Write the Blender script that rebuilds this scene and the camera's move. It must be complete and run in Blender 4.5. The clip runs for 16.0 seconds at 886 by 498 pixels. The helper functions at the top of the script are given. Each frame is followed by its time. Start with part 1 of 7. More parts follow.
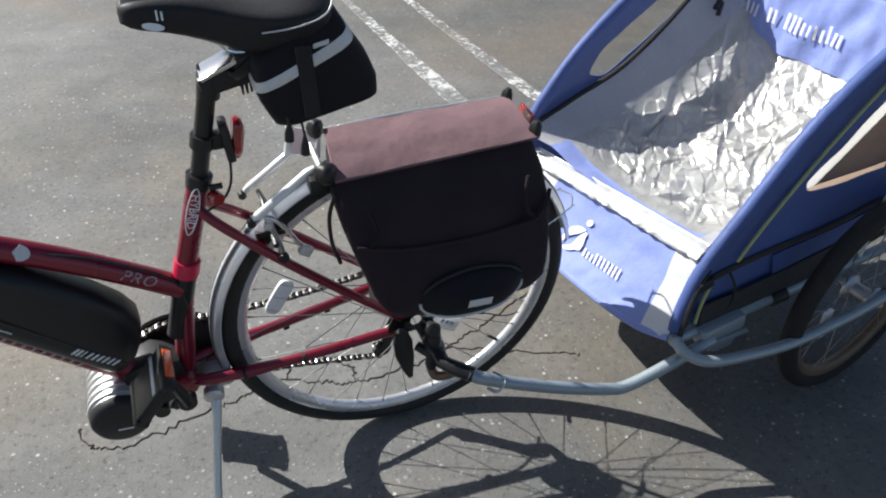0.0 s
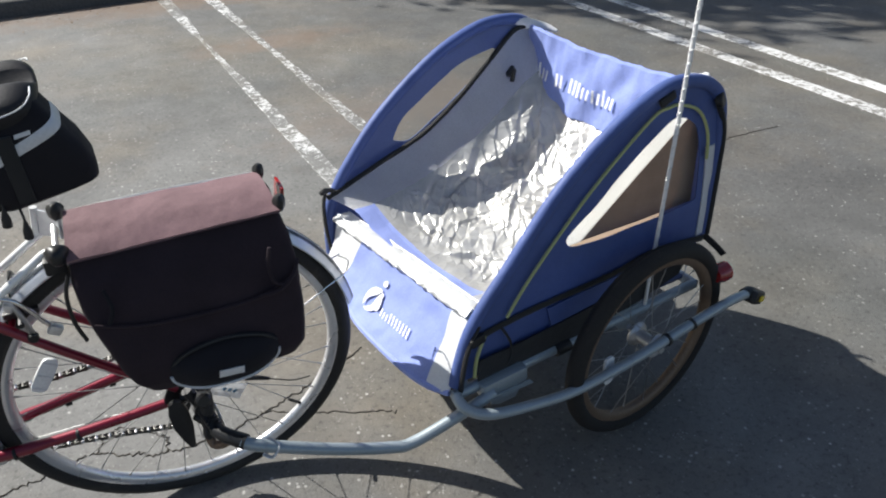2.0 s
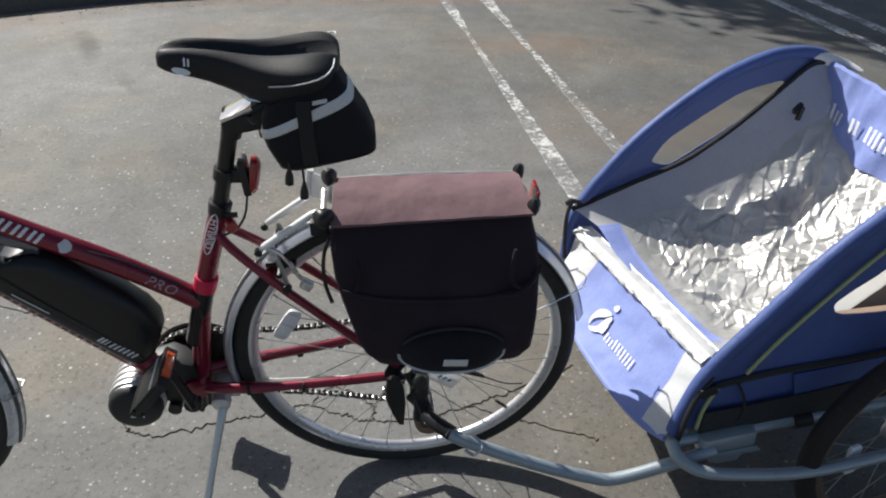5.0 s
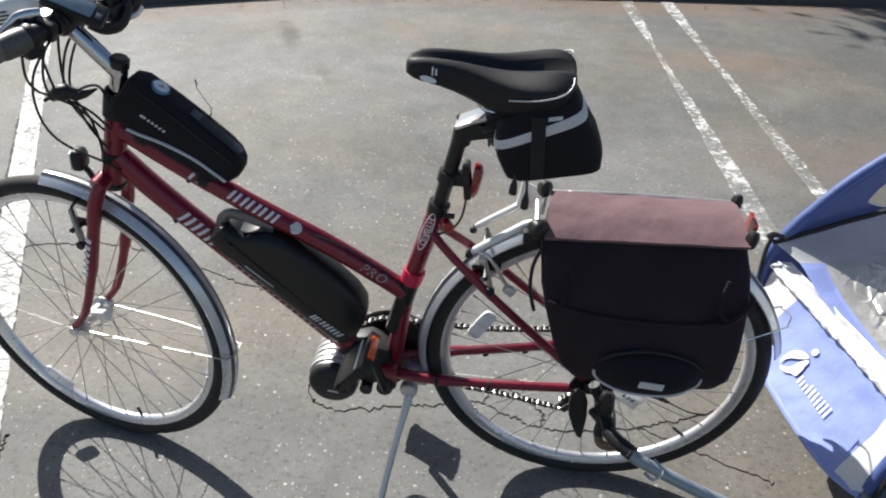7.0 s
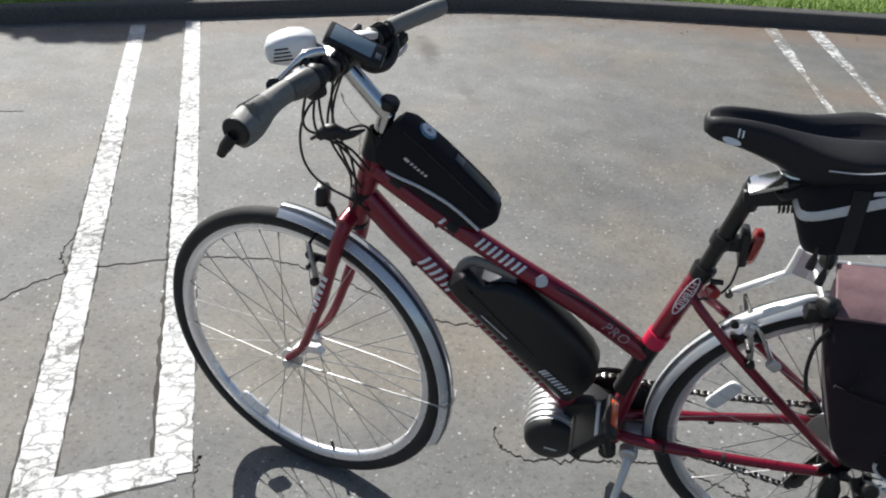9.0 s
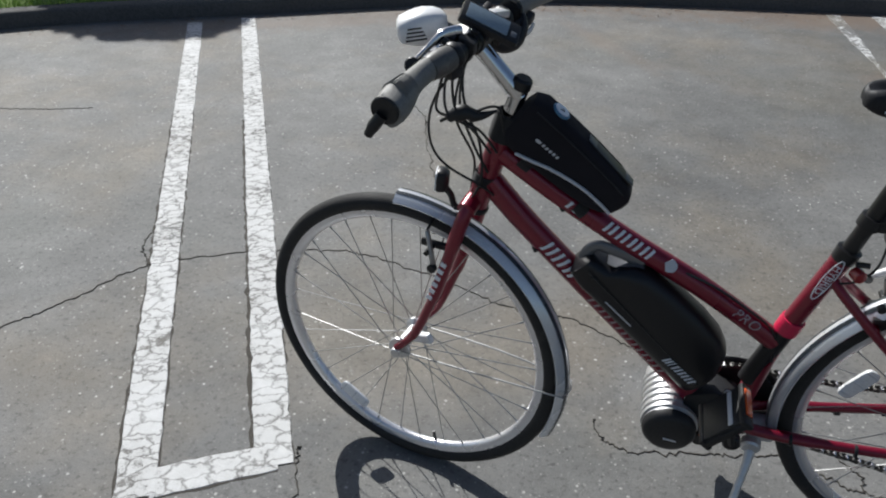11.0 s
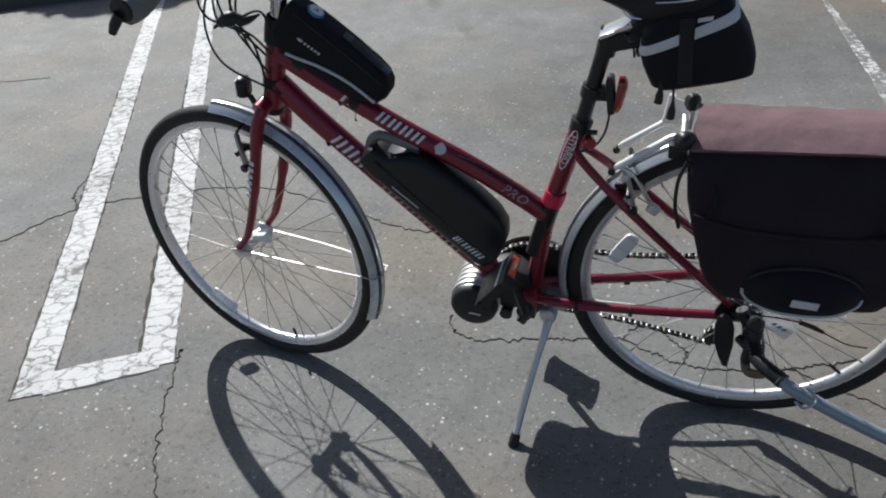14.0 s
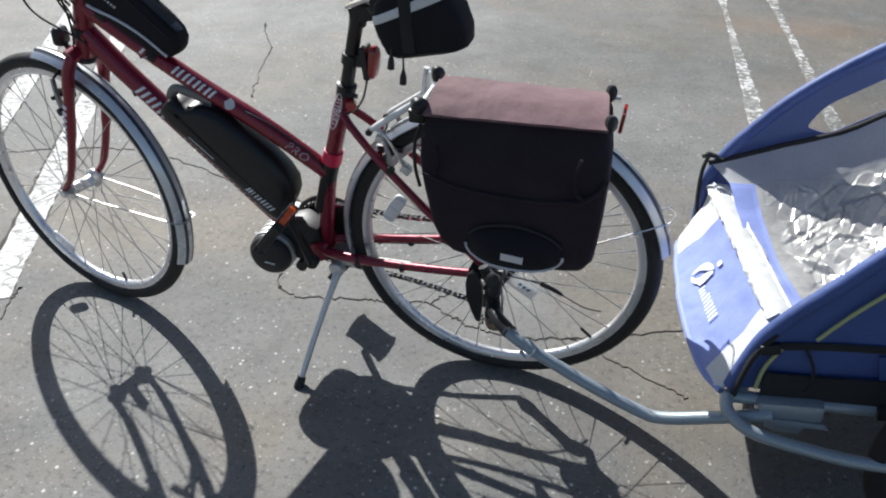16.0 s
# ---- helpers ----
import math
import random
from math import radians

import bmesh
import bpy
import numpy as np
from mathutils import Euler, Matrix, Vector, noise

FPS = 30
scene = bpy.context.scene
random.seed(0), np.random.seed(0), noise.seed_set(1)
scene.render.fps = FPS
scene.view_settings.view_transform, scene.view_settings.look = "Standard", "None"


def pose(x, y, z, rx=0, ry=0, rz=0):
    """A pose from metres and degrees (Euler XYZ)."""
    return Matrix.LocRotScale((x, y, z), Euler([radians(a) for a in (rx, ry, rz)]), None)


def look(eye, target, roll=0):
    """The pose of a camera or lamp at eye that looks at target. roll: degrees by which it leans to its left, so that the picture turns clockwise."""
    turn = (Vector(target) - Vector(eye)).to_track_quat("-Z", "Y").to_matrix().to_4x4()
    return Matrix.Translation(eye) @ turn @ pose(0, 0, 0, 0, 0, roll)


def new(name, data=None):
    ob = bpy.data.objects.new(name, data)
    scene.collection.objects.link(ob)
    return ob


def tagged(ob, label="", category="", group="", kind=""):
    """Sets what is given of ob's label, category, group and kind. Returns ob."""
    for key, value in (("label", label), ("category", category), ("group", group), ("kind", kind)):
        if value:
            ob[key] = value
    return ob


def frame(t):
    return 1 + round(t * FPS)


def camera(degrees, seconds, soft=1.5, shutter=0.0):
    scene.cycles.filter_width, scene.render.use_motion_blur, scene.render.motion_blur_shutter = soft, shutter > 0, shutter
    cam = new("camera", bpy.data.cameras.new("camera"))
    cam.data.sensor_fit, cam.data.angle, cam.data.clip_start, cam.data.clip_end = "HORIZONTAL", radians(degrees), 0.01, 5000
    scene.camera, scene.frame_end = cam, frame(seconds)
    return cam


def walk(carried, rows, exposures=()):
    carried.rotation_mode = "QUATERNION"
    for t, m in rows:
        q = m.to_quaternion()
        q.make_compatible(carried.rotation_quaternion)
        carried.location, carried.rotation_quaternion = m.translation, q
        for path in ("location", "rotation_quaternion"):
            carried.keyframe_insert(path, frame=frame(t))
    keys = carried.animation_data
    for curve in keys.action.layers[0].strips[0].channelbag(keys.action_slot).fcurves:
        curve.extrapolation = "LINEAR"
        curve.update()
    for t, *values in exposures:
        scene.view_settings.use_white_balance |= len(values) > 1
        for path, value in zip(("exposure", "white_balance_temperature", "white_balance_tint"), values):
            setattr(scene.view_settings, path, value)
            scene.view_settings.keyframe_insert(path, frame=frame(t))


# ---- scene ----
cam = camera(60.4, 16.0, soft=2.1)

PATH = [
    (0, (-0.344, -1.133, 1.302), (0.23, 0.38, 0.126), -0.0),
    (0.5, (-0.3, -1.185, 1.316), (0.254, 0.332, 0.135), -2.1),
    (1, (-0.266, -1.265, 1.33), (0.372, 0.24, 0.177), 1.2),
    (1.5, (-0.19, -1.31, 1.352), (0.499, 0.211, 0.251), 0.1),
    (2, (-0.035, -1.292, 1.357), (0.682, 0.239, 0.288), -0.1),
    (2.5, (0.1, -1.275, 1.356), (0.813, 0.263, 0.296), 1.2),
    (3, (0.141, -1.251, 1.344), (0.833, 0.301, 0.289), 1.7),
    (3.5, (0.092, -1.244, 1.338), (0.694, 0.347, 0.286), 2.1),
    (4, (0.016, -1.246, 1.338), (0.464, 0.395, 0.286), 2.5),
    (4.5, (-0.047, -1.238, 1.341), (0.272, 0.432, 0.287), 2.1),
    (6.8, (-0.182, -1.265, 1.366), (-0.333, 0.421, 0.300), 1.4),
    (7, (-0.206, -1.264, 1.376), (-0.374, 0.420, 0.309), 1.6),
    (7.5, (-0.281, -1.261, 1.386), (-0.480, 0.423, 0.326), 1.8),
    (8, (-0.373, -1.236, 1.408), (-0.601, 0.435, 0.333), 2.2),
    (8.5, (-0.471, -1.231, 1.401), (-0.754, 0.439, 0.338), 2.2),
    (9, (-0.542, -1.212, 1.400), (-0.898, 0.450, 0.346), 2.0),
    (9.5, (-0.626, -1.212, 1.418), (-1.009, 0.444, 0.364), 1.8),
    (10, (-0.681, -1.223, 1.423), (-1.078, 0.436, 0.378), 1.8),
    (10.2, (-0.693, -1.224, 1.413), (-1.098, 0.436, 0.373), 1.4),
    (12.3, (-0.710, -1.265, 1.299), (-1.184, 0.334, 0.194), -1.6),
    (12.5, (-0.641, -1.253, 1.293), (-1.129, 0.342, 0.188), -2.0),
    (13, (-0.47, -1.234, 1.305), (-0.96, 0.347, 0.182), -3.8),
    (13.5, (-0.323, -1.276, 1.315), (-0.835, 0.301, 0.197), -3.7),
    (14, (-0.197, -1.341, 1.299), (-0.716, 0.238, 0.186), -4.6),
    (14.5, (-0.042, -1.442, 1.281), (-0.534, 0.155, 0.181), -1.9),
    (15, (0.046, -1.501, 1.28), (-0.416, 0.117, 0.199), -0.2),
    (15.5, (0.147, -1.464, 1.277), (-0.294, 0.158, 0.193), -0.6),
    (16, (0.264, -1.397, 1.275), (-0.209, 0.205, 0.174), 0.4),
]
EXPOSURES = [(0.0, 0.65, 6430, 10), (1.0, 0.67, 6450, 10), (2.0, 0.71, 6530, 10), (3.0, 0.42, 6600, 10), (4.5, 0.40, 6600, 10), (6.8, 0.68, 6600, 10), (7.5, 0.75, 6550, 10), (8.5, 0.76, 6500, 10), (9.0, 0.60, 6450, 10), (10.0, 0.33, 6350, 10), (12.5, 0.02, 6250, 10), (13.0, 0.02, 6250, 10), (13.5, 0.13, 6250, 10), (14.5, 0.37, 6280, 10), (15.5, 0.68, 6260, 10), (16.0, 0.62, 6330, 10)]
walk(cam, [(t, look(eye, target, roll)) for t, eye, target, roll in PATH], EXPOSURES)

# ---- world, sun ----
SUN_WAY = Vector((-0.80, 0.895, 1.0)).normalized()  # towards the sun
SUN_EL = math.asin(SUN_WAY.z)
SUN_AZ = math.atan2(SUN_WAY.x, SUN_WAY.y)
world = bpy.data.worlds.new("sky")
scene.world = world
world.use_nodes = True
wt = world.node_tree
sky = wt.nodes.new("ShaderNodeTexSky")
sky.sky_type, sky.sun_disc = "NISHITA", False
sky.sun_elevation, sky.sun_rotation = SUN_EL, SUN_AZ
sky.air_density, sky.dust_density = 1.0, 1.5
wt.links.new(sky.outputs[0], wt.nodes["Background"].inputs[0])
wt.nodes["Background"].inputs[1].default_value = 0.066
sun = new("sun", bpy.data.lights.new("sun", "SUN"))
sun.data.energy, sun.data.angle, sun.data.color = 5.0, radians(0.55), (1.0, 0.985, 0.935)
sun.matrix_world = look(SUN_WAY * 30, (0, 0, 0))

# ---- materials ----
def node_mat(name, rough=0.5, metal=0.0, base=(0.5, 0.5, 0.5)):
    m = bpy.data.materials.new(name)
    m.use_nodes = True
    nt = m.node_tree
    b = nt.nodes["Principled BSDF"]
    b.inputs["Base Color"].default_value = (*base, 1)
    b.inputs["Roughness"].default_value = rough
    b.inputs["Metallic"].default_value = metal
    return m, nt, b


def tex(nt, kind, scale, detail=4.0, rough=0.55, coords="Object", seed=0.0):
    tc = nt.nodes.new("ShaderNodeTexCoord")
    mp = nt.nodes.new("ShaderNodeMapping")
    mp.inputs["Location"].default_value = (seed, seed * 1.7, seed * 0.6)
    nt.links.new(tc.outputs[coords], mp.inputs[0])
    n = nt.nodes.new(kind)
    n.inputs["Scale"].default_value = scale
    if kind == "ShaderNodeTexNoise":
        n.inputs["Detail"].default_value, n.inputs["Roughness"].default_value = detail, rough
    nt.links.new(mp.outputs[0], n.inputs["Vector"])
    return n


def ramp(nt, src, stops):
    r = nt.nodes.new("ShaderNodeValToRGB")
    e = r.color_ramp.elements
    while len(e) < len(stops):
        e.new(0.5)
    for el, (p, col) in zip(e, stops):
        el.position = p
        el.color = (*col, 1) if len(col) == 3 else (col[0], col[0], col[0], 1)
    nt.links.new(src, r.inputs[0])
    return r.outputs[0]


def mixc(nt, fac, a, b, blend="MIX"):
    m = nt.nodes.new("ShaderNodeMix")
    m.data_type, m.blend_type = "RGBA", blend
    for sock, v in ((m.inputs[0], fac), (m.inputs[6], a), (m.inputs[7], b)):
        if isinstance(v, (int, float)):
            sock.default_value = v
        elif isinstance(v, tuple):
            sock.default_value = (*v, 1)
        else:
            nt.links.new(v, sock)
    return m.outputs[2]


def math_node(nt, op, a, b=0.0):
    m = nt.nodes.new("ShaderNodeMath")
    m.operation = op
    for sock, v in zip(m.inputs, (a, b)):
        if isinstance(v, (int, float)):
            sock.default_value = v
        else:
            nt.links.new(v, sock)
    return m.outputs[0]


def bump(nt, b, height, dist=0.001, strength=0.6):
    n = nt.nodes.new("ShaderNodeBump")
    n.inputs["Distance"].default_value, n.inputs["Strength"].default_value = dist, strength
    nt.links.new(height, n.inputs["Height"])
    nt.links.new(n.outputs[0], b.inputs["Normal"])


def simple(name, base, rough=0.5, metal=0.0, grain=0.12, scale=60.0, coat=0.0, relief=0.0, wear=None, spec=None):
    """A material of one colour with grain at two scales, a little uneven gloss, and optional relief."""
    m, nt, b = node_mat(name, rough, metal, base)
    big = tex(nt, "ShaderNodeTexNoise", scale * 0.12, 3.0)
    fine = tex(nt, "ShaderNodeTexNoise", scale * 4, 3.0, seed=3.1)
    dark = tuple(c * (1 - grain) for c in base)
    lite = tuple(min(1, c * (1 + grain) + 0.01 * grain) for c in base)
    col = mixc(nt, big.outputs[0], dark, lite)
    spot = ramp(nt, fine.outputs[0], [(0.35, (1 - grain,)), (0.65, (1.0,))])
    col = mixc(nt, 1.0, col, spot, "MULTIPLY")
    if wear:
        w = tex(nt, "ShaderNodeTexNoise", scale * 0.5, 6.0, 0.7, seed=7.7)
        col = mixc(nt, ramp(nt, w.outputs[0], [(0.58, (0.0,)), (0.75, (0.6,))]), col, wear)
    nt.links.new(col, b.inputs["Base Color"])
    r = ramp(nt, big.outputs[0], [(0.3, (max(0.03, rough - 0.07),)), (0.7, (min(1.0, rough + 0.09),))])
    nt.links.new(r, b.inputs["Roughness"])
    if coat:
        b.inputs["Coat Weight"].default_value, b.inputs["Coat Roughness"].default_value = coat, 0.08
    if spec is not None:
        b.inputs["Specular IOR Level"].default_value = spec
    if relief:
        bump(nt, b, fine.outputs[0], relief, 0.7)
    return m


def cloth(name, base, weave=900.0, rough=0.85, grain=0.18, sheen=0.15, trans=0.0, spec=0.4, clear=0.0):
    """Woven nylon: fine threads, faded patches, soft creases."""
    m, nt, b = node_mat(name, rough, 0, base)
    big = tex(nt, "ShaderNodeTexNoise", 9.0, 4.0)
    crease = tex(nt, "ShaderNodeTexNoise", 24.0, 2.0, 0.5, seed=6.0)
    fine = tex(nt, "ShaderNodeTexNoise", weave * 0.4, 2.0, seed=2.0)
    col = mixc(nt, ramp(nt, big.outputs[0], [(0.3, (0.0,)), (0.72, (1.0,))]), tuple(c * (1 - grain) for c in base), tuple(min(1, c * (1 + grain * 0.8)) for c in base))
    col = mixc(nt, 1.0, col, ramp(nt, fine.outputs[0], [(0.3, (0.86,)), (0.7, (1.0,))]), "MULTIPLY")
    nt.links.new(col, b.inputs["Base Color"])
    b.inputs["Sheen Weight"].default_value = sheen
    b.inputs["Specular IOR Level"].default_value = spec
    both = math_node(nt, "ADD", math_node(nt, "MULTIPLY", fine.outputs[0], 0.05), math_node(nt, "MULTIPLY", crease.outputs[0], 1.0))
    bump(nt, b, both, 0.006, 0.5)
    if trans:
        add = nt.nodes.new("ShaderNodeMixShader")
        tr = nt.nodes.new("ShaderNodeBsdfTranslucent")
        nt.links.new(col, tr.inputs[0])
        add.inputs[0].default_value = trans
        out = nt.nodes["Material Output"]
        nt.links.new(b.outputs[0], add.inputs[1])
        nt.links.new(tr.outputs[0], add.inputs[2])
        nt.links.new(add.outputs[0], out.inputs[0])
        if clear:
            see = nt.nodes.new("ShaderNodeMixShader")
            see.inputs[0].default_value = clear
            nt.links.new(add.outputs[0], see.inputs[1])
            nt.links.new(nt.nodes.new("ShaderNodeBsdfTransparent").outputs[0], see.inputs[2])
            nt.links.new(see.outputs[0], out.inputs[0])
    return m


def asphalt_nodes(nt):
    """Worn car-park asphalt: smooth pale binder, broad grey, tan and greenish tones, sparse white stones. Returns colour and height."""
    stone = tex(nt, "ShaderNodeTexVoronoi", 62.0, coords="Object")
    stone2 = tex(nt, "ShaderNodeTexVoronoi", 150.0, coords="Object", seed=4.0)
    fine = tex(nt, "ShaderNodeTexNoise", 260.0, 3.0, 0.65)
    mid = tex(nt, "ShaderNodeTexNoise", 7.5, 6.0, 0.62, seed=1.3)
    big = tex(nt, "ShaderNodeTexNoise", 0.75, 5.0, 0.6, seed=5.2)
    warm = tex(nt, "ShaderNodeTexNoise", 1.3, 5.0, 0.62, seed=9.4)
    green = tex(nt, "ShaderNodeTexNoise", 0.9, 3.0, 0.55, seed=14.4)
    base = mixc(nt, ramp(nt, big.outputs[0], [(0.36, (0.0,)), (0.66, (1.0,))]), (0.138, 0.137, 0.133), (0.204, 0.202, 0.193))
    base = mixc(nt, ramp(nt, warm.outputs[0], [(0.46, (0.0,)), (0.66, (0.75,))]), base, (0.206, 0.180, 0.143))
    base = mixc(nt, ramp(nt, green.outputs[0], [(0.52, (0.0,)), (0.72, (0.5,))]), base, (0.166, 0.171, 0.156))
    base = mixc(nt, 1.0, base, ramp(nt, mid.outputs[0], [(0.25, (0.80,)), (0.75, (1.10,))]), "MULTIPLY")
    swarm = tex(nt, "ShaderNodeTexNoise", 3.4, 4.0, 0.6, seed=37.0)
    swarm = ramp(nt, swarm.outputs[0], [(0.34, (0.35,)), (0.62, (1.0,))])
    for cells, keep, grow, amount in ((stone, 0.905, 0.32, 0.72), (stone2, 0.90, 0.37, 0.5)):
        sep = nt.nodes.new("ShaderNodeSeparateColor")
        nt.links.new(cells.outputs["Color"], sep.inputs[0])
        pale = ramp(nt, sep.outputs[0], [(keep - 0.02, (0.0,)), (keep + 0.01, (1.0,))])
        inside = ramp(nt, cells.outputs["Distance"], [(grow * 0.45, (1.0,)), (grow, (0.0,))])
        base = mixc(nt, math_node(nt, "MULTIPLY", math_node(nt, "MULTIPLY", math_node(nt, "MULTIPLY", pale, inside), swarm), amount), base, (0.70, 0.69, 0.65))
        dark = ramp(nt, sep.outputs[1], [(0.80, (0.0,)), (0.9, (1.0,))])
        base = mixc(nt, math_node(nt, "MULTIPLY", math_node(nt, "MULTIPLY", dark, inside), 0.6), base, (0.07, 0.068, 0.066))
    patch = tex(nt, "ShaderNodeTexNoise", 2.6, 4.0, 0.55, seed=41.0)
    base = mixc(nt, 1.0, base, ramp(nt, patch.outputs[0], [(0.32, (0.84,)), (0.55, (1.0,)), (0.72, (1.10,))]), "MULTIPLY")
    pits = tex(nt, "ShaderNodeTexNoise", 55.0, 4.0, 0.7, seed=23.0)
    base = mixc(nt, 1.0, base, ramp(nt, pits.outputs[0], [(0.30, (0.56,)), (0.46, (1.0,)), (0.7, (1.08,))]), "MULTIPLY")
    base = mixc(nt, 1.0, base, ramp(nt, fine.outputs[0], [(0.3, (0.84,)), (0.7, (1.10,))]), "MULTIPLY")
    h = math_node(nt, "ADD", math_node(nt, "MULTIPLY", stone2.outputs["Distance"], -0.5), math_node(nt, "MULTIPLY", fine.outputs[0], 0.7))
    return base, h


def asphalt():
    m, nt, b = node_mat("asphalt", 0.78)
    b.inputs["Specular IOR Level"].default_value = 0.4
    col, h = asphalt_nodes(nt)
    # old dark drips and rust-brown soil marks
    drip = tex(nt, "ShaderNodeTexNoise", 2.6, 3.0, 0.5, seed=21.0)
    col = mixc(nt, ramp(nt, drip.outputs[0], [(0.68, (0.0,)), (0.78, (0.5,))]), col, (0.085, 0.08, 0.075))
    # asphalt tone multiplied darker towards +x, with a cloudy edge
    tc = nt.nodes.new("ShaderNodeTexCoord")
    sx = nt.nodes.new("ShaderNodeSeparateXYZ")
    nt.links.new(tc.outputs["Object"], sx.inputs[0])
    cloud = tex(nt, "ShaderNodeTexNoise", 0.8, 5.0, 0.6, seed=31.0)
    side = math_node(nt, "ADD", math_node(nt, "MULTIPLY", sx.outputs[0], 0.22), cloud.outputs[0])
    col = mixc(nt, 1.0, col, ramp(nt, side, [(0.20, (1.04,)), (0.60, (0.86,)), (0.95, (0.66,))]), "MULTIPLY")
    wob = tex(nt, "ShaderNodeTexNoise", 9.0, 4.0, 0.65, seed=17.0)
    for x, y, rx, ry, turn, amount, tint in ((-0.92, 3.35, 0.10, 0.70, 36, 0.34, (0.200, 0.155, 0.120)), (-1.62, 3.18, 0.075, 0.36, 20, 0.75, (0.070, 0.062, 0.054)), (-1.25, 2.55, 0.05, 0.22, 25, 0.4, (0.075, 0.068, 0.060)), (-2.25, -0.25, 0.03, 0.03, 0, 0.5, (0.075, 0.068, 0.060)), (1.65, 0.55, 0.35, 0.20, 30, 0.3, (0.09, 0.085, 0.08)), (0.6, 4.35, 2.2, 0.35, 5, 0.65, (0.165, 0.115, 0.085)), (-2.6, 3.45, 1.9, 0.25, 27, 0.5, (0.165, 0.118, 0.088)), (0.95, 3.15, 0.55, 0.22, 8, 0.4, (0.20, 0.125, 0.08)), (1.3, 1.9, 0.9, 0.35, 15, 0.35, (0.20, 0.15, 0.115))):
        mp = nt.nodes.new("ShaderNodeMapping")
        mp.vector_type = "TEXTURE"
        mp.inputs["Location"].default_value, mp.inputs["Rotation"].default_value, mp.inputs["Scale"].default_value = (x, y, 0), (0, 0, radians(turn)), (rx, ry, 1)
        nt.links.new(tc.outputs["Object"], mp.inputs[0])
        ln = nt.nodes.new("ShaderNodeVectorMath")
        ln.operation = "LENGTH"
        nt.links.new(mp.outputs[0], ln.inputs[0])
        away = math_node(nt, "ADD", ln.outputs["Value"], math_node(nt, "MULTIPLY", wob.outputs[0], 1.6))
        col = mixc(nt, ramp(nt, math_node(nt, "MULTIPLY", away, 0.5), [(0.55, (amount,)), (0.95, (0.0,))]), col, tint)
    nt.links.new(col, b.inputs["Base Color"])
    bump(nt, b, h, 0.0028, 0.5)
    return m


def paint(name, wornness, crackle):
    """White road paint with the asphalt showing through where it is cracked, chipped or worn away."""
    m, nt, b = node_mat(name, 0.75)
    under, h = asphalt_nodes(nt)
    a = tex(nt, "ShaderNodeTexNoise", 38.0, 6.0, 0.75, seed=2.2)
    c = tex(nt, "ShaderNodeTexNoise", 5.0, 4.0, 0.6, seed=8.8)
    stone = tex(nt, "ShaderNodeTexVoronoi", 95.0)
    chip = math_node(nt, "ADD", math_node(nt, "MULTIPLY", a.outputs[0], 0.62), math_node(nt, "MULTIPLY", c.outputs[0], 0.38))
    mask = ramp(nt, chip, [(wornness - 0.03, (0.0,)), (wornness + 0.03, (1.0,))])
    v = tex(nt, "ShaderNodeTexVoronoi", 19.0, seed=1.0)
    v.feature = "DISTANCE_TO_EDGE"
    warp = tex(nt, "ShaderNodeTexNoise", 30.0, 3.0)
    turn, pull = nt.nodes.new("ShaderNodeMapping"), nt.nodes.new("ShaderNodeMapping")
    turn.inputs["Rotation"].default_value = (0, 0, radians(-117.5))
    pull.inputs["Scale"].default_value = (1.45, 0.7, 1.0)
    nt.links.new(mixc(nt, 0.05, warp.inputs["Vector"].links[0].from_socket, warp.outputs["Color"]), turn.inputs["Vector"])
    nt.links.new(turn.outputs[0], pull.inputs["Vector"])
    nt.links.new(pull.outputs[0], v.inputs["Vector"])
    lines = ramp(nt, v.outputs["Distance"], [(0.0, (0.0,)), (crackle, (1.0,))]) if crackle else None
    tone = ramp(nt, c.outputs[0], [(0.3, (0.53, 0.525, 0.51)), (0.7, (0.66, 0.66, 0.65))])
    tone = mixc(nt, 1.0, tone, ramp(nt, a.outputs[0], [(0.3, (0.82,)), (0.7, (1.0,))]), "MULTIPLY")
    if lines is not None:
        patchy = ramp(nt, c.outputs[0], [(0.46, (1.0,)), (0.70, (0.45,))])
        gone = math_node(nt, "MULTIPLY", math_node(nt, "SUBTRACT", 1.0, lines), patchy)
        tone = mixc(nt, math_node(nt, "MULTIPLY", gone, 0.9), tone, (0.085, 0.078, 0.07))
    nt.links.new(mixc(nt, mask, under, tone), b.inputs["Base Color"])
    bump(nt, b, math_node(nt, "ADD", h, math_node(nt, "MULTIPLY", mask, 0.5)), 0.003, 0.5)
    return m


def glass(name, tint=(1, 1, 1), rough=0.03, clear=0.8, crinkle=0.0, scale=14.0):
    """Thin clear vinyl: mostly see-through, with gloss and, where asked, crumpled relief."""
    m, nt, b = node_mat(name, rough, 0, (0.05, 0.05, 0.05))
    b.inputs["IOR"].default_value = 1.45
    tr = nt.nodes.new("ShaderNodeBsdfTransparent")
    tr.inputs[0].default_value = (*tint, 1)
    mx = nt.nodes.new("ShaderNodeMixShader")
    mx.inputs[0].default_value = clear
    nt.links.new(b.outputs[0], mx.inputs[1])
    nt.links.new(tr.outputs[0], mx.inputs[2])
    nt.links.new(mx.outputs[0], nt.nodes["Material Output"].inputs[0])
    if crinkle:
        n = tex(nt, "ShaderNodeTexNoise", scale, 3.0)
        bump(nt, b, n.outputs[0], crinkle, 1.0)
    return m


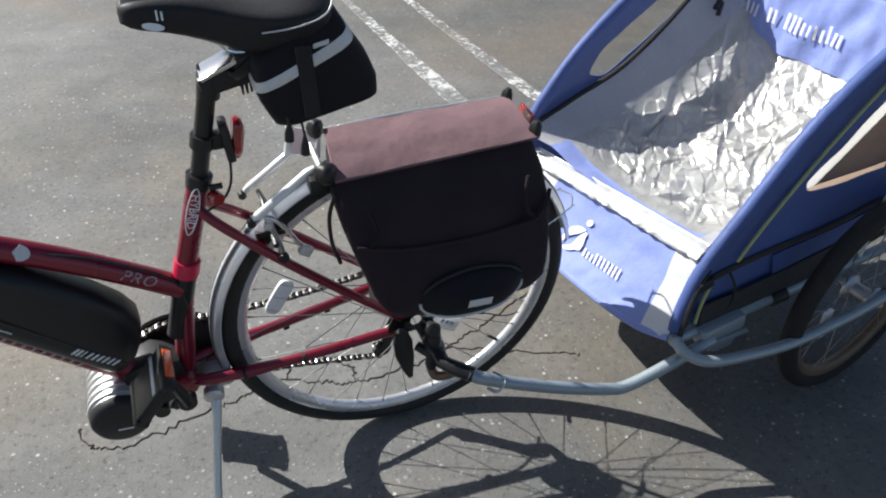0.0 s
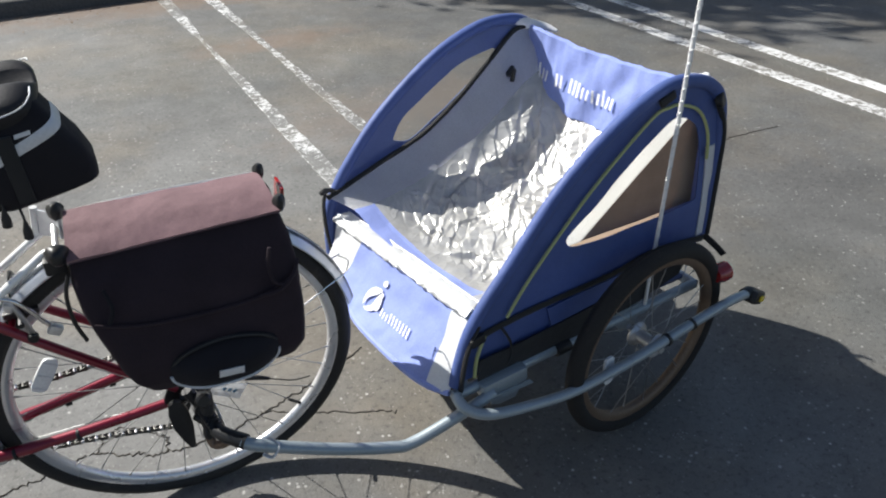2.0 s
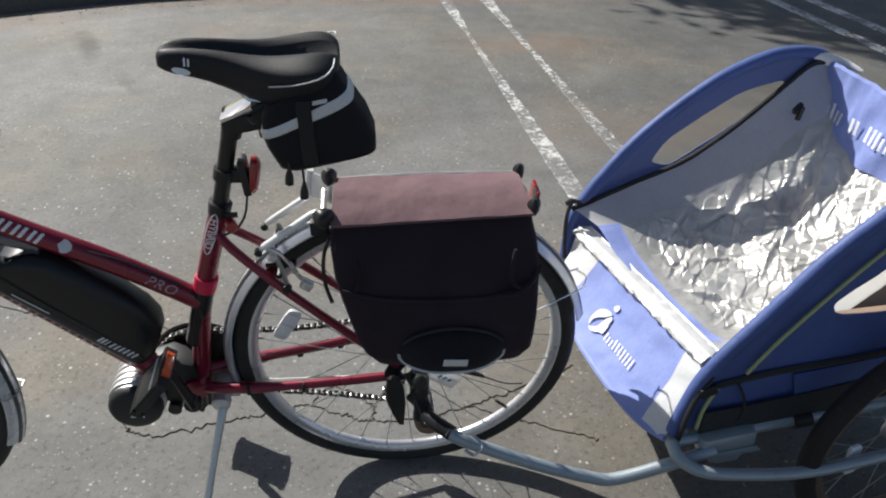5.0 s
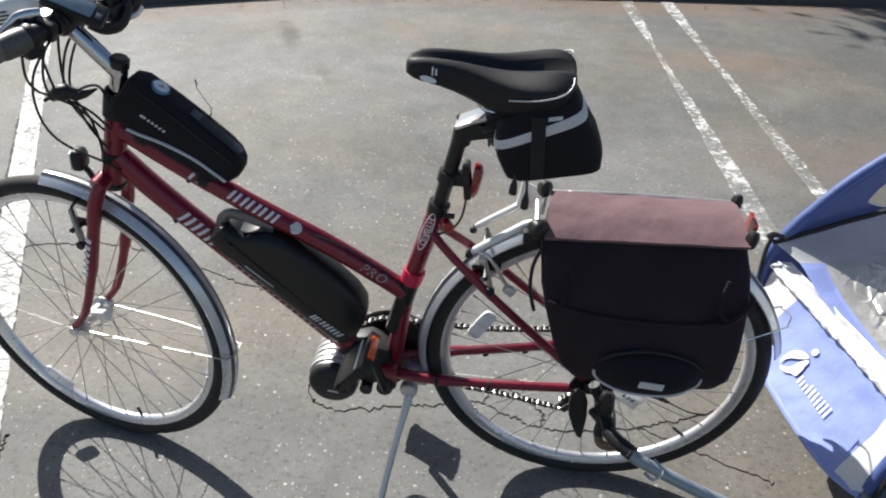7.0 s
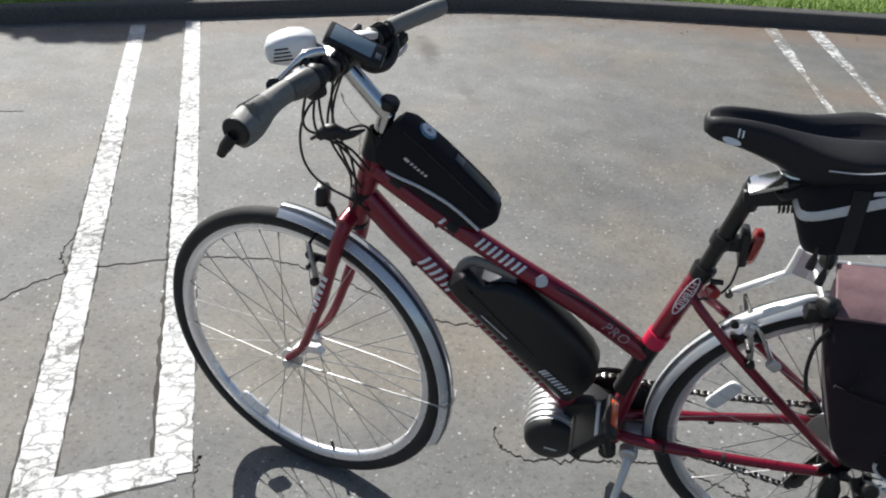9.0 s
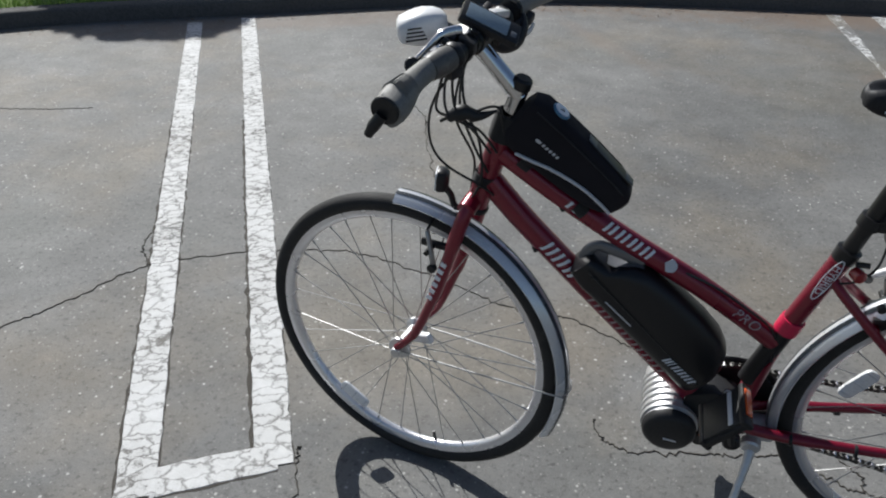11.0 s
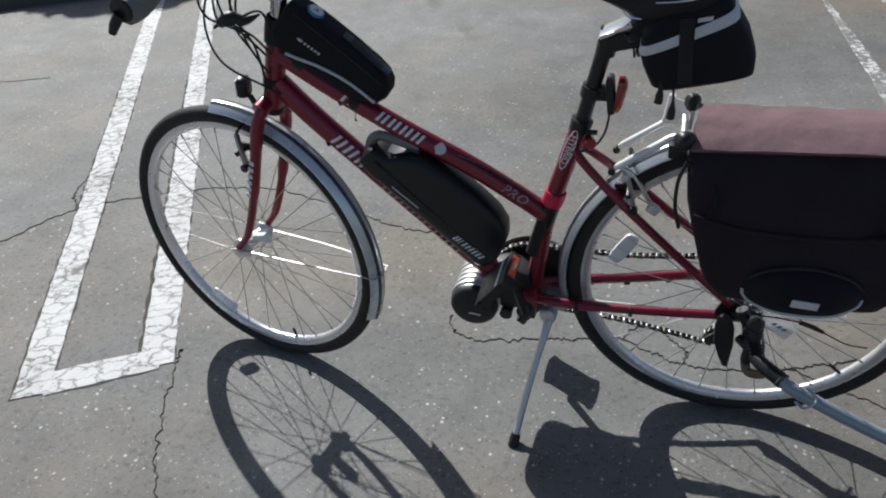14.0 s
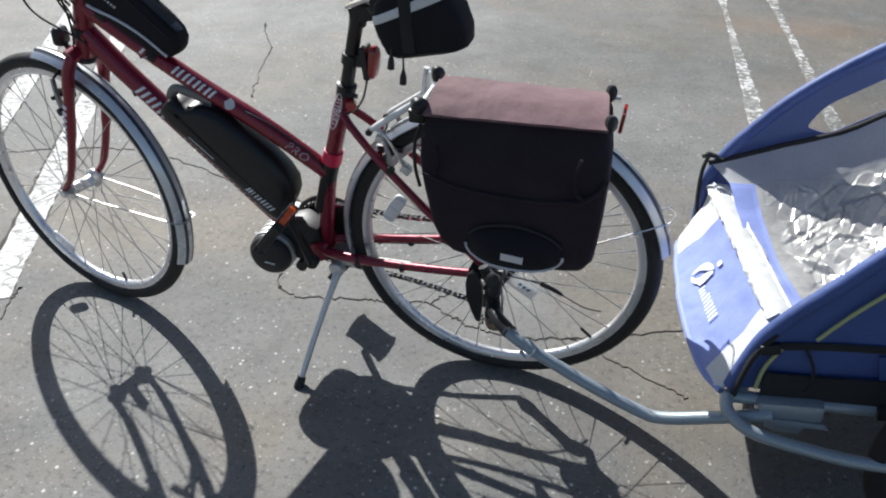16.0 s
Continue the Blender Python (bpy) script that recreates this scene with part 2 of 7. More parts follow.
def foil():
    """Crumpled silvery vinyl: sharp streaky creases with gloss."""
    m, nt, b = node_mat("crumpled_vinyl", 0.34, 0.32, (0.7, 0.7, 0.68))
    fine = tex(nt, "ShaderNodeTexNoise", 60.0, 2.0, 0.5, seed=3.0)
    tone = tex(nt, "ShaderNodeTexNoise", 9.0, 4.0, 0.6, seed=12.0)
    col = mixc(nt, ramp(nt, tone.outputs[0], [(0.35, (0.0,)), (0.65, (1.0,))]), (0.34, 0.335, 0.32), (0.52, 0.515, 0.495))
    nt.links.new(col, b.inputs["Base Color"])
    fold = tex(nt, "ShaderNodeTexVoronoi", 13.0, seed=4.0)
    fold.feature = "DISTANCE_TO_EDGE"
    warp = tex(nt, "ShaderNodeTexNoise", 7.0, 3.0, 0.6, seed=7.0)
    stretch = nt.nodes.new("ShaderNodeMapping")
    stretch.inputs["Rotation"].default_value = (0, 0, radians(40))
    stretch.inputs["Scale"].default_value = (0.75, 2.1, 1.0)
    nt.links.new(mixc(nt, 0.16, warp.inputs["Vector"].links[0].from_socket, warp.outputs["Color"]), stretch.inputs["Vector"])
    nt.links.new(stretch.outputs[0], fold.inputs["Vector"])
    ridge = ramp(nt, fold.outputs["Distance"], [(0.0, (1.0,)), (0.13, (0.0,))])
    bump(nt, b, math_node(nt, "ADD", math_node(nt, "MULTIPLY", fine.outputs[0], 0.12), ridge), 0.004, 0.20)
    b.inputs["Specular IOR Level"].default_value = 0.6
    b.inputs["Coat Weight"].default_value, b.inputs["Coat Roughness"].default_value = 0.12, 0.2
    return m


def grass_mat():
    m, nt, b = node_mat("grass", 0.7)
    oi = nt.nodes.new("ShaderNodeNewGeometry")
    col = ramp(nt, oi.outputs["Random Per Island"], [(0.0, (0.11, 0.20, 0.03)), (0.55, (0.24, 0.37, 0.06)), (1.0, (0.36, 0.44, 0.12))])
    nt.links.new(col, b.inputs["Base Color"])
    return m


def leaf_mat():
    m, nt, b = node_mat("leaves", 0.5)
    oi = nt.nodes.new("ShaderNodeNewGeometry")
    nt.links.new(ramp(nt, oi.outputs["Random Per Island"], [(0.0, (0.03, 0.06, 0.012)), (1.0, (0.09, 0.14, 0.03))]), b.inputs["Base Color"])
    return m


M = {
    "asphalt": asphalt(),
    "paint": paint("white_road_paint", 0.42, 0.085),
    "paint_worn": paint("worn_road_paint", 0.530, 0.0),
    "paint_far": paint("faded_road_paint", 0.49, 0.0),
    "crack": simple("crack_soil", (0.060, 0.052, 0.043), 0.95, grain=0.25, scale=30),
    "red": simple("red_frame_paint", (0.200, 0.003, 0.022), 0.30, 0.25, grain=0.10, coat=0.40),
    "red_band": simple("red_plastic", (0.62, 0.015, 0.07), 0.4),
    "black": simple("black_plastic", (0.020, 0.020, 0.021), 0.42, grain=0.3, relief=0.0003, spec=0.35),
    "satin": simple("black_anodised_metal", (0.024, 0.024, 0.025), 0.34, 0.4, grain=0.2),
    "rubber": simple("tyre_rubber", (0.022, 0.021, 0.020), 0.78, grain=0.3, wear=(0.06, 0.055, 0.05), relief=0.0016),
    "rubber_dusty": simple("dusty_tyre_rubber", (0.016, 0.014, 0.013), 0.85, grain=0.35, wear=(0.040, 0.031, 0.025), relief=0.0006),
    "grip": simple("grey_rubber_grip", (0.21, 0.205, 0.19), 0.6, grain=0.2, relief=0.0006),
    # The grip's grey made darker: the sleeve's shaded side is in the colour.
    "grip_dark": simple("shaded_grey_sleeve", (0.12, 0.115, 0.105), 0.38, grain=0.25, relief=0.0004),
    "chrome": simple("polished_metal", (0.62, 0.62, 0.63), 0.12, 1.0, grain=0.05),
    "alloy": simple("brushed_alloy", (0.66, 0.66, 0.66), 0.40, 0.75, grain=0.12),
    "rim": simple("rim_alloy", (0.80, 0.80, 0.82), 0.27, 0.72, grain=0.08),
    "rim_dark": simple("rusty_dark_rim", (0.20, 0.135, 0.09), 0.5, 0.35, grain=0.25),
    "spoke": simple("steel_spoke", (0.40, 0.40, 0.40), 0.42, 1.0, grain=0.1),
    "fender": simple("silver_fender", (0.66, 0.68, 0.71), 0.24, 0.40, grain=0.06, coat=0.5),
    "fender_dark": simple("dark_fender_stripe", (0.035, 0.045, 0.055), 0.3, 0.2, coat=0.4),
    "grey_tube": simple("blue_grey_painted_steel", (0.31, 0.36, 0.39), 0.35, 0.25, grain=0.10, coat=0.4, wear=(0.16, 0.17, 0.17)),
    "white_plastic": simple("white_plastic", (0.78, 0.78, 0.78), 0.4, grain=0.05),
    "white_paint": simple("white_rack_rod", (0.80, 0.80, 0.79), 0.25, 0.1, grain=0.05, coat=0.4),
    "reflect_white": simple("clear_reflector", (0.90, 0.91, 0.92), 0.25, 0.0, grain=0.15, coat=0.6),
    "reflect_red": simple("red_reflector", (0.30, 0.012, 0.012), 0.2, 0.0, grain=0.2, coat=0.8),
    "reflect_orange": simple("orange_reflector", (0.75, 0.10, 0.01), 0.25, 0.0, grain=0.15, coat=0.8),
    "tape": simple("reflective_tape", (0.62, 0.63, 0.65), 0.45, 0.1, grain=0.1),
    "seat": simple("black_saddle_vinyl", (0.020, 0.020, 0.023), 0.50, grain=0.2, relief=0.0004, spec=0.22),
    "bag": cloth("black_nylon", (0.014, 0.013, 0.017), 900, 0.8, sheen=0.03, spec=0.2),
    "bag_plain": cloth("plum_black_nylon", (0.034, 0.024, 0.029), 700, 0.85, sheen=0.04, spec=0.12),
    "lid": cloth("mauve_nylon", (0.215, 0.122, 0.132), 700, 0.8, grain=0.12),
    # One blue cloth, light put into its colour: shaded, far side lit, front sunlit.
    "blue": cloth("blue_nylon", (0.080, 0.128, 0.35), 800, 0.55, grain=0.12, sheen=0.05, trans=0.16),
    "blue_lit": cloth("lit_blue_nylon", (0.14, 0.185, 0.36), 800, 0.6, grain=0.08, sheen=0.1, trans=0.45),
    "sunny_blue": cloth("sunlit_blue_nylon", (0.28, 0.355, 0.74), 800, 0.6, grain=0.08, sheen=0.15, trans=0.15),
    "pale": cloth("pale_grey_nylon", (0.72, 0.73, 0.75), 800, 0.5, grain=0.04, trans=0.12),
    # Pale cloth whitened and made more translucent, for the sunlight through it.
    "facing": cloth("sunlit_pale_nylon", (0.95, 0.95, 0.94), 800, 0.5, grain=0.04, trans=0.85),
    "sheer": cloth("sheer_pale_nylon", (0.94, 0.95, 0.96), 800, 0.5, grain=0.05, trans=0.60, clear=0.10),
    "roll": cloth("crinkled_pale_vinyl", (0.66, 0.67, 0.66), 120, 0.35, grain=0.18, trans=0.1, spec=0.6),
    "tag": cloth("clear_printed_tag", (0.75, 0.77, 0.80), 800, 0.3, grain=0.1, trans=0.3, spec=0.6, clear=0.55),
    "brown": cloth("brown_nylon", (0.46, 0.34, 0.26), 700, 0.85, trans=0.25),
    "inside": cloth("dark_blue_lining", (0.05, 0.07, 0.17), 700, 0.85),
    "black_web": cloth("black_webbing", (0.014, 0.014, 0.015), 1200, 0.8),
    "piping": simple("yellow_green_piping", (0.42, 0.45, 0.20), 0.5),
    "shell": simple("dark_battery_shell", (0.010, 0.010, 0.012), 0.36, grain=0.25, relief=0.0003, spec=0.4),
    "recess": simple("glossy_dark_plastic", (0.14, 0.14, 0.145), 0.22, 0.1, grain=0.1, coat=0.5),
    "chain_dark": simple("oiled_chain_steel", (0.06, 0.057, 0.052), 0.4, 0.6, grain=0.2),
    "bag_window": simple("dark_bag_window", (0.05, 0.058, 0.075), 0.3, grain=0.15),
    "dull_decal": simple("dull_silver_decal", (0.40, 0.32, 0.33), 0.4, 0.2, grain=0.1),
    "logo": simple("white_print", (0.80, 0.81, 0.83), 0.6, grain=0.05),
    "decal": simple("silver_decal", (0.62, 0.60, 0.60), 0.35, 0.2, grain=0.06),
    "foil": foil(),
    "vinyl": glass("clear_vinyl", (0.94, 0.95, 0.95), 0.06, 0.90, 0.004, 18.0),
    "screen": simple("grey_display_glass", (0.23, 0.29, 0.33), 0.12, coat=0.8),
    "dial": simple("white_dial", (0.72, 0.76, 0.80), 0.3, coat=0.6),
    "dial_blue": simple("blue_dial_ring", (0.10, 0.24, 0.38), 0.3),
    # Dark base takes the shade on the kerb's face into the colour.
    "kerb": simple("shaded_kerb_concrete", (0.10, 0.095, 0.09), 0.9, grain=0.3, scale=20, relief=0.003),
    "soil": simple("lawn_soil", (0.17, 0.25, 0.05), 0.95, grain=0.35, scale=15, relief=0.004),
    "grass": grass_mat(),
    "bark": simple("bark", (0.10, 0.075, 0.055), 0.9, grain=0.4, scale=12, relief=0.004),
    "leaf": leaf_mat(),
    "yellow": simple("yellow_plastic", (0.75, 0.55, 0.02), 0.5),
    "paper": simple("paper_label", (0.70, 0.69, 0.69), 0.7),
    "litter": simple("dry_leaf", (0.16, 0.10, 0.055), 0.8),
}

# ---- building tools ----
def V3(*a):
    return Vector(a)


def part(name, bm, material, parent=None, label="", smooth=True, m=None):
    """One bmesh as one mesh object, under parent if there is one."""
    me = bpy.data.meshes.new(name)
    bmesh.ops.recalc_face_normals(bm, faces=bm.faces)
    bm.to_mesh(me)
    bm.free()
    for mat in material if isinstance(material, (list, tuple)) else [material]:
        me.materials.append(mat)
    if smooth:
        me.polygons.foreach_set("use_smooth", [True] * len(me.polygons))
        me.set_sharp_from_angle(angle=radians(42))
    ob = new(name, me)
    if parent is not None:
        ob.parent = parent
    if m is not None:
        ob.matrix_basis = m
    if label:
        tagged(ob, label)
    return ob


def thing(name, label, category, m=None, group="", kind=""):
    e = new(name)
    e.empty_display_size = 0.05
    if m is not None:
        e.matrix_basis = m
    return tagged(e, label, category, group, kind)


def spline(points, n=8, closed=False):
    """A smooth line through the points (Catmull-Rom)."""
    p = [Vector(q) for q in points]
    out = []
    last = len(p) if closed else len(p) - 1
    for i in range(last):
        if closed:
            a, b, c, d = p[i - 1], p[i], p[(i + 1) % len(p)], p[(i + 2) % len(p)]
        else:
            a, b, c, d = p[max(i - 1, 0)], p[i], p[i + 1], p[min(i + 2, len(p) - 1)]
        for k in range(n):
            t = k / n
            out.append(0.5 * ((2 * b) + (c - a) * t + (2 * a - 5 * b + 4 * c - d) * t * t + (3 * b - a - 3 * c + d) * t ** 3))
    if not closed:
        out.append(p[-1])
    return out


def loft(bm, rings, closed=False, caps=True, loop=True, mat=0):
    """Skin over rings of equal length. loop: each ring is closed."""
    vs = [[bm.verts.new(q) for q in r] for r in rings]
    n = len(vs[0])
    pairs = list(zip(vs, vs[1:])) + ([(vs[-1], vs[0])] if closed else [])
    for a, b in pairs:
        for i in range(n if loop else n - 1):
            j = (i + 1) % n
            f = bm.faces.new((a[i], a[j], b[j], b[i]))
            f.material_index = mat
    if caps and not closed and loop:
        for r in (vs[0][::-1], vs[-1]):
            bm.faces.new(r).material_index = mat
    return vs


def frames(path, up=None, closed=False):
    """Side and up at each point of a path, carried along without twist."""
    t = []
    n = len(path)
    for i in range(n):
        a = path[i - 1] if (i or closed) else path[0]
        b = path[(i + 1) % n] if (i < n - 1 or closed) else path[-1]
        d = b - a
        t.append(d.normalized() if d.length > 1e-9 else Vector((0, 0, 1)))
    u = Vector(up) if up else (Vector((0, 0, 1)) if abs(t[0].z) < 0.9 else Vector((0, 1, 0)))
    out = []
    for d in t:
        if up:
            u = Vector(up)
        u = (u - d * u.dot(d)).normalized()
        out.append((d.cross(u), u))
    return out


def tube(bm, path, r, seg=12, closed=False, caps=True, flat=1.0, up=None, mat=0):
    """A round (or flattened) tube along a path; r is one radius or one for each point."""
    path = [Vector(p) for p in path]
    rr = r if isinstance(r, (list, tuple)) else [r] * len(path)
    rings = []
    for p, (s, u), q in zip(path, frames(path, up, closed), rr):
        rings.append([p + s * (math.cos(a) * q * flat) + u * (math.sin(a) * q) for a in (2 * math.pi * k / seg for k in range(seg))])
    return loft(bm, rings, closed, caps, mat=mat)


def rod(bm, a, b, r, seg=10, r2=None, mat=0):
    return tube(bm, [a, b], [r, r if r2 is None else r2], seg, mat=mat)


def box(bm, size, m=None, bevel=0.0, seg=2, mat=0):
    """A box with rounded edges, centred, then moved by m."""
    r = bmesh.ops.create_cube(bm, size=1.0)
    vs = r["verts"]
    bmesh.ops.scale(bm, vec=size, verts=vs)
    faces = {f for v in vs for f in v.link_faces}
    if bevel:
        edges = list({e for v in vs for e in v.link_edges})
        rb = bmesh.ops.bevel(bm, geom=edges, offset=bevel, segments=seg, affect="EDGES", profile=0.6)
        vs = list({v for f in rb["faces"] for v in f.verts} | {v for v in vs if v.is_valid})
    if m is not None:
        bmesh.ops.transform(bm, matrix=m, verts=vs)
    for v in vs:
        for f in v.link_faces:
            f.material_index = mat
    return vs


def lathe(bm, profile, m=None, seg=24, mat=0, arc=None):
    """Turn a profile of (radius, height) about z; arc: (from, to) degrees for a part turn."""
    a0, a1 = (0, 360) if arc is None else arc
    k = seg if arc is None else seg + 1
    rings = []
    for i in range(k):
        a = radians(a0 + (a1 - a0) * i / seg)
        rings.append([Vector((q * math.cos(a), q * math.sin(a), h)) for q, h in profile])
    if m is not None:
        rings = [[m @ p for p in r] for r in rings]
    return loft(bm, rings, closed=arc is None, caps=False, loop=False, mat=mat)


def disc(bm, r, h, m=None, seg=24, bevel=0.0, mat=0):
    """A solid disc of radius r and thickness h about z, with softened rims."""
    b = bevel or min(r, h) * 0.15
    return lathe(bm, [(0.0001, -h / 2), (r - b, -h / 2), (r, -h / 2 + b), (r, h / 2 - b), (r - b, h / 2), (0.0001, h / 2)], m, seg, mat)


def outline_prism(bm, pts, thick, m=None, bevel=0.0, mat=0):
    """A flat outline in x, y made into a slab of that thickness along z."""
    vs = [bm.verts.new((x, y, -thick / 2)) for x, y in pts]
    f = bm.faces.new(vs)
    ex = bmesh.ops.extrude_face_region(bm, geom=[f])
    top = [g for g in ex["geom"] if isinstance(g, bmesh.types.BMVert)]
    bmesh.ops.translate(bm, vec=(0, 0, thick), verts=top)
    allv = vs + top
    if bevel:
        edges = list({e for v in allv for e in v.link_edges if abs(e.verts[0].co.z - e.verts[1].co.z) < 1e-6})
        rb = bmesh.ops.bevel(bm, geom=edges, offset=bevel, segments=2, affect="EDGES", profile=0.6)
        allv = list({v for f2 in rb["faces"] for v in f2.verts} | {v for v in allv if v.is_valid})
    if m is not None:
        bmesh.ops.transform(bm, matrix=m, verts=allv)
    for v in allv:
        for g in v.link_faces:
            g.material_index = mat
    return allv


def thicken(bm, by):
    """Give an open sheet a back, moved from its face by the vector."""
    ex = bmesh.ops.extrude_face_region(bm, geom=bm.faces[:], use_keep_orig=True)
    bmesh.ops.translate(bm, vec=by, verts=[q for q in ex["geom"] if isinstance(q, bmesh.types.BMVert)])


def axis_m(at, x, y=None):
    """A pose at a point, with local x along x and local y as near y as can be."""
    x = Vector(x).normalized()
    y = Vector(y if y else (0, 0, 1))
    y = (y - x * y.dot(x)).normalized()
    z = x.cross(y)
    m = Matrix((x, y, z)).transposed().to_4x4()
    m.translation = at
    return m


def along_z(at, z):
    """A pose at a point, with local z along z."""
    return Matrix.Translation(at) @ Vector(z).normalized().to_track_quat("Z", "Y").to_matrix().to_4x4()


def lettering(text, size, m, material, parent, name="lettering", label="", shear=0.0, depth=0.0006, bend=None, space=1.0):
    """Words in the built-in font as a thin mesh of their own; bend moves each vertex onto a curved surface."""
    cu = bpy.data.curves.new(name, "FONT")
    cu.body, cu.size, cu.shear, cu.extrude = text, size, shear, depth
    cu.align_x, cu.align_y, cu.space_character, cu.resolution_u = "CENTER", "CENTER", space, 3
    tmp = bpy.data.objects.new("tmp", cu)
    me = bpy.data.meshes.new_from_object(tmp)
    bpy.data.objects.remove(tmp)
    me.name = name
    me.materials.clear()
    me.materials.append(material)
    for v in me.vertices:
        v.co = bend(m @ v.co) if bend else m @ v.co
    ob = new(name, me)
    ob.parent = parent
    if label:
        tagged(ob, label)
    return ob

# ---- ground: the car park, its paint and cracks, the kerb and the lawn ----
def kerb_line(n=60, off=0.0):
    """The kerb's foot, a wide curve round the stalls; off moves it outwards."""
    pts = spline([(-9.5, -3.2, 0), (-7.2, -0.1, 0), (-5.75, 1.60, 0), (-4.49, 2.68, 0), (-3.23, 3.36, 0), (-1.92, 4.02, 0), (-1.20, 4.25, 0), (-0.38, 4.37, 0), (1.0, 4.52, 0), (2.6, 4.62, 0), (5.5, 4.5, 0), (11.0, 3.9, 0)], n // 10)
    fr = frames(pts, (0, 0, 1))
    return [p - s * off for p, (s, u) in zip(pts, fr)]


bm = bmesh.new()
R = [0, 0.5, 1.2, 2.5, 5, 9, 16, 40, 120, 600]
rings = [[Vector((r * math.cos(a), r * math.sin(a), 0)) for a in (2 * math.pi * k / 48 for k in range(48))] for r in R[1:]]
vs = loft(bm, rings, caps=False)
bm.faces.new(vs[0])
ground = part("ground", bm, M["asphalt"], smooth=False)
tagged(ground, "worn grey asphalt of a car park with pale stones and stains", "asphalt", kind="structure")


def stripe(name, a, b, width, mat, label, parent=None, height=0.0022, ragged=0.0016, seed=1):
    """A painted line from a to b with ragged edges, lying on the asphalt."""
    rnd = random.Random(seed)
    a, b = Vector((*a, 0)), Vector((*b, 0))
    d = (b - a).normalized()
    s = Vector((d.y, -d.x, 0))
    n = max(8, int((b - a).length / 0.025))
    bm = bmesh.new()
    rings = []
    wide = width if isinstance(width, list) else [(0.0, width), (1.0, width)]
    for i in range(n + 1):
        p = a + (b - a) * (i / n)
        for (f0, w0), (f1, w1) in zip(wide, wide[1:]):
            if f0 <= i / n <= f1:
                width = w0 + (w1 - w0) * (i / n - f0) / (f1 - f0)
        l, r = width / 2 + rnd.gauss(0, ragged), width / 2 + rnd.gauss(0, ragged)
        rings.append([p - s * l + V3(0, 0, -0.002), p - s * (l - 0.004) + V3(0, 0, height), p + s * (r - 0.004) + V3(0, 0, height), p + s * r + V3(0, 0, -0.002)])
    loft(bm, rings, caps=True)
    ob = part(name, bm, mat, parent, smooth=False)
    return tagged(ob, label, "road marking", kind="structure") if parent is None else ob


W = "thick cracked white stall line with chipped edges on asphalt"
stripe("stall_line", (-1.652, -0.317), (-3.498, 3.10), 0.096, M["paint"], W, seed=1)
stripe("stall_line", (-1.394, -0.150), (-3.22, 3.289), 0.097, M["paint"], W, seed=2)
stripe("stall_line_end", (-1.643, -0.270), (-1.402, -0.122), 0.095, M["paint"], "short cracked white line that joins two stall lines", height=0.0017, seed=3)
EDGE_W = "thin dark tar edge beside a painted stall line"
stripe("stall_line_edge", (-1.651, -0.320), (-2.75, 1.713), 0.106, M["crack"], EDGE_W, height=0.0009, ragged=0.0026, seed=21)
stripe("stall_line_edge", (-1.396, -0.154), (-2.40, 1.735), 0.107, M["crack"], EDGE_W, height=0.0009, ragged=0.0026, seed=22)
stripe("stall_line_edge", (-1.643, -0.272), (-1.402, -0.124), 0.104, M["crack"], EDGE_W, height=0.0006, ragged=0.0030, seed=23)
W = "worn white stall line, half rubbed away, on asphalt"
stripe("stall_line", (0.735, 0.95), (0.495, 4.42), [(0, 0.088), (0.22, 0.082), (0.42, 0.056), (0.58, 0.034), (0.70, 0.028), (0.80, 0.070), (1, 0.095)], M["paint_worn"], W, ragged=0.003, seed=4)
stripe("stall_line", (1.045, 0.95), (0.785, 4.45), [(0, 0.072), (0.35, 0.060), (0.58, 0.042), (0.75, 0.055), (0.88, 0.085), (1, 0.095)], M["paint_worn"], W, ragged=0.003, seed=5)
W = "faded white stall line in tree shade on asphalt"
stripe("stall_line", (3.29, 0.2), (2.87, 4.58), 0.10, M["paint_far"], W, seed=6)
stripe("stall_line", (3.585, 0.2), (3.17, 4.58), 0.10, M["paint_far"], W, seed=7)


def crack(points, width=0.008, seed=1, parent=None):
    """A wandering crack in the asphalt, filled with dark soil."""
    rnd = random.Random(seed)
    line = spline([(x, y, 0) for x, y in points], 18)
    fr = frames(line, (0, 0, 1))
    rings = []
    for i, (p, (s, u)) in enumerate(zip(line, fr)):
        q = p + s * (0.010 * noise.noise(V3(p.x * 22, p.y * 22, seed)) + rnd.gauss(0, 0.0032))
        w = max(0.0009, 0.34 * width * (0.25 + 0.6 * rnd.random()) * min(1, (i + 1) / 4, (len(line) - i) / 4))
        rings.append([q - s * w + V3(0, 0, -0.001), q - s * w * 0.92 + V3(0, 0, 0.0024), q + V3(0, 0, 0.0026), q + s * w * 0.92 + V3(0, 0, 0.0024), q + s * w + V3(0, 0, -0.001)])
    bm = bmesh.new()
    loft(bm, rings, caps=False, loop=False)
    return tagged(part("crack", bm, M["crack"], parent, smooth=False), "dark wandering crack in the asphalt", "crack", kind="structure")


crack([(-2.60, -0.15), (-2.404, 0.091), (-2.274, 0.301), (-2.155, 0.519), (-1.869, 0.687), (-1.62, 0.76), (-1.458, 0.76), (-1.2, 0.68), (-0.952, 0.593), (-0.795, 0.593), (-0.62, 0.5)], 0.008, 1)
crack([(-2.155, 0.519), (-2.23, 0.60), (-2.27, 0.72)], 0.005, 2)
crack([(-0.66, 0.125), (-0.6, 0.11), (-0.415, 0.149), (-0.33, 0.165), (-0.245, 0.185), (-0.17, 0.15), (-0.085, 0.118), (0.082, 0.133), (0.25, 0.19), (0.453, 0.286)], 0.0065, 3)
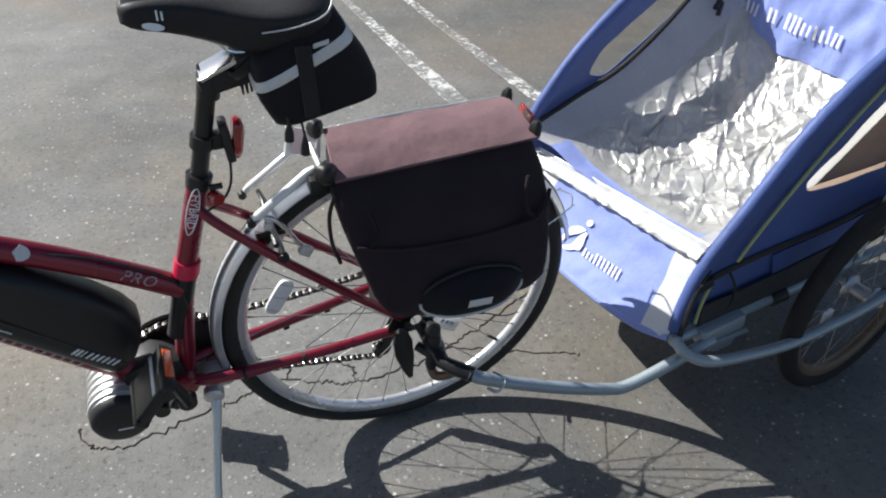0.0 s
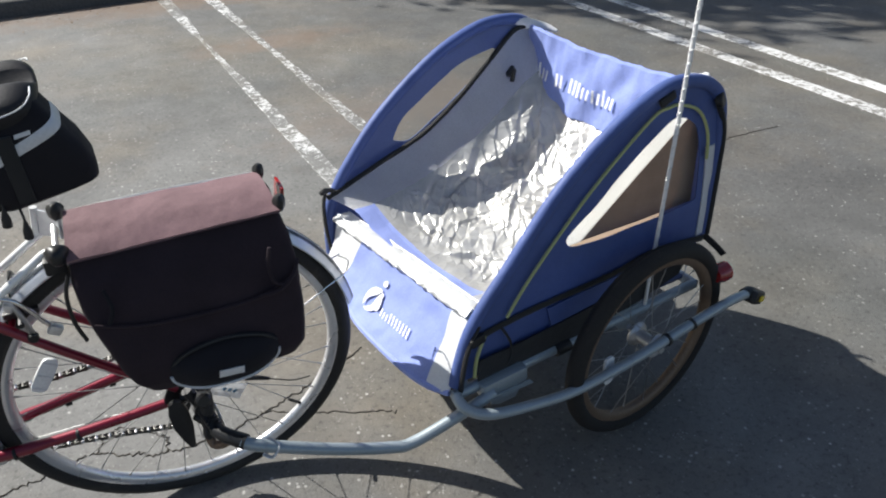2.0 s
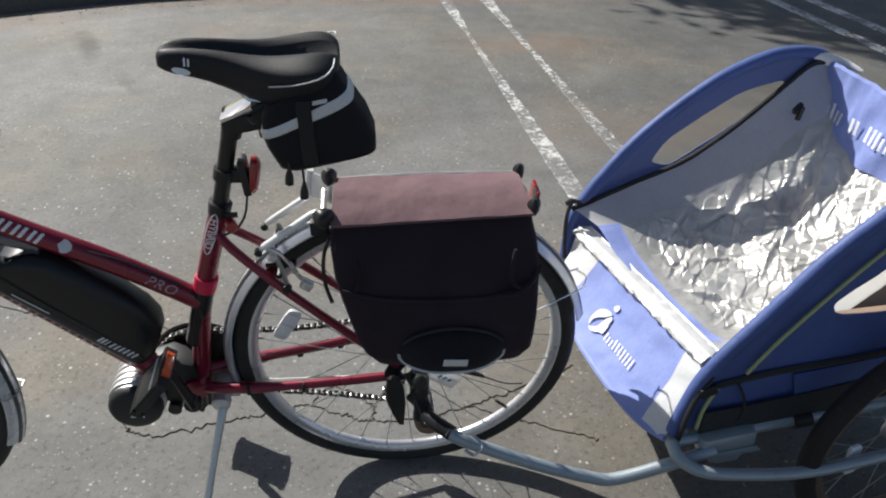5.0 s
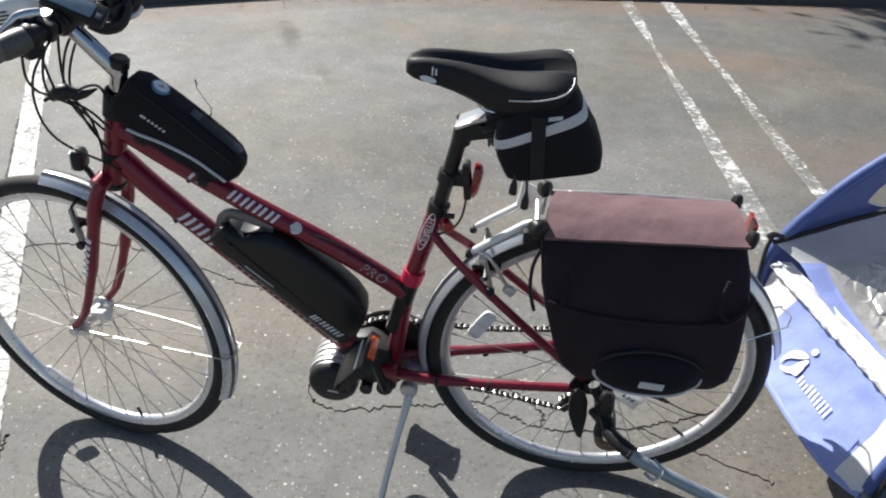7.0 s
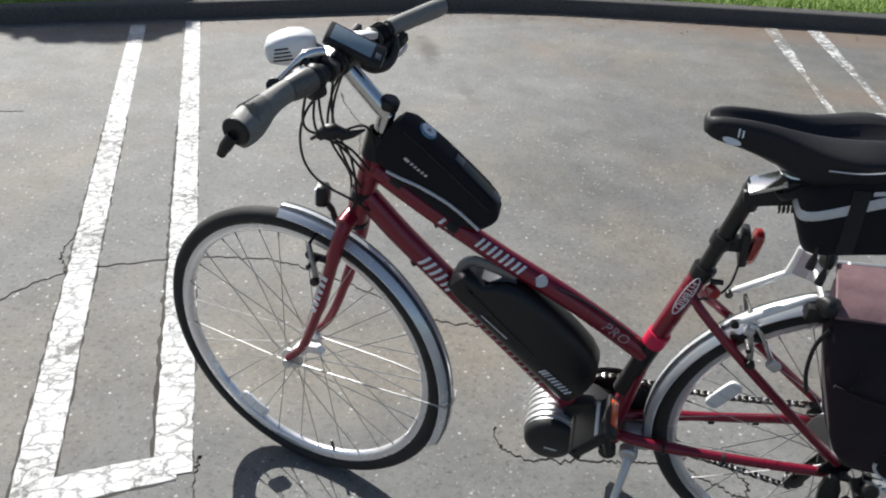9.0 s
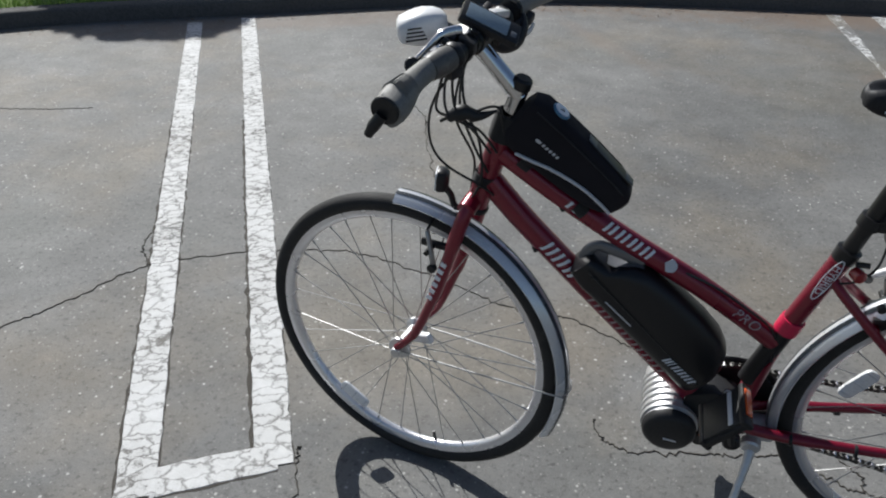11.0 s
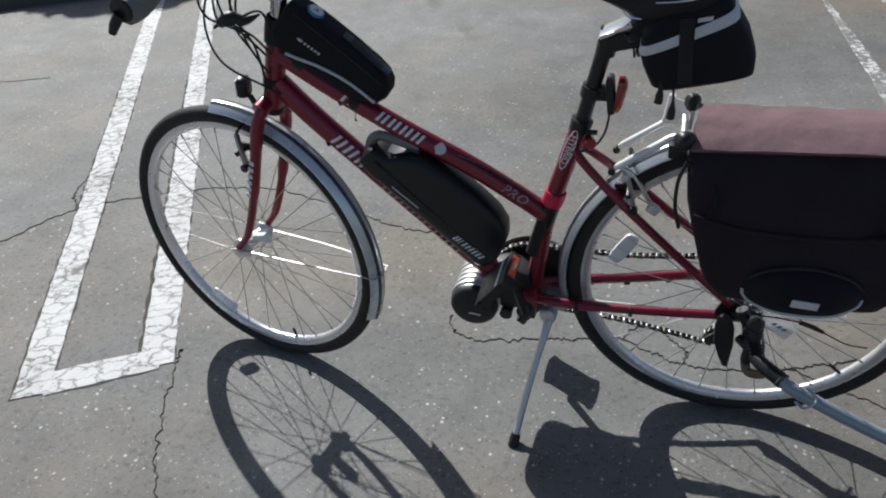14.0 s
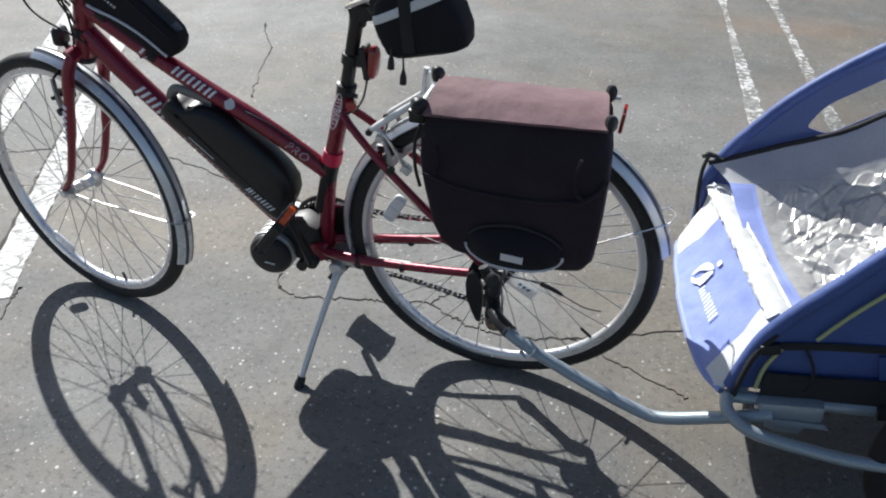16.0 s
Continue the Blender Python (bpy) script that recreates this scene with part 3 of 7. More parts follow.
crack([(-0.245, 0.185), (-0.19, 0.25), (-0.10, 0.19), (-0.085, 0.118)], 0.005, 4)
crack([(-0.66, 0.125), (-0.70, 0.19)], 0.004, 5)
crack([(-1.36, -0.08), (-1.352, -0.107), (-1.30, -0.25), (-1.22, -0.42), (-1.126, -0.56), (-1.08, -0.61), (-1.0, -0.64), (-0.96, -0.72)], 0.0065, 6)
crack([(-1.08, -0.61), (-1.16, -0.6)], 0.004, 7)
crack([(-1.42, 1.36), (-1.448, 1.421), (-1.60, 1.83), (-1.632, 1.95), (-1.80, 2.2), (-1.862, 2.34)], 0.008, 8)
crack([(0.14, 0.155), (0.3, 0.08), (0.45, 0.02)], 0.005, 9)
crack([(2.25, 0.90), (2.348, 0.929), (2.502, 0.94), (2.665, 0.939)], 0.006, 10)
crack([(-3.8, 1.50), (-3.52, 1.553), (-3.309, 1.616), (-3.2, 1.66)], 0.006, 11)

# kerb
bm = bmesh.new()
prof = [(0.0, -0.05), (0.005, 0.075), (0.014, 0.092), (0.032, 0.100), (0.12, 0.102), (0.13, 0.04)]
lines = [kerb_line(off=o) for o, _ in prof]
loft(bm, [[lines[j][i] + V3(0, 0, prof[j][1]) for j in range(len(prof))] for i in range(len(lines[0]))], caps=False, loop=False)
tagged(part("kerb", bm, M["kerb"]), "concrete kerb between asphalt and lawn, coloured dark for its shaded face", "kerb", kind="structure")
bm = bmesh.new()
offs = [0.125, 0.3, 0.8, 2, 5, 12, 30]
lines = [kerb_line(off=o) for o in offs]
loft(bm, [[lines[j][i] + V3(0, 0, 0.085 + 0.02 * min(1, offs[j])) for j in range(len(offs))] for i in range(len(lines[0]))], caps=False, loop=False)
tagged(part("lawn", bm, M["soil"]), "sunny green lawn behind the kerb", "lawn", kind="structure")
rnd = random.Random(5)
verts, faces = [], []
inner, outer = kerb_line(off=0.12), kerb_line(off=1.7)
for k in range(26000):
    i = rnd.randrange(12, len(inner) - 14)
    f, g = rnd.random(), rnd.random() ** 1.6
    p = inner[i].lerp(inner[i + 1], f).lerp(outer[i].lerp(outer[i + 1], f), g)
    a, h, w = rnd.uniform(0, 6.3), rnd.uniform(0.025, 0.065), rnd.uniform(0.002, 0.005)
    lean = Vector((rnd.gauss(0, 0.02), rnd.gauss(0, 0.02), h))
    s = Vector((math.cos(a), math.sin(a), 0)) * w
    base = p + V3(0, 0, 0.088)
    n = len(verts)
    verts += [base - s, base + s, base + s * 0.6 + lean * 0.6, base + lean]
    faces.append((n, n + 1, n + 2, n + 3))
me = bpy.data.meshes.new("grass")
me.from_pydata([tuple(v) for v in verts], [], faces)
me.materials.append(M["grass"])
tagged(new("grass", me), "short bright green grass blades on the lawn", "grass", kind="stuff")
# brown litter along the kerb's foot
verts, faces = [], []
foot = kerb_line(off=-0.02)
for k in range(900):
    i = rnd.randrange(10, len(foot) - 10)
    p = foot[i].lerp(foot[i + 1], rnd.random())
    d = (Vector((0.3, 0.5, 0)) - p).normalized()
    p = p + d * abs(rnd.gauss(0, 0.12)) + V3(0, 0, 0.004)
    a, r = rnd.uniform(0, 6.3), rnd.uniform(0.004, 0.014)
    n = len(verts)
    verts += [p + V3(math.cos(a + t) * r * q, math.sin(a + t) * r * q, rnd.uniform(0, 0.006)) for t, q in ((0, 1), (1.57, 0.45), (3.14, 1), (4.71, 0.45))]
    faces.append((n, n + 1, n + 2, n + 3))
me = bpy.data.meshes.new("leaf_litter")
me.from_pydata([tuple(v) for v in verts], [], faces)
me.materials.append(M["litter"])
tagged(new("leaf_litter", me), "brown dry leaf crumbs swept along the kerb", "leaf litter", kind="stuff")


def tree(at, height, crown_r, clumps, label, seed, crown_low=0.45, spread=1.0, clump=None, leaf=1.0):
    """A trunk with limbs and a crown of small leaves with gaps."""
    rnd = random.Random(seed)
    e = thing("tree", label, "tree", Matrix.Translation(at))
    bm = bmesh.new()
    top = height * 0.72
    trunk = spline([(0, 0, -0.1), (0.05, 0.02, top * 0.35), (-0.05, 0.04, top * 0.7), (0.02, 0, top)], 5)
    tube(bm, trunk, [0.13 * (1 - 0.75 * i / (len(trunk) - 1)) * height / 5 for i in range(len(trunk))], 10)
    centres = []
    for k in range(clumps):
        for _ in range(50):
            d = Vector((rnd.uniform(-1, 1), rnd.uniform(-1, 1), rnd.uniform(-1, 1)))
            if d.length < 1:
                break
        z = height * (crown_low + (1 - crown_low) * (0.5 + 0.5 * d.z))
        centres.append(Vector((d.x * crown_r * spread, d.y * crown_r, z)))
    for c in centres[:: max(1, len(centres) // 14)]:
        s = trunk[min(len(trunk) - 1, max(2, int(len(trunk) * 0.9 * c.z / height)))]
        limb = spline([s, s.lerp(c, 0.5) + V3(0, 0, 0.1), c], 4)
        tube(bm, limb, [0.045 * height / 5 * (1 - 0.8 * i / (len(limb) - 1)) for i in range(len(limb))], 6)
    part("trunk", bm, M["bark"], e)
    verts, faces = [], []
    for c in centres:
        size = crown_r * (clump or rnd.uniform(0.14, 0.26))
        for k in range(60):
            p = c + Vector((rnd.gauss(0, size), rnd.gauss(0, size), rnd.gauss(0, size * 0.8)))
            q = Euler((rnd.uniform(0, 6.3), rnd.uniform(0, 6.3), rnd.uniform(0, 6.3))).to_matrix()
            r = leaf * rnd.uniform(0.035, 0.06)
            n = len(verts)
            verts += [p + q @ Vector(v) for v in ((-r, 0, 0), (0, -r * 0.45, r * 0.1), (r, 0, 0), (0, r * 0.45, r * 0.1))]
            faces.append((n, n + 1, n + 2, n + 3))
    me = bpy.data.meshes.new("crown")
    me.from_pydata([tuple(v) for v in verts], [], faces)
    me.materials.append(M["leaf"])
    ob = new("crown", me)
    ob.parent = e
    return e


# unseen; placed so that its crown throws the round shadow by the kerb
tree((-6.22, 5.98, 0.10), 3.15, 0.80, 900, "small round dense tree out of view, added to cast a round shadow", 11, crown_low=0.50, clump=0.055, leaf=1.5)
tree((0.75, 10.15, 0.12), 7.0, 3.15, 520, "tall spreading leafy tree on the lawn", 12, crown_low=0.55, clump=0.085, leaf=2.2)

# ---- the bicycle: local x to its rear, y to its right, z up; it leans on its kickstand ----
LEAN = 4.6
BIKE = pose(0, 0, 0, LEAN, 0, 0)
bike = thing("bicycle", "dark red step-through bicycle with mid motor, parked on its kickstand", "bicycle", BIKE)
REAR = V3(-0.012, 0, 0.350)
WHEEL_R = 0.348
HEAD_AXIS = V3(0.287, 0, 0.958)
STEER = -12.0
# the front wheel and all that turns with the fork
HEAD_AT = V3(-0.943, 0, 0.746)
STEER_M = Matrix.Translation(HEAD_AT) @ Matrix.Rotation(radians(STEER), 4, HEAD_AXIS) @ Matrix.Translation(-HEAD_AT)


def wheel(name, radius, tyre_r, hub_w, parent, m, spokes=32, rim_mat="rim", tyre_mat="rubber", hub_r=0.014, label=""):
    """A spoked wheel about local y: tyre, rim, hub, spokes, reflector."""
    w = new(name)
    w.parent, w.matrix_basis = parent, m
    tagged(w, label)
    turn = pose(0, 0, 0, 90, 0, 0)
    bm = bmesh.new()
    k, prof = 14, []
    for i in range(k):
        a = 2 * math.pi * i / k
        squash = 1.0 if math.cos(a) > -0.4 else 0.86
        prof.append((radius - tyre_r + tyre_r * math.cos(a) * squash, tyre_r * math.sin(a)))
    lathe(bm, prof + prof[:1], turn, 88)
    part("tyre", bm, M[tyre_mat], w)
    bm = bmesh.new()
    r0 = radius - 2 * tyre_r + 0.004
    rw = tyre_r * 0.62
    lathe(bm, [(r0 + 0.010, -rw), (r0 - 0.001, -rw), (r0 - 0.007, -rw * 0.93), (r0 - 0.012, -rw * 0.75), (r0 - 0.0155, -rw * 0.45), (r0 - 0.0165, 0), (r0 - 0.0155, rw * 0.45), (r0 - 0.012, rw * 0.75), (r0 - 0.007, rw * 0.93), (r0 - 0.001, rw), (r0 + 0.010, rw), (r0 + 0.010, -rw)], turn, 88)
    part("rim", bm, M[rim_mat], w)
    bm = bmesh.new()
    hw = hub_w / 2
    lathe(bm, [(0.004, -hw - 0.022), (0.006, -hw - 0.020), (0.006, -hw - 0.006), (hub_r * 1.7, -hw - 0.004), (hub_r * 1.8, -hw), (hub_r * 1.7, -hw + 0.004), (hub_r, -hw + 0.010), (hub_r, hw - 0.010), (hub_r * 1.7, hw - 0.004), (hub_r * 1.8, hw), (hub_r * 1.7, hw + 0.004), (0.006, hw + 0.006), (0.006, hw + 0.020), (0.004, hw + 0.022)], turn, 20)
    part("hub", bm, M["alloy"], w)
    for i in range(spokes):
        bm = bmesh.new()
        side = 1 if i % 2 else -1
        a = 2 * math.pi * i / spokes
        b = a + (0.55 if (i // 2) % 2 else -0.55)
        p = V3(hub_r * 1.6 * math.cos(b), side * hw, hub_r * 1.6 * math.sin(b))
        q = V3((r0 - 0.012) * math.cos(a), side * 0.004, (r0 - 0.012) * math.sin(a))
        rod(bm, p, q, 0.00105, 5)
        rod(bm, q.lerp(p, 0.05), q, 0.0019, 5)
        part("spoke", bm, M["spoke"], w)
    return w


front = wheel("front_wheel", 0.341, 0.0195, 0.075, bike, STEER_M @ Matrix.Translation((-1.103, 0, 0.341)) @ pose(0, 0, 0, 0, 17, 0), label="spoked front wheel with black tyre and silver rim")
rear = wheel("rear_wheel", WHEEL_R, 0.0195, 0.11, bike, Matrix.Translation(REAR) @ pose(0, 0, 0, 0, 9, 0), hub_r=0.018, label="spoked rear wheel with black tyre and silver rim")


def spoke_reflector(w, angle, r, turn=0.0):
    """A long lozenge-shaped clear reflector clipped on two spokes, with a ribbed middle."""
    a = radians(angle)
    m = axis_m(V3(r * math.cos(a), -0.012, r * math.sin(a)), (-math.sin(a), 0, math.cos(a)), (math.cos(a), 0, math.sin(a))) @ Matrix.Rotation(radians(turn), 4, "Z")
    bm = bmesh.new()
    rim = [(0.039 * math.copysign(abs(math.cos(t)) ** 0.55, math.cos(t)), 0.0150 * math.copysign(abs(math.sin(t)) ** 0.45, math.sin(t))) for t in (k * math.pi / 12 for k in range(24))]
    outline_prism(bm, rim, 0.007, m, 0.0015)
    body = part("spoke_reflector", bm, M["reflect_white"], w, "clear plastic spoke reflector")
    for dx in (-0.030, 0.0, 0.030):
        bm = bmesh.new()
        box(bm, (0.003, 0.027, 0.009), m @ Matrix.Translation((dx, 0, 0)), 0.001)
        part("reflector_rib", bm, M["tape"], body)


spoke_reflector(rear, 169, 0.248, 11)
spoke_reflector(front, 254, 0.258)
for w, a in ((front, 300), (rear, 327)):
    bm = bmesh.new()
    q = V3(math.cos(radians(a)), 0, math.sin(radians(a)))
    rod(bm, q * 0.300, q * 0.264, 0.0035, 8)
    part("valve", bm, M["black"], w)


def tube_part(name, pts, r, mat="red", n=1, seg=16, parent=None, label="", flat=1.0, up=None, m=None):
    bm = bmesh.new()
    path = spline(pts, n) if n > 1 else [Vector(p) for p in pts]
    if m is not None:
        path = [m @ p for p in path]
    tube(bm, path, r, seg, flat=flat, up=up)
    return part(name, bm, M[mat], parent or bike, label)


# frame
HT_LOW, HT_TOP = HEAD_AT - HEAD_AXIS * 0.045, HEAD_AT + HEAD_AXIS * 0.115
tube_part("head_tube", [HT_LOW, HT_TOP], 0.0205, seg=20)
bm = bmesh.new()
disc(bm, 0.0235, 0.012, along_z(HT_LOW, HEAD_AXIS), 24, 0.002)
part("headset_cup", bm, M["satin"], bike)
bm = bmesh.new()
disc(bm, 0.0225, 0.012, along_z(HT_TOP, HEAD_AXIS), 24, 0.002)
part("headset_cup", bm, M["satin"], bike)
UP_TUBE = [(-0.912, 0, 0.822), (-0.812, 0, 0.752), (-0.687, 0, 0.674), (-0.560, 0, 0.603), (-0.470, 0, 0.545), (-0.402, 0, 0.497)]
LOW_TUBE = [(-0.932, 0, 0.762), (-0.875, 0, 0.695), (-0.800, 0, 0.617), (-0.651, 0, 0.466), (-0.520, 0, 0.335), (-0.450, 0, 0.285)]
tube_part("top_tube", UP_TUBE, 0.0200, n=5)
tube_part("down_tube", LOW_TUBE, 0.0228, n=5)
tube_part("seat_tube", [(-0.437, 0, 0.270), (-0.420, 0, 0.36), (-0.399, 0, 0.49), (-0.362, 0, 0.62), (-0.338, 0, 0.700)], 0.0178, n=4)
tube_part("bottom_bracket_shell", [(-0.437, -0.036, 0.289), (-0.437, 0.036, 0.289)], 0.024, seg=20)
for s, nm in ((-1, ""), (1, "")):
    tube_part("chain_stay", [(-0.430, s * 0.022, 0.290), (-0.385, s * 0.034, 0.292), (-0.30, s * 0.045, 0.300), (-0.17, s * 0.056, 0.316), (-0.045, s * 0.066, 0.336)], [0.0115] * 9 + [0.0095] * 8, n=4)
    tube_part("seat_stay", [(-0.345, s * 0.012, 0.655), (-0.322, s * 0.028, 0.632), (-0.25, s * 0.048, 0.565), (-0.14, s * 0.060, 0.462), (-0.035, s * 0.068, 0.368)], 0.0085, n=5)
    bm = bmesh.new()
    outline_prism(bm, [(-0.05, 0.0), (-0.035, 0.035), (0.0, 0.02), (0.018, 0.0), (0.008, -0.022), (-0.02, -0.022), (-0.05, -0.02)], 0.006, axis_m(V3(-0.012, s * 0.070, 0.350), (1, 0, 0), (0, 0, 1)), 0.0012)
    part("dropout", bm, M["satin"], bike)
# bridge of the seat stays, brace of the chain stays
tube_part("stay_bridge", [(-0.26, -0.047, 0.575), (-0.26, 0.047, 0.575)], 0.006)
# red band low on the seat tube and the seat clamp
a = V3(-0.399, 0, 0.49)
b = V3(-0.362, 0, 0.62)
d = (b - a).normalized()
bm = bmesh.new()
lathe(bm, [(0.0175, -0.016), (0.0212, -0.015), (0.0216, 0.0), (0.0212, 0.015), (0.0175, 0.016)], along_z(a + d * 0.050, d), 24)
part("seat_tube_band", bm, M["red_band"], bike, "bright red plastic band")
tube_part("seat_tube_cover", [a + d * 0.034, a - d * 0.04, a - d * 0.10], 0.0186, "shell", 1, 18, label="black cover on the foot of the seat tube")
bm = bmesh.new()
lathe(bm, [(0.0145, -0.012), (0.0195, -0.012), (0.0205, 0.010), (0.0145, 0.012)], along_z(V3(-0.337, 0, 0.703), (0.26, 0, 0.966)), 20)
rod(bm, V3(-0.325, -0.022, 0.70), V3(-0.305, -0.022, 0.70), 0.005, 8)
part("seat_clamp", bm, M["satin"], bike)
tube_part("seat_post", [(-0.340, 0, 0.69), (-0.300, 0, 0.852)], 0.0138, "satin", seg=18)
# sprung seat-post head
bm = bmesh.new()
m = axis_m(V3(-0.268, 0, 0.868), (0.97, 0, 0.20), (0, 0, 1))
box(bm, (0.085, 0.030, 0.032), m, 0.006)
rod(bm, V3(-0.300, 0, 0.84), V3(-0.292, 0, 0.885), 0.017, 14)
part("seat_post_head", bm, M["black"], bike)
bm = bmesh.new()
box(bm, (0.056, 0.046, 0.007), axis_m(V3(-0.282, -0.012, 0.893), (0.91, 0, 0.40), (0, 1, 0)), 0.002)
part("seat_post_link", bm, M["chrome"], bike, "bright silver parallel link")
bm = bmesh.new()
coil = [V3(-0.255 + 0.045 * i / 72, 0.010 * math.cos(i * 0.62), 0.846 + 0.008 * i / 72 + 0.010 * math.sin(i * 0.62)) for i in range(73)]
tube(bm, coil, 0.0018, 5)
part("spring", bm, M["satin"], bike)
tube_part("saddle_rail", [(-0.275, -0.022, 0.930), (-0.255, -0.022, 0.912), (-0.20, -0.022, 0.912), (-0.15, -0.03, 0.93)], 0.0035, "chrome", 4, 8)
tube_part("saddle_rail", [(-0.275, 0.022, 0.930), (-0.255, 0.022, 0.912), (-0.20, 0.022, 0.912), (-0.15, 0.03, 0.93)], 0.0035, "chrome", 4, 8)
bm = bmesh.new()
box(bm, (0.060, 0.055, 0.020), pose(-0.232, -0.006, 0.904, 0, -18, 0), 0.004)
box(bm, (0.040, 0.040, 0.030), Matrix.Translation((-0.222, -0.012, 0.884)), 0.005)
part("rail_clamp", bm, M["black"], bike)

# saddle
def saddle():
    bm = bmesh.new()
    rows = []
    # station: x, half width, top height, skirt height, groove depth
    st = [(-0.392, 0.012, 0.985, 0.972, 0.002), (-0.387, 0.024, 0.993, 0.964, 0.006), (-0.372, 0.032, 0.999, 0.955, 0.016), (-0.335, 0.036, 1.000, 0.950, 0.024), (-0.292, 0.042, 0.996, 0.934, 0.030), (-0.255, 0.055, 0.991, 0.916, 0.036), (-0.220, 0.072, 0.990, 0.908, 0.040), (-0.185, 0.085, 0.994, 0.908, 0.044), (-0.155, 0.089, 0.998, 0.914, 0.044), (-0.135, 0.083, 0.997, 0.928, 0.036), (-0.122, 0.066, 0.990, 0.948, 0.022), (-0.118, 0.040, 0.982, 0.962, 0.006)]
    for x, h, t, s, g in st:
        ring = []
        for k in range(36):
            a = 2 * math.pi * k / 36
            c, sn = math.cos(a), math.sin(a)
            y = h * (abs(c) ** 0.62) * (1 if c > 0 else -1)
            z = t - 0.022 * (1 - abs(sn) ** 0.5) if sn >= 0 else t - 0.022 - (t - 0.022 - s) * (abs(sn) ** 0.45)
            if sn > 0:
                z -= g * math.exp(-((y / (0.008 + 0.10 * h)) ** 2)) + 0.22 * max(0.0, abs(y) - 0.45 * h)
            else:
                y *= 0.93
            ring.append(V3(x, y, z))
        rows.append(ring)
    loft(bm, rows)
    return part("saddle", bm, M["seat"], bike, "black vinyl saddle with a centre groove")


sad = saddle()
mod = sad.modifiers.new("soft", "SUBSURF")
mod.levels = mod.render_levels = 1
for s in (-1, 1):
    tube_part("saddle_piping", [(-0.222, s * 0.0735, 0.957), (-0.185, s * 0.0875, 0.965), (-0.155, s * 0.0910, 0.973), (-0.137, s * 0.0850, 0.979), (-0.127, s * 0.0700, 0.986), (-0.125, s * 0.050, 0.990)], 0.0011, "tape", 6, 6, parent=sad)
bm = bmesh.new()
mm = axis_m(V3(-0.342, -0.0362, 0.981), (1, -0.12, 0.02), (0, 0.35, 1))
for x, y, w, h in ((-0.003, 0, 0.0025, 0.013), (0.003, -0.001, 0.0025, 0.011)):
    box(bm, (w, h, 0.001), mm @ Matrix.Translation((x, y, 0)), 0)
part("saddle_mark", bm, M["logo"], sad, smooth=False)
bm = bmesh.new()
outline_prism(bm, [(0.014 * math.cos(a), 0.005 * math.sin(a)) for a in (k * math.pi / 8 for k in range(16))], 0.001, axis_m(V3(-0.352, -0.0345, 0.966), (1, -0.10, -0.22), (0, 0.3, 1)))
part("saddle_badge", bm, M["logo"], sad)

# rear light on the seat post
bm = bmesh.new()
rings = [[V3(-0.277 + e + 0.004 * math.sin(t), -0.004 + 0.017 * q * math.copysign(abs(math.cos(t)) ** 0.7, math.cos(t)), 0.768 + 0.034 * q * math.copysign(abs(math.sin(t)) ** 0.7, math.sin(t))) for t in (k * math.pi / 10 for k in range(20))] for e, q in ((0.0, 1.0), (0.008, 1.0), (0.013, 0.85), (0.016, 0.5))]
loft(bm, rings)
lt = part("rear_light", bm, M["reflect_red"], bike, "red rear light on the seat post")
bm = bmesh.new()
lathe(bm, [(0.0142, -0.011), (0.0185, -0.010), (0.0185, 0.010), (0.0142, 0.011)], along_z(V3(-0.3205, 0, 0.770), (0.24, 0, 0.97)), 20)
box(bm, (0.040, 0.022, 0.026), Matrix.Translation((-0.299, 0, 0.768)), 0.005)
box(bm, (0.014, 0.036, 0.066), pose(-0.286, -0.003, 0.767, 0, -5, 0), 0.005)
part("light_bracket", bm, M["black"], lt)
tube_part("light_cable", [(-0.285, -0.004, 0.745), (-0.292, -0.02, 0.70), (-0.312, -0.024, 0.67), (-0.34, -0.020, 0.655)], 0.0022, "black", 5, 6)
bm = bmesh.new()
disc(bm, 0.011, 0.02, along_z(V3(-0.318, -0.026, 0.682), (0.4, -1, 0)), 14)
part("bell_button", bm, M["reflect_red"], bike)


# mudguards
def mudguard(name, centre, r, a0, a1, half, m, label):
    """A curved strip over a tyre, silver with a dark band each side of its middle rib."""
    bm = bmesh.new()
    n = 60
    rings = []
    for i in range(n + 1):
        a = radians(a0 + (a1 - a0) * i / n)
        d = V3(math.cos(a), 0, math.sin(a))
        ring = []
        for k in range(9):
            y = half * (k - 4) / 4
            ring.append(m @ (centre + d * (r - 0.016 * (y / half) ** 2) + V3(0, y, 0)))
        for k in range(8, -1, -1):
            y = half * (k - 4) / 4
            ring.append(m @ (centre + d * (r - 0.0025 - 0.016 * (y / half) ** 2) + V3(0, y * 0.96, 0)))
        rings.append(ring)
    vs = loft(bm, rings)
    guard = part(name, bm, M["fender"], bike, label)
    for s in (-1, 1):
        bm = bmesh.new()
        rings = []
        for i in range(n + 1):
            a = radians(a0 + (a1 - a0) * i / n)
            d = V3(math.cos(a), 0, math.sin(a))
            rings.append([m @ (centre + d * (r + 0.0008 - 0.016 * (y / half) ** 2) + V3(0, y, 0)) for y in (s * half * 0.22, s * half * 0.36, s * half * 0.50)])
        loft(bm, rings, caps=False, loop=False)
        part("guard_band", bm, M["fender_dark"], guard, "dark band")
    return guard


I4 = Matrix.Identity(4)
mudguard("rear_mudguard", REAR, 0.364, 193, 12, 0.026, I4, "silver rear mudguard with dark bands")
FC = V3(-1.103, 0, 0.341)
mudguard("front_mudguard", FC, 0.357, 92, -22, 0.026, STEER_M, "silver front mudguard with dark bands")
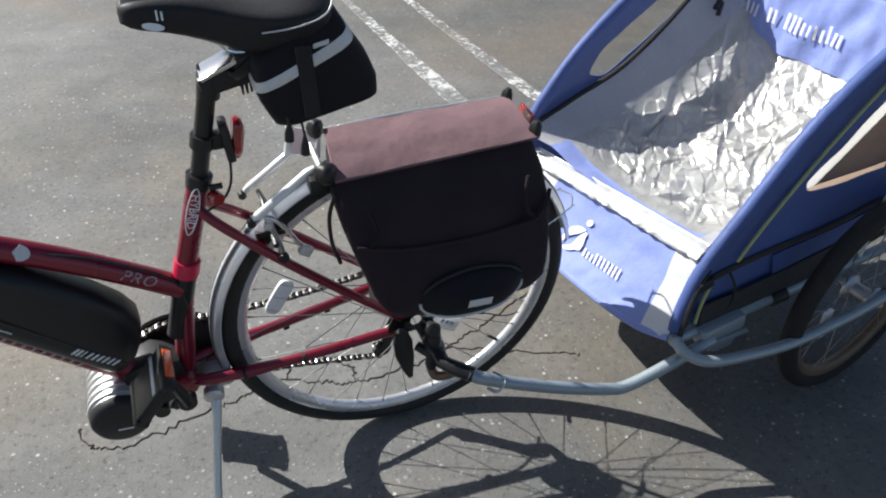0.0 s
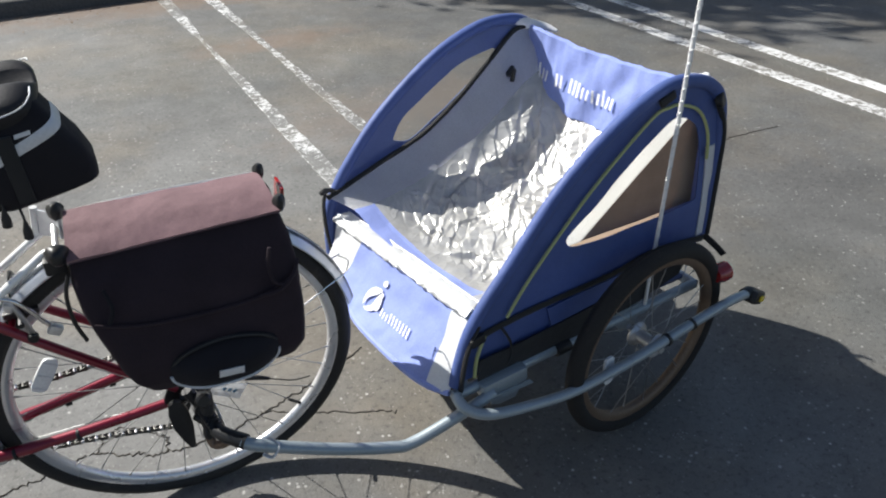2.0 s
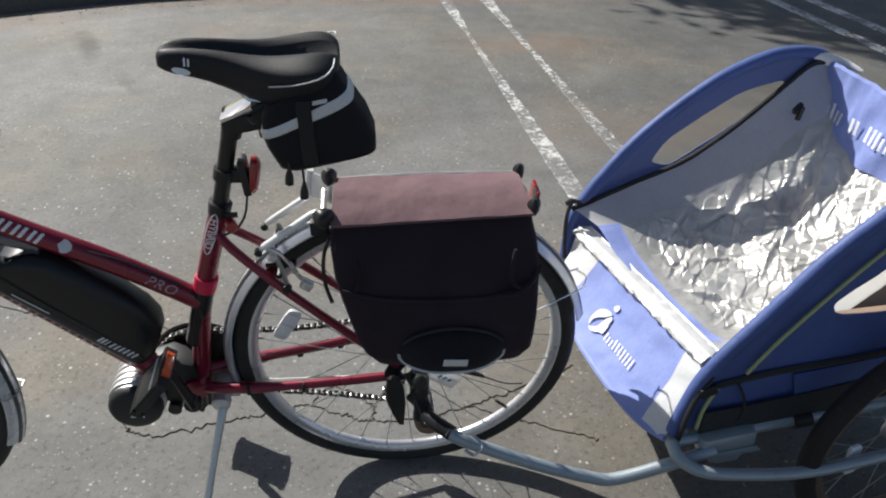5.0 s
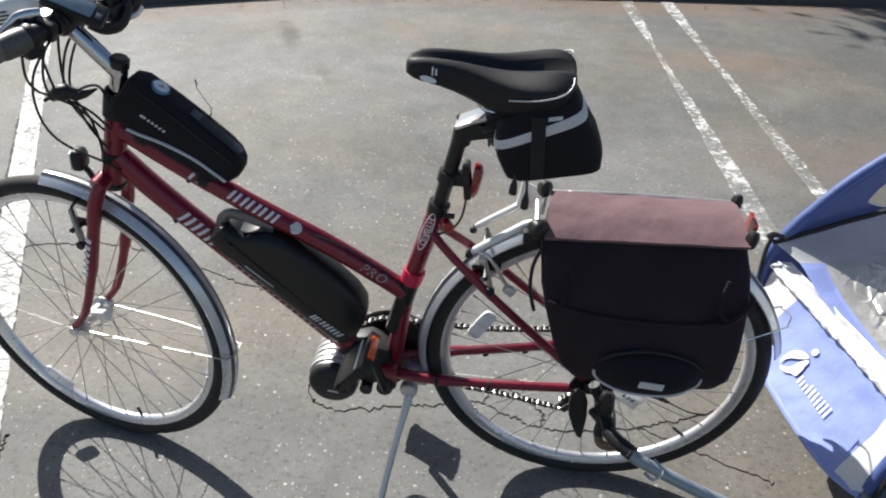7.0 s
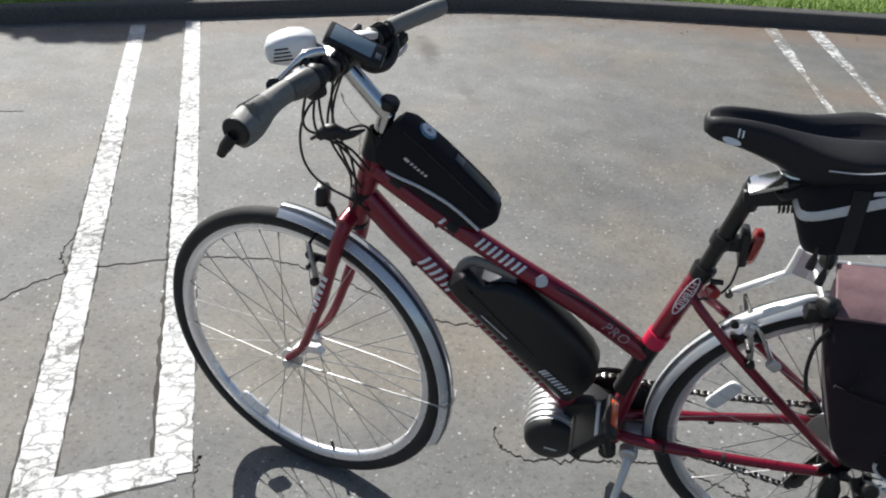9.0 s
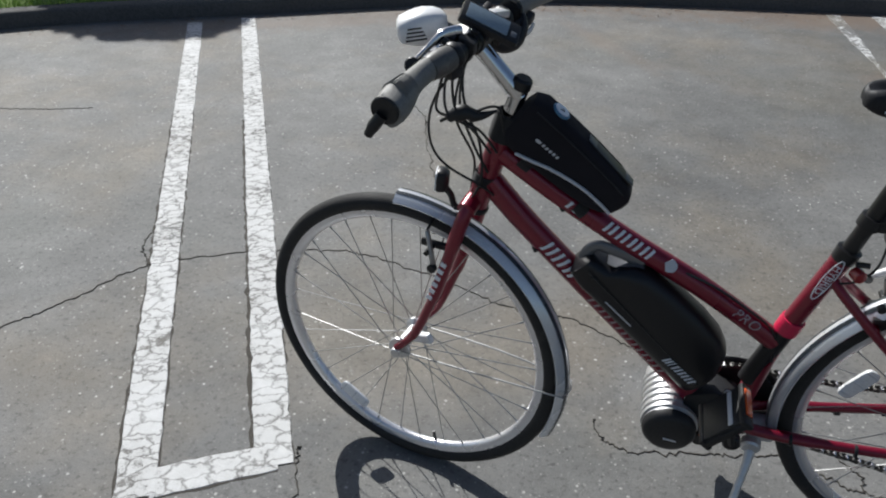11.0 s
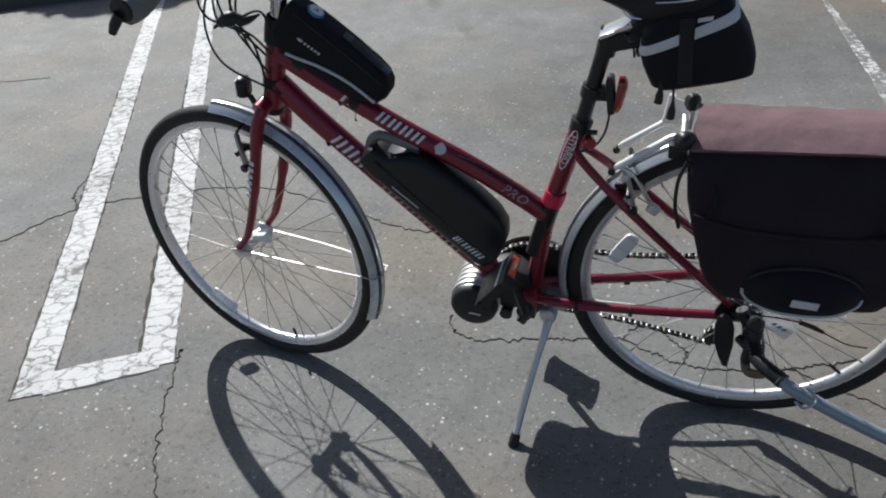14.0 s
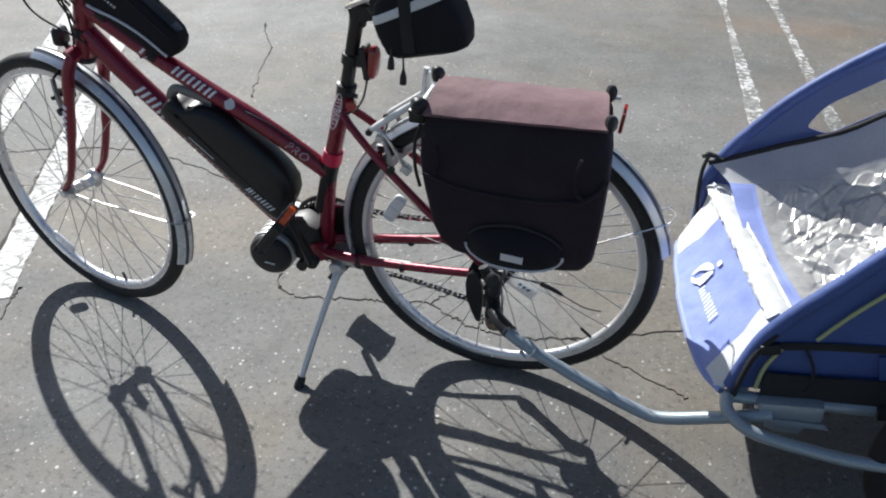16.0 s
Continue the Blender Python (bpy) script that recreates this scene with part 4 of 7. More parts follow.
# thin wire stays
for s in (-1, 1):
    tube_part("guard_stay", [FC + V3(0, s * 0.048, 0.0), FC + V3(0.2, s * 0.042, 0.004), FC + V3(0.356, s * 0.027, 0.000)], 0.0018, "spoke", 3, 6, m=STEER_M)
    tube_part("guard_stay", [REAR + V3(0.0, s * 0.074, 0.02), REAR + V3(0.2, s * 0.05, 0.10), REAR + V3(0.342, s * 0.028, 0.165)], 0.0018, "chrome", 3, 6)
tube_part("guard_stay_loop", [FC + V3(0.352, -0.028, 0.0), FC + V3(0.361, 0, 0.0), FC + V3(0.352, 0.028, 0.0)], 0.0016, "spoke", 4, 6, m=STEER_M)
tube_part("guard_stay_loop", [REAR + V3(0.335, -0.030, 0.162), REAR + V3(0.35, 0, 0.166), REAR + V3(0.335, 0.030, 0.162)], 0.0016, "spoke", 4, 6)

# fork
for s in (-1, 1):
    tube_part("fork_blade", [(-0.957, s * 0.030, 0.715), (-0.966, s * 0.046, 0.680), (-0.985, s * 0.051, 0.610), (-1.020, s * 0.051, 0.500), (-1.062, s * 0.050, 0.400), (-1.103, s * 0.050, 0.350)], [0.0135] * 9 + [0.012] * 6 + [0.0095] * 6 + [0.008] * 5, n=5, m=STEER_M)
    bm = bmesh.new()
    disc(bm, 0.011, 0.010, STEER_M @ along_z(FC + V3(0, s * 0.056, 0), (0, 1, 0)), 12)
    part("axle_nut", bm, M["alloy"], bike)
tube_part("fork_crown", [(-0.958, -0.040, 0.712), (-0.956, 0, 0.722), (-0.958, 0.040, 0.712)], 0.017, n=4, m=STEER_M)
bm = bmesh.new()
for k in range(6):
    box(bm, (0.009, 0.012, 0.0016), STEER_M @ axis_m(V3(-0.990 - 0.006 * k, -0.0632, 0.600 - 0.0165 * k), (-0.34, -0.02, -0.94), (0.94, -0.1, -0.34)), 0)
part("fork_print", bm, M["logo"], bike, "white fork print", smooth=False)
# front hub's silver tag and quick-release
bm = bmesh.new()
box(bm, (0.055, 0.014, 0.024), STEER_M @ axis_m(V3(-1.066, -0.010, 0.362), (0.9, -0.2, 0.35), (0, 1, 0.2)), 0.004)
part("hub_tag", bm, M["reflect_white"], bike, "pale printed tag on the front hub")


def v_brake(at, m, s, fwd):
    """One arm of a rim brake with its pad."""
    bm = bmesh.new()
    p = [at + V3(0, s * 0.048, -0.02), at + V3(fwd * 0.006, s * 0.049, 0.018), at + V3(fwd * 0.016, s * 0.042, 0.052)]
    tube(bm, [m @ q for q in spline(p, 4)], [0.008] * 4 + [0.0065] * 4 + [0.0055], 8, flat=0.7)
    arm = part("brake_arm", bm, M["spoke"], bike)
    bm = bmesh.new()
    box(bm, (0.055, 0.012, 0.012), m @ Matrix.Translation(at + V3(fwd * 0.01, s * 0.022, 0.012)), 0.003)
    part("brake_pad", bm, M["black"], arm)
    bm = bmesh.new()
    rod(bm, m @ (at + V3(fwd * 0.01, s * 0.060, 0.012)), m @ (at + V3(fwd * 0.01, s * 0.02, 0.012)), 0.005, 8)
    disc(bm, 0.009, 0.012, m @ along_z(at + V3(0, s * 0.055, -0.02), (0, 1, 0)), 12)
    part("brake_bolt", bm, M["satin"], arm)


for s in (-1, 1):
    v_brake(V3(-1.018, 0, 0.600), STEER_M, s, -1)
    v_brake(V3(-0.232, 0, 0.580), I4, s, -1)
tube_part("brake_pipe", [(-0.262, -0.052, 0.650), (-0.242, -0.058, 0.646), (-0.222, -0.060, 0.620), (-0.208, -0.060, 0.592), (-0.190, -0.058, 0.566)], 0.0042, "chrome", 5, 9, label="bent bright brake pipe")
bm = bmesh.new()
box(bm, (0.022, 0.014, 0.018), pose(-0.196, -0.060, 0.570, 0, 35, 0), 0.004)
part("brake_link", bm, M["alloy"], bike)
bm = bmesh.new()
box(bm, (0.014, 0.016, 0.014), pose(-0.250, -0.056, 0.634, 0, 20, 0), 0.003)
part("brake_link", bm, M["alloy"], bike)
for at, m in ((V3(-1.034, 0, 0.652), STEER_M), (V3(-0.248, 0, 0.632), I4)):
    bm = bmesh.new()
    tube(bm, [m @ (at + V3(0, -0.04, 0)), m @ (at + V3(0, -0.01, 0.014)), m @ (at + V3(0, 0.04, 0))], 0.003, 8)
    part("brake_noodle", bm, M["satin"], bike)

# front lamp on a bracket over the mudguard
bm = bmesh.new()
lm = STEER_M @ pose(-1.022, 0.004, 0.738, 0, 4, 20)
rings = []
for x, hy, hz in ((-0.013, 0.018, 0.020), (-0.009, 0.020, 0.022), (0.003, 0.019, 0.021), (0.009, 0.013, 0.015)):
    rings.append([lm @ V3(x, hy * math.copysign(abs(math.cos(a)) ** 0.5, math.cos(a)), hz * math.copysign(abs(math.sin(a)) ** 0.5, math.sin(a))) for a in (2 * math.pi * k / 16 for k in range(16))])
loft(bm, rings)
lamp = part("front_lamp", bm, M["black"], bike, "small black square front lamp")
bm = bmesh.new()
box(bm, (0.004, 0.033, 0.035), lm @ Matrix.Translation((-0.014, 0, 0)), 0.0015)
part("lamp_glass", bm, M["reflect_white"], lamp)
tube_part("lamp_bracket", [(-1.020, 0, 0.728), (-1.006, 0, 0.712), (-0.996, 0, 0.690), (-0.968, 0, 0.700)], 0.0062, "black", 4, 8, parent=lamp, m=STEER_M)

# black band round the head tube: cable wrap and the shadow there in one colour
bm = bmesh.new()
lathe(bm, [(0.0205, -0.011), (0.0232, -0.010), (0.0236, 0.0), (0.0232, 0.010), (0.0205, 0.011)], along_z(HEAD_AT + HEAD_AXIS * ((0.764 - HEAD_AT.z) / HEAD_AXIS.z), HEAD_AXIS), 20)
part("cable_shadow_band", bm, M["black_web"], bike)

# quill stem
tube_part("stem_quill", [HT_TOP + HEAD_AXIS * 0.0, HT_TOP + HEAD_AXIS * 0.088], 0.0150, "chrome", seg=20)
QT = HT_TOP + HEAD_AXIS * 0.082
bm = bmesh.new()
disc(bm, 0.0165, 0.022, along_z(HT_TOP + HEAD_AXIS * 0.094, HEAD_AXIS), 20, 0.004)
part("stem_cap", bm, M["satin"], bike)
CLAMP = V3(-0.958, 0.002, 1.006)
tube_part("stem_extension", [QT + V3(0.002, 0, -0.012), QT.lerp(CLAMP, 0.5) + V3(0, 0, -0.004), CLAMP], [0.0155, 0.0155, 0.0150, 0.0145, 0.0145], "chrome", 2, 18)
for k in range(3):
    bm = bmesh.new()
    lathe(bm, [(0.0155, -0.004), (0.020, -0.004), (0.020, 0.004), (0.0155, 0.004)], along_z(HT_TOP + HEAD_AXIS * (0.008 + 0.009 * k), HEAD_AXIS), 20)
    part("headset_spacer", bm, M["satin"], bike)
L_END, R_END = V3(-1.026, -0.250, 1.003), V3(-0.853, 0.250, 1.028)
BAR = spline([L_END, L_END.lerp(CLAMP, 0.45) + V3(-0.012, 0, 0.004), CLAMP + V3(-0.010, -0.06, 0.010), CLAMP + V3(0, 0, 0.010), CLAMP + V3(0.018, 0.06, 0.012), R_END.lerp(CLAMP, 0.45) + V3(-0.012, 0, 0.006), R_END], 6)
bm = bmesh.new()
tube(bm, BAR, 0.0115, 14)
bar = part("handlebar", bm, M["satin"], bike, "black swept handlebar with grey grips")
bm = bmesh.new()
disc(bm, 0.021, 0.045, along_z(CLAMP + V3(0, 0, 0.008), BAR[20] - BAR[16]), 20, 0.004)
part("bar_clamp", bm, M["satin"], bar)


def grip(i0, i1, flip):
    p = BAR[i0:i1] if not flip else BAR[i0:i1][::-1]
    bm = bmesh.new()
    k = len(p)
    radii = ([0.0150, 0.0165, 0.0165, 0.0160, 0.0158, 0.0158, 0.0158, 0.0160] if flip else [0.0215, 0.0232, 0.0240, 0.0225, 0.0196, 0.0184, 0.0180, 0.0180])[:k]
    tube(bm, p, radii, 24, flat=0.88)
    if not flip:
        # palm wing: the outer half swells towards the rider and down
        for v in bm.verts:
            f = max(0.0, 1 - (v.co - p[1]).length / (p[0] - p[4]).length)
            if v.co.x > p[1].x + (v.co.y - p[1].y) * 0.3:
                v.co += V3(0.007, 0, -0.006) * f
    gr = part("grip", bm, M["grip"], bar, "grey rubber grip with ridges")
    d = (p[0] - p[1]).normalized()
    bm = bmesh.new()
    disc(bm, radii[0] * 0.98, 0.006, along_z(p[0] + d * 0.001, d), 20, 0.002)
    part("grip_end", bm, M["black"], gr)
    return p, d, gr


def grip_ridges(p, gr, r):
    for j in range(11):
        q = p[2].lerp(p[4], j / 11)
        dd = (p[3] - p[2] + V3(0.006, 0, 0.0)).normalized()
        bm = bmesh.new()
        rr = r * (1 - 0.018 * j)
        lathe(bm, [(rr - 0.004, -0.0011), (rr, 0), (rr - 0.004, 0.0011)], along_z(q, dd), 24)
        part("grip_ridge", bm, M["grip"], gr)


p, d, gr = grip(0, 8, False)
grip_ridges(p, gr, 0.0254)
# short stub bar end under the near grip
tube_part("bar_end_lever", [L_END + V3(-0.004, -0.004, -0.006), L_END + V3(-0.016, -0.008, -0.022), L_END + V3(-0.024, -0.010, -0.035)], [0.009] * 5 + [0.008, 0.007, 0.007, 0.006], "black", 4, 10, parent=bar)
p2, d2, gr2 = grip(len(BAR) - 8, len(BAR), True)


def control(i, name, size, off, rot, mat="black"):
    bm = bmesh.new()
    dd = BAR[i + 1] - BAR[i]
    box(bm, size, axis_m(BAR[i] + off, dd) @ pose(0, 0, 0, *rot), min(size) * 0.3)
    return part(name, bm, M[mat], bar)


def twist(i0, i1, radii, mat, name, ridge=0):
    """A turned sleeve on the bar between two of its points."""
    a, b = BAR[i0], BAR[i1]
    bm = bmesh.new()
    n = len(radii) - 1
    tube(bm, [a.lerp(b, k / n) for k in range(n + 1)], radii, 20)
    ob = part(name, bm, M[mat], bar)
    for k in range(ridge):
        bm = bmesh.new()
        lathe(bm, [(radii[1] - 0.002, -0.0012), (radii[1] + 0.0016, 0), (radii[1] - 0.002, 0.0012)], along_z(a.lerp(b, (k + 1) / (ridge + 1)), b - a), 20)
        part("sleeve_ridge", bm, M[mat], ob)
    return ob


twist(7, 10, [0.0185, 0.0200, 0.0205, 0.0205, 0.0190], "grip_dark", "twist_shifter")
twist(10, 11, [0.0200, 0.0215, 0.0215, 0.0190], "black", "shifter_body")
twist(26, 28, [0.0175, 0.0190, 0.0190, 0.0175], "satin", "twist_shifter", 5)
twist(25, 26, [0.0200, 0.0215, 0.0215, 0.0190], "black", "shifter_body")
control(10, "shifter_housing", (0.030, 0.026, 0.024), V3(0.004, 0, -0.018), (0, 0, 0))
control(12, "brake_lever_mount", (0.020, 0.030, 0.026), V3(-0.010, 0, -0.004), (0, 0, 0), "satin")
control(13, "throttle_body", (0.018, 0.034, 0.030), V3(0, 0, 0.000), (20, 0, 0))
control(24, "brake_lever_mount", (0.022, 0.030, 0.026), V3(-0.01, 0, 0), (0, 0, 0), "satin")
control(26, "shifter_housing", (0.034, 0.028, 0.030), V3(0.010, 0, -0.018), (0, 0, 0))
for pts in ([BAR[14] + V3(-0.012, 0, 0.020), BAR[12] + V3(-0.026, 0, 0.022), BAR[10] + V3(-0.034, 0, 0.012), BAR[8] + V3(-0.036, 0, -0.002)], [BAR[25] + V3(0.0, 0, -0.012), BAR[26] + V3(0.022, 0, -0.030), BAR[28] + V3(0.030, 0.0, -0.034), BAR[29] + V3(0.030, 0.004, -0.026)]):
    tube_part("brake_lever", pts, 0.0050 if pts[0].y > 0 else [0.011] * 7 + [0.009, 0.0075, 0.006] + [0.0052] * 6, "alloy" if pts[0].y > 0 else "chrome", 5, 10, parent=bar, flat=0.6)
bm = bmesh.new()
disc(bm, 0.012, 0.016, along_z(BAR[8] + V3(-0.036, 0, -0.004), (0.2, -0.8, 0.5)), 16)
part("bell", bm, M["black"], bar)
# display
DM = axis_m(V3(-0.945, 0.006, 1.046), (0.95, 0.10, -0.30), (0.18, -0.10, 0.62)) @ pose(0, 0, 0, 0, 0, 0)
bm = bmesh.new()
dx = (V3(-0.894, 0.017, 1.023) - V3(-0.989, -0.003, 1.058)).normalized()
DM = axis_m(V3(-0.938, 0.004, 1.037), dx + V3(0, -0.04, -0.12), (0.12, 0.95, 0.30))
box(bm, (0.100, 0.044, 0.015), DM, 0.006)
disp = part("display_unit", bm, M["black"], bike, "black handlebar display with a grey screen")
bm = bmesh.new()
box(bm, (0.070, 0.031, 0.0015), DM @ Matrix.Translation((-0.006, 0, 0.0081)), 0.0006)
part("display_screen", bm, M["screen"], disp)
bm = bmesh.new()
box(bm, (0.010, 0.012, 0.001), DM @ Matrix.Translation((0.039, -0.006, 0.0079)), 0.0004)
part("display_button", bm, M["recess"], disp)
bm = bmesh.new()
rod(bm, DM @ V3(0.0, -0.02, -0.008), CLAMP + V3(0.01, 0.02, 0.01), 0.008, 10)
part("display_arm", bm, M["black"], disp)
# white box headlight ahead of the bar
bm = bmesh.new()
HM = axis_m(V3(-1.048, 0.002, 1.026), (1, 0.32, 0.12), (-0.25, 0.95, 0.0))
rings = []
for x, hy, hz in ((-0.038, 0.022, 0.012), (-0.033, 0.029, 0.018), (-0.015, 0.031, 0.024), (0.004, 0.031, 0.027), (0.022, 0.028, 0.025), (0.034, 0.022, 0.020), (0.042, 0.012, 0.011)):
    rings.append([HM @ V3(x, hy * math.copysign(abs(math.cos(a)) ** 0.55, math.cos(a)), hz * math.copysign(abs(math.sin(a)) ** (0.8 if math.sin(a) > 0 else 0.5), math.sin(a))) for a in (2 * math.pi * k / 20 for k in range(20))])
loft(bm, rings)
hl = part("headlight", bm, M["white_plastic"], bike, "white vented plastic headlight")
for k in range(4):
    bm = bmesh.new()
    box(bm, (0.034 - 0.004 * k, 0.003, 0.0024), HM @ Matrix.Translation((-0.010, -0.0305, -0.010 + 0.006 * k)), 0.0006)
    part("vent_slot", bm, M["satin"], hl)
bm = bmesh.new()
rod(bm, HM @ V3(0.035, 0, -0.005), CLAMP + V3(-0.01, 0.01, 0.0), 0.009, 10)
part("headlight_bracket", bm, M["black"], hl)

# clutter about the bar: clamps, barrel adjusters, levers
for i, off in ((11, V3(-0.012, 0, 0.012)), (13, V3(-0.016, 0, 0.006)), (15, V3(0.004, 0, 0.012)), (21, V3(-0.012, 0, 0.010)), (23, V3(-0.010, 0, 0.014))):
    bm = bmesh.new()
    d = (BAR[i + 1] - BAR[i]).normalized()
    lathe(bm, [(0.0116, -0.007), (0.0165, -0.007), (0.0175, 0.0), (0.0165, 0.007), (0.0116, 0.007)], along_z(BAR[i], d), 18)
    rod(bm, BAR[i] + off * 0.8, BAR[i] + off * 1.7, 0.006, 10)
    part("bar_band", bm, M["satin"], bar)
for i, d in ((9, V3(-0.035, 0.030, -0.012)), (11, V3(-0.032, 0.022, 0.006)), (25, V3(-0.034, -0.022, 0.004)), (26, V3(-0.030, -0.03, -0.014))):
    bm = bmesh.new()
    a = BAR[i] + V3(-0.016, 0, 0.002)
    rod(bm, a, a + d * 0.5, 0.0055, 10)
    rod(bm, a + d * 0.5, a + d * 0.85, 0.0042, 10)
    part("barrel_adjuster", bm, M["chrome"], bar)
for i, off, size in ((13, V3(-0.018, 0, 0.016), (0.022, 0.014, 0.010)), (24, V3(-0.018, 0, 0.018), (0.030, 0.016, 0.012)), (27, V3(0.016, 0, -0.018), (0.034, 0.022, 0.016)), (29, V3(0.018, 0, -0.022), (0.040, 0.018, 0.014))):
    control(i, "thumb_lever", size, off, (15, 0, 20))

# the far control: bulky black housing with its lever hanging under the bar
control(23, "control_housing", (0.036, 0.036, 0.032), V3(0.006, 0, -0.010), (10, 0, 10))
tube_part("far_lever", [BAR[22] + V3(0.004, 0, -0.020), BAR[23] + V3(0.020, 0, -0.034), BAR[25] + V3(0.032, 0, -0.034), BAR[27] + V3(0.030, 0, -0.016), BAR[28] + V3(0.020, 0, -0.004)], [0.011] * 10 + [0.010] * 6 + [0.007] * 5, "black", 5, 10, parent=bar, flat=0.7)
# bright clamp plates of lamp and display
for at, size, rot in ((V3(-0.985, -0.018, 1.030), (0.050, 0.028, 0.004), (10, -12, 25)), (V3(-0.935, 0.045, 1.040), (0.040, 0.022, 0.012), (0, 10, 60)), (V3(-1.000, -0.070, 1.014), (0.030, 0.026, 0.008), (20, 0, 70))):
    bm = bmesh.new()
    box(bm, size, pose(*at, *rot), min(size) * 0.3)
    part("clamp_plate", bm, M["alloy"], bar)

# cables
CABLES = [
    [BAR[12] + V3(-0.01, 0, -0.01), (-0.979, -0.05, 0.985), (-1.011, -0.05, 0.937), (-1.025, -0.05, 0.889), (-1.020, -0.05, 0.841), (-0.993, -0.05, 0.807), (-0.940, -0.035, 0.768), (-0.92, -0.024, 0.745)],
    [BAR[9] + V3(0.0, 0, -0.02), (-1.000, -0.085, 0.950), (-1.008, -0.06, 0.915), (-0.995, -0.045, 0.900), (-0.960, -0.04, 0.905), (-0.915, -0.030, 0.915), (-0.905, -0.022, 0.86)],
    [BAR[26] + V3(-0.02, 0, -0.01), (-0.985, 0.05, 0.955), (-0.985, 0.0, 0.90), (-0.955, -0.03, 0.845), (-0.93, -0.026, 0.79)],
    [BAR[12] + V3(-0.01, 0, -0.01), (-0.985, -0.05, 0.95), (-0.975, -0.05, 0.905), (-0.94, -0.035, 0.87), (-0.915, -0.026, 0.83)],
    [DM @ V3(-0.02, -0.02, -0.008), (-0.975, -0.02, 0.96), (-0.965, -0.04, 0.91), (-0.945, -0.03, 0.850), (-0.941, -0.03, 0.777), (-0.965, -0.02, 0.72)],
    [BAR[25] + V3(-0.04, -0.02, 0.0), (-0.98, 0.03, 1.0), (-1.000, -0.02, 0.965), (-0.995, -0.05, 0.91), (-0.955, -0.045, 0.88), (-0.925, -0.03, 0.83)],
    [BAR[22] + V3(-0.01, 0, -0.01), (-0.985, 0.01, 0.95), (-0.99, -0.01, 0.88), (-0.96, 0.0, 0.80), (-0.965, 0.0, 0.74)],
]
for c in CABLES:
    tube_part("cable", c, 0.0023, "black", 7, 7)
tube_part("cable_sleeve", [(-1.005, -0.052, 0.892), (-0.985, -0.05, 0.903), (-0.965, -0.045, 0.908), (-0.945, -0.04, 0.901), (-0.915, -0.035, 0.912)], [0.003] * 3 + [0.010] * 2 + [0.014] * 4 + [0.011] * 3 + [0.008, 0.007, 0.005, 0.003, 0.002], "black", 4, 9)
tube_part("cable", [(-0.60, -0.012, 0.635), (-0.53, -0.014, 0.61), (-0.47, -0.016, 0.575), (-0.41, -0.014, 0.525), (-0.40, -0.02, 0.46)], 0.0024, "black", 6, 7)

# lettering of the frame
def on_tube(a, b, r, ang):
    """A pose on a tube's near side between two of its points: x along the tube, z outwards."""
    a, b = Vector(a), Vector(b)
    x = (b - a).normalized()
    side = V3(0, -1, 0)
    u = x.cross(side)
    if u.z < 0:
        u = -u
    out = (side * math.cos(radians(ang)) + u * math.sin(radians(ang))).normalized()
    y = out.cross(x)
    m = Matrix((x, y, out)).transposed().to_4x4()
    m.translation = (a + b) / 2 + out * (r + 0.0006)
    axis_a, axis_d = a, x
    def bend(p):
        foot = axis_a + axis_d * (p - axis_a).dot(axis_d)
        rad = p - foot
        h = rad.dot(out)
        return foot + rad.normalized() * (r + 0.0007 + max(0.0, h - r) * 0.0)
    return m, bend


def tube_signs(a, b, r, ang, layout, h, skew=0.3, mat="logo"):
    """Unlettered frame print: one plain slanted sign after another, wrapped on the tube."""
    a, b = Vector(a), Vector(b)
    x = (b - a).normalized()
    side = V3(0, -1, 0)
    u = x.cross(side)
    if u.z < 0:
        u = -u
    bm = bmesh.new()
    at = -sum(abs(q) for q in layout) / 2

    def patch(e0, e1, f0, f1):
        """One plain patch of a sign: e along the tube, f round it."""
        rings = []
        for k in range(5):
            f = f0 + (f1 - f0) * k / 4
            t = radians(ang) + f * h / r
            out = side * math.cos(t) + u * math.sin(t)
            rings.append([(a + b) / 2 + x * (e + skew * h * f) + out * (r + 0.0008) for e in (e0, e1)])
        loft(bm, rings, caps=False, loop=False)

    for q in layout:
        if q > 0:
            patch(at, at + q, -0.5, 0.5)
        at += abs(q)
    return part("frame_print", bm, M[mat], bike, "silver-white frame print", smooth=False)


tube_signs((-0.735, 0, 0.704), (-0.630, 0, 0.640), 0.0200, 30, [0.0058, -0.0062, 0.0058, -0.0082] * 4, 0.021)
tube_signs((-0.800, 0, 0.744), (-0.760, 0, 0.719), 0.0200, 12, [0.006, -0.009, 0.006, -0.010], 0.014)
m, bend = on_tube((-0.640, 0, 0.646), (-0.612, 0, 0.632), 0.0200, 34)
bm = bmesh.new()
outline_prism(bm, [(0.016 * math.cos(a) , 0.0125 * math.sin(a)) for a in (k * math.pi / 10 for k in range(-5, 6))] + [(-0.004, 0.006), (-0.008, 0), (-0.004, -0.006)], 0.001, m @ Matrix.Translation((0.014, 0, 0)))
part("decal_swoosh", bm, M["decal"], bike)
tube_signs((-0.842, 0, 0.661), (-0.757, 0, 0.574), 0.0228, 20, [0.0065, -0.0085, 0.0065, -0.0090, 0.0065, -0.0085, 0.0065, -0.0090, 0.0065, -0.0070, 0.0065], 0.025)
tube_signs((-0.745, 0, 0.561), (-0.560, 0, 0.375), 0.0228, -8, [0.005, -0.011] * 14, 0.012, mat="dull_decal")
m, bend = on_tube((-0.500, 0, 0.565), (-0.430, 0, 0.518), 0.0200, 22)
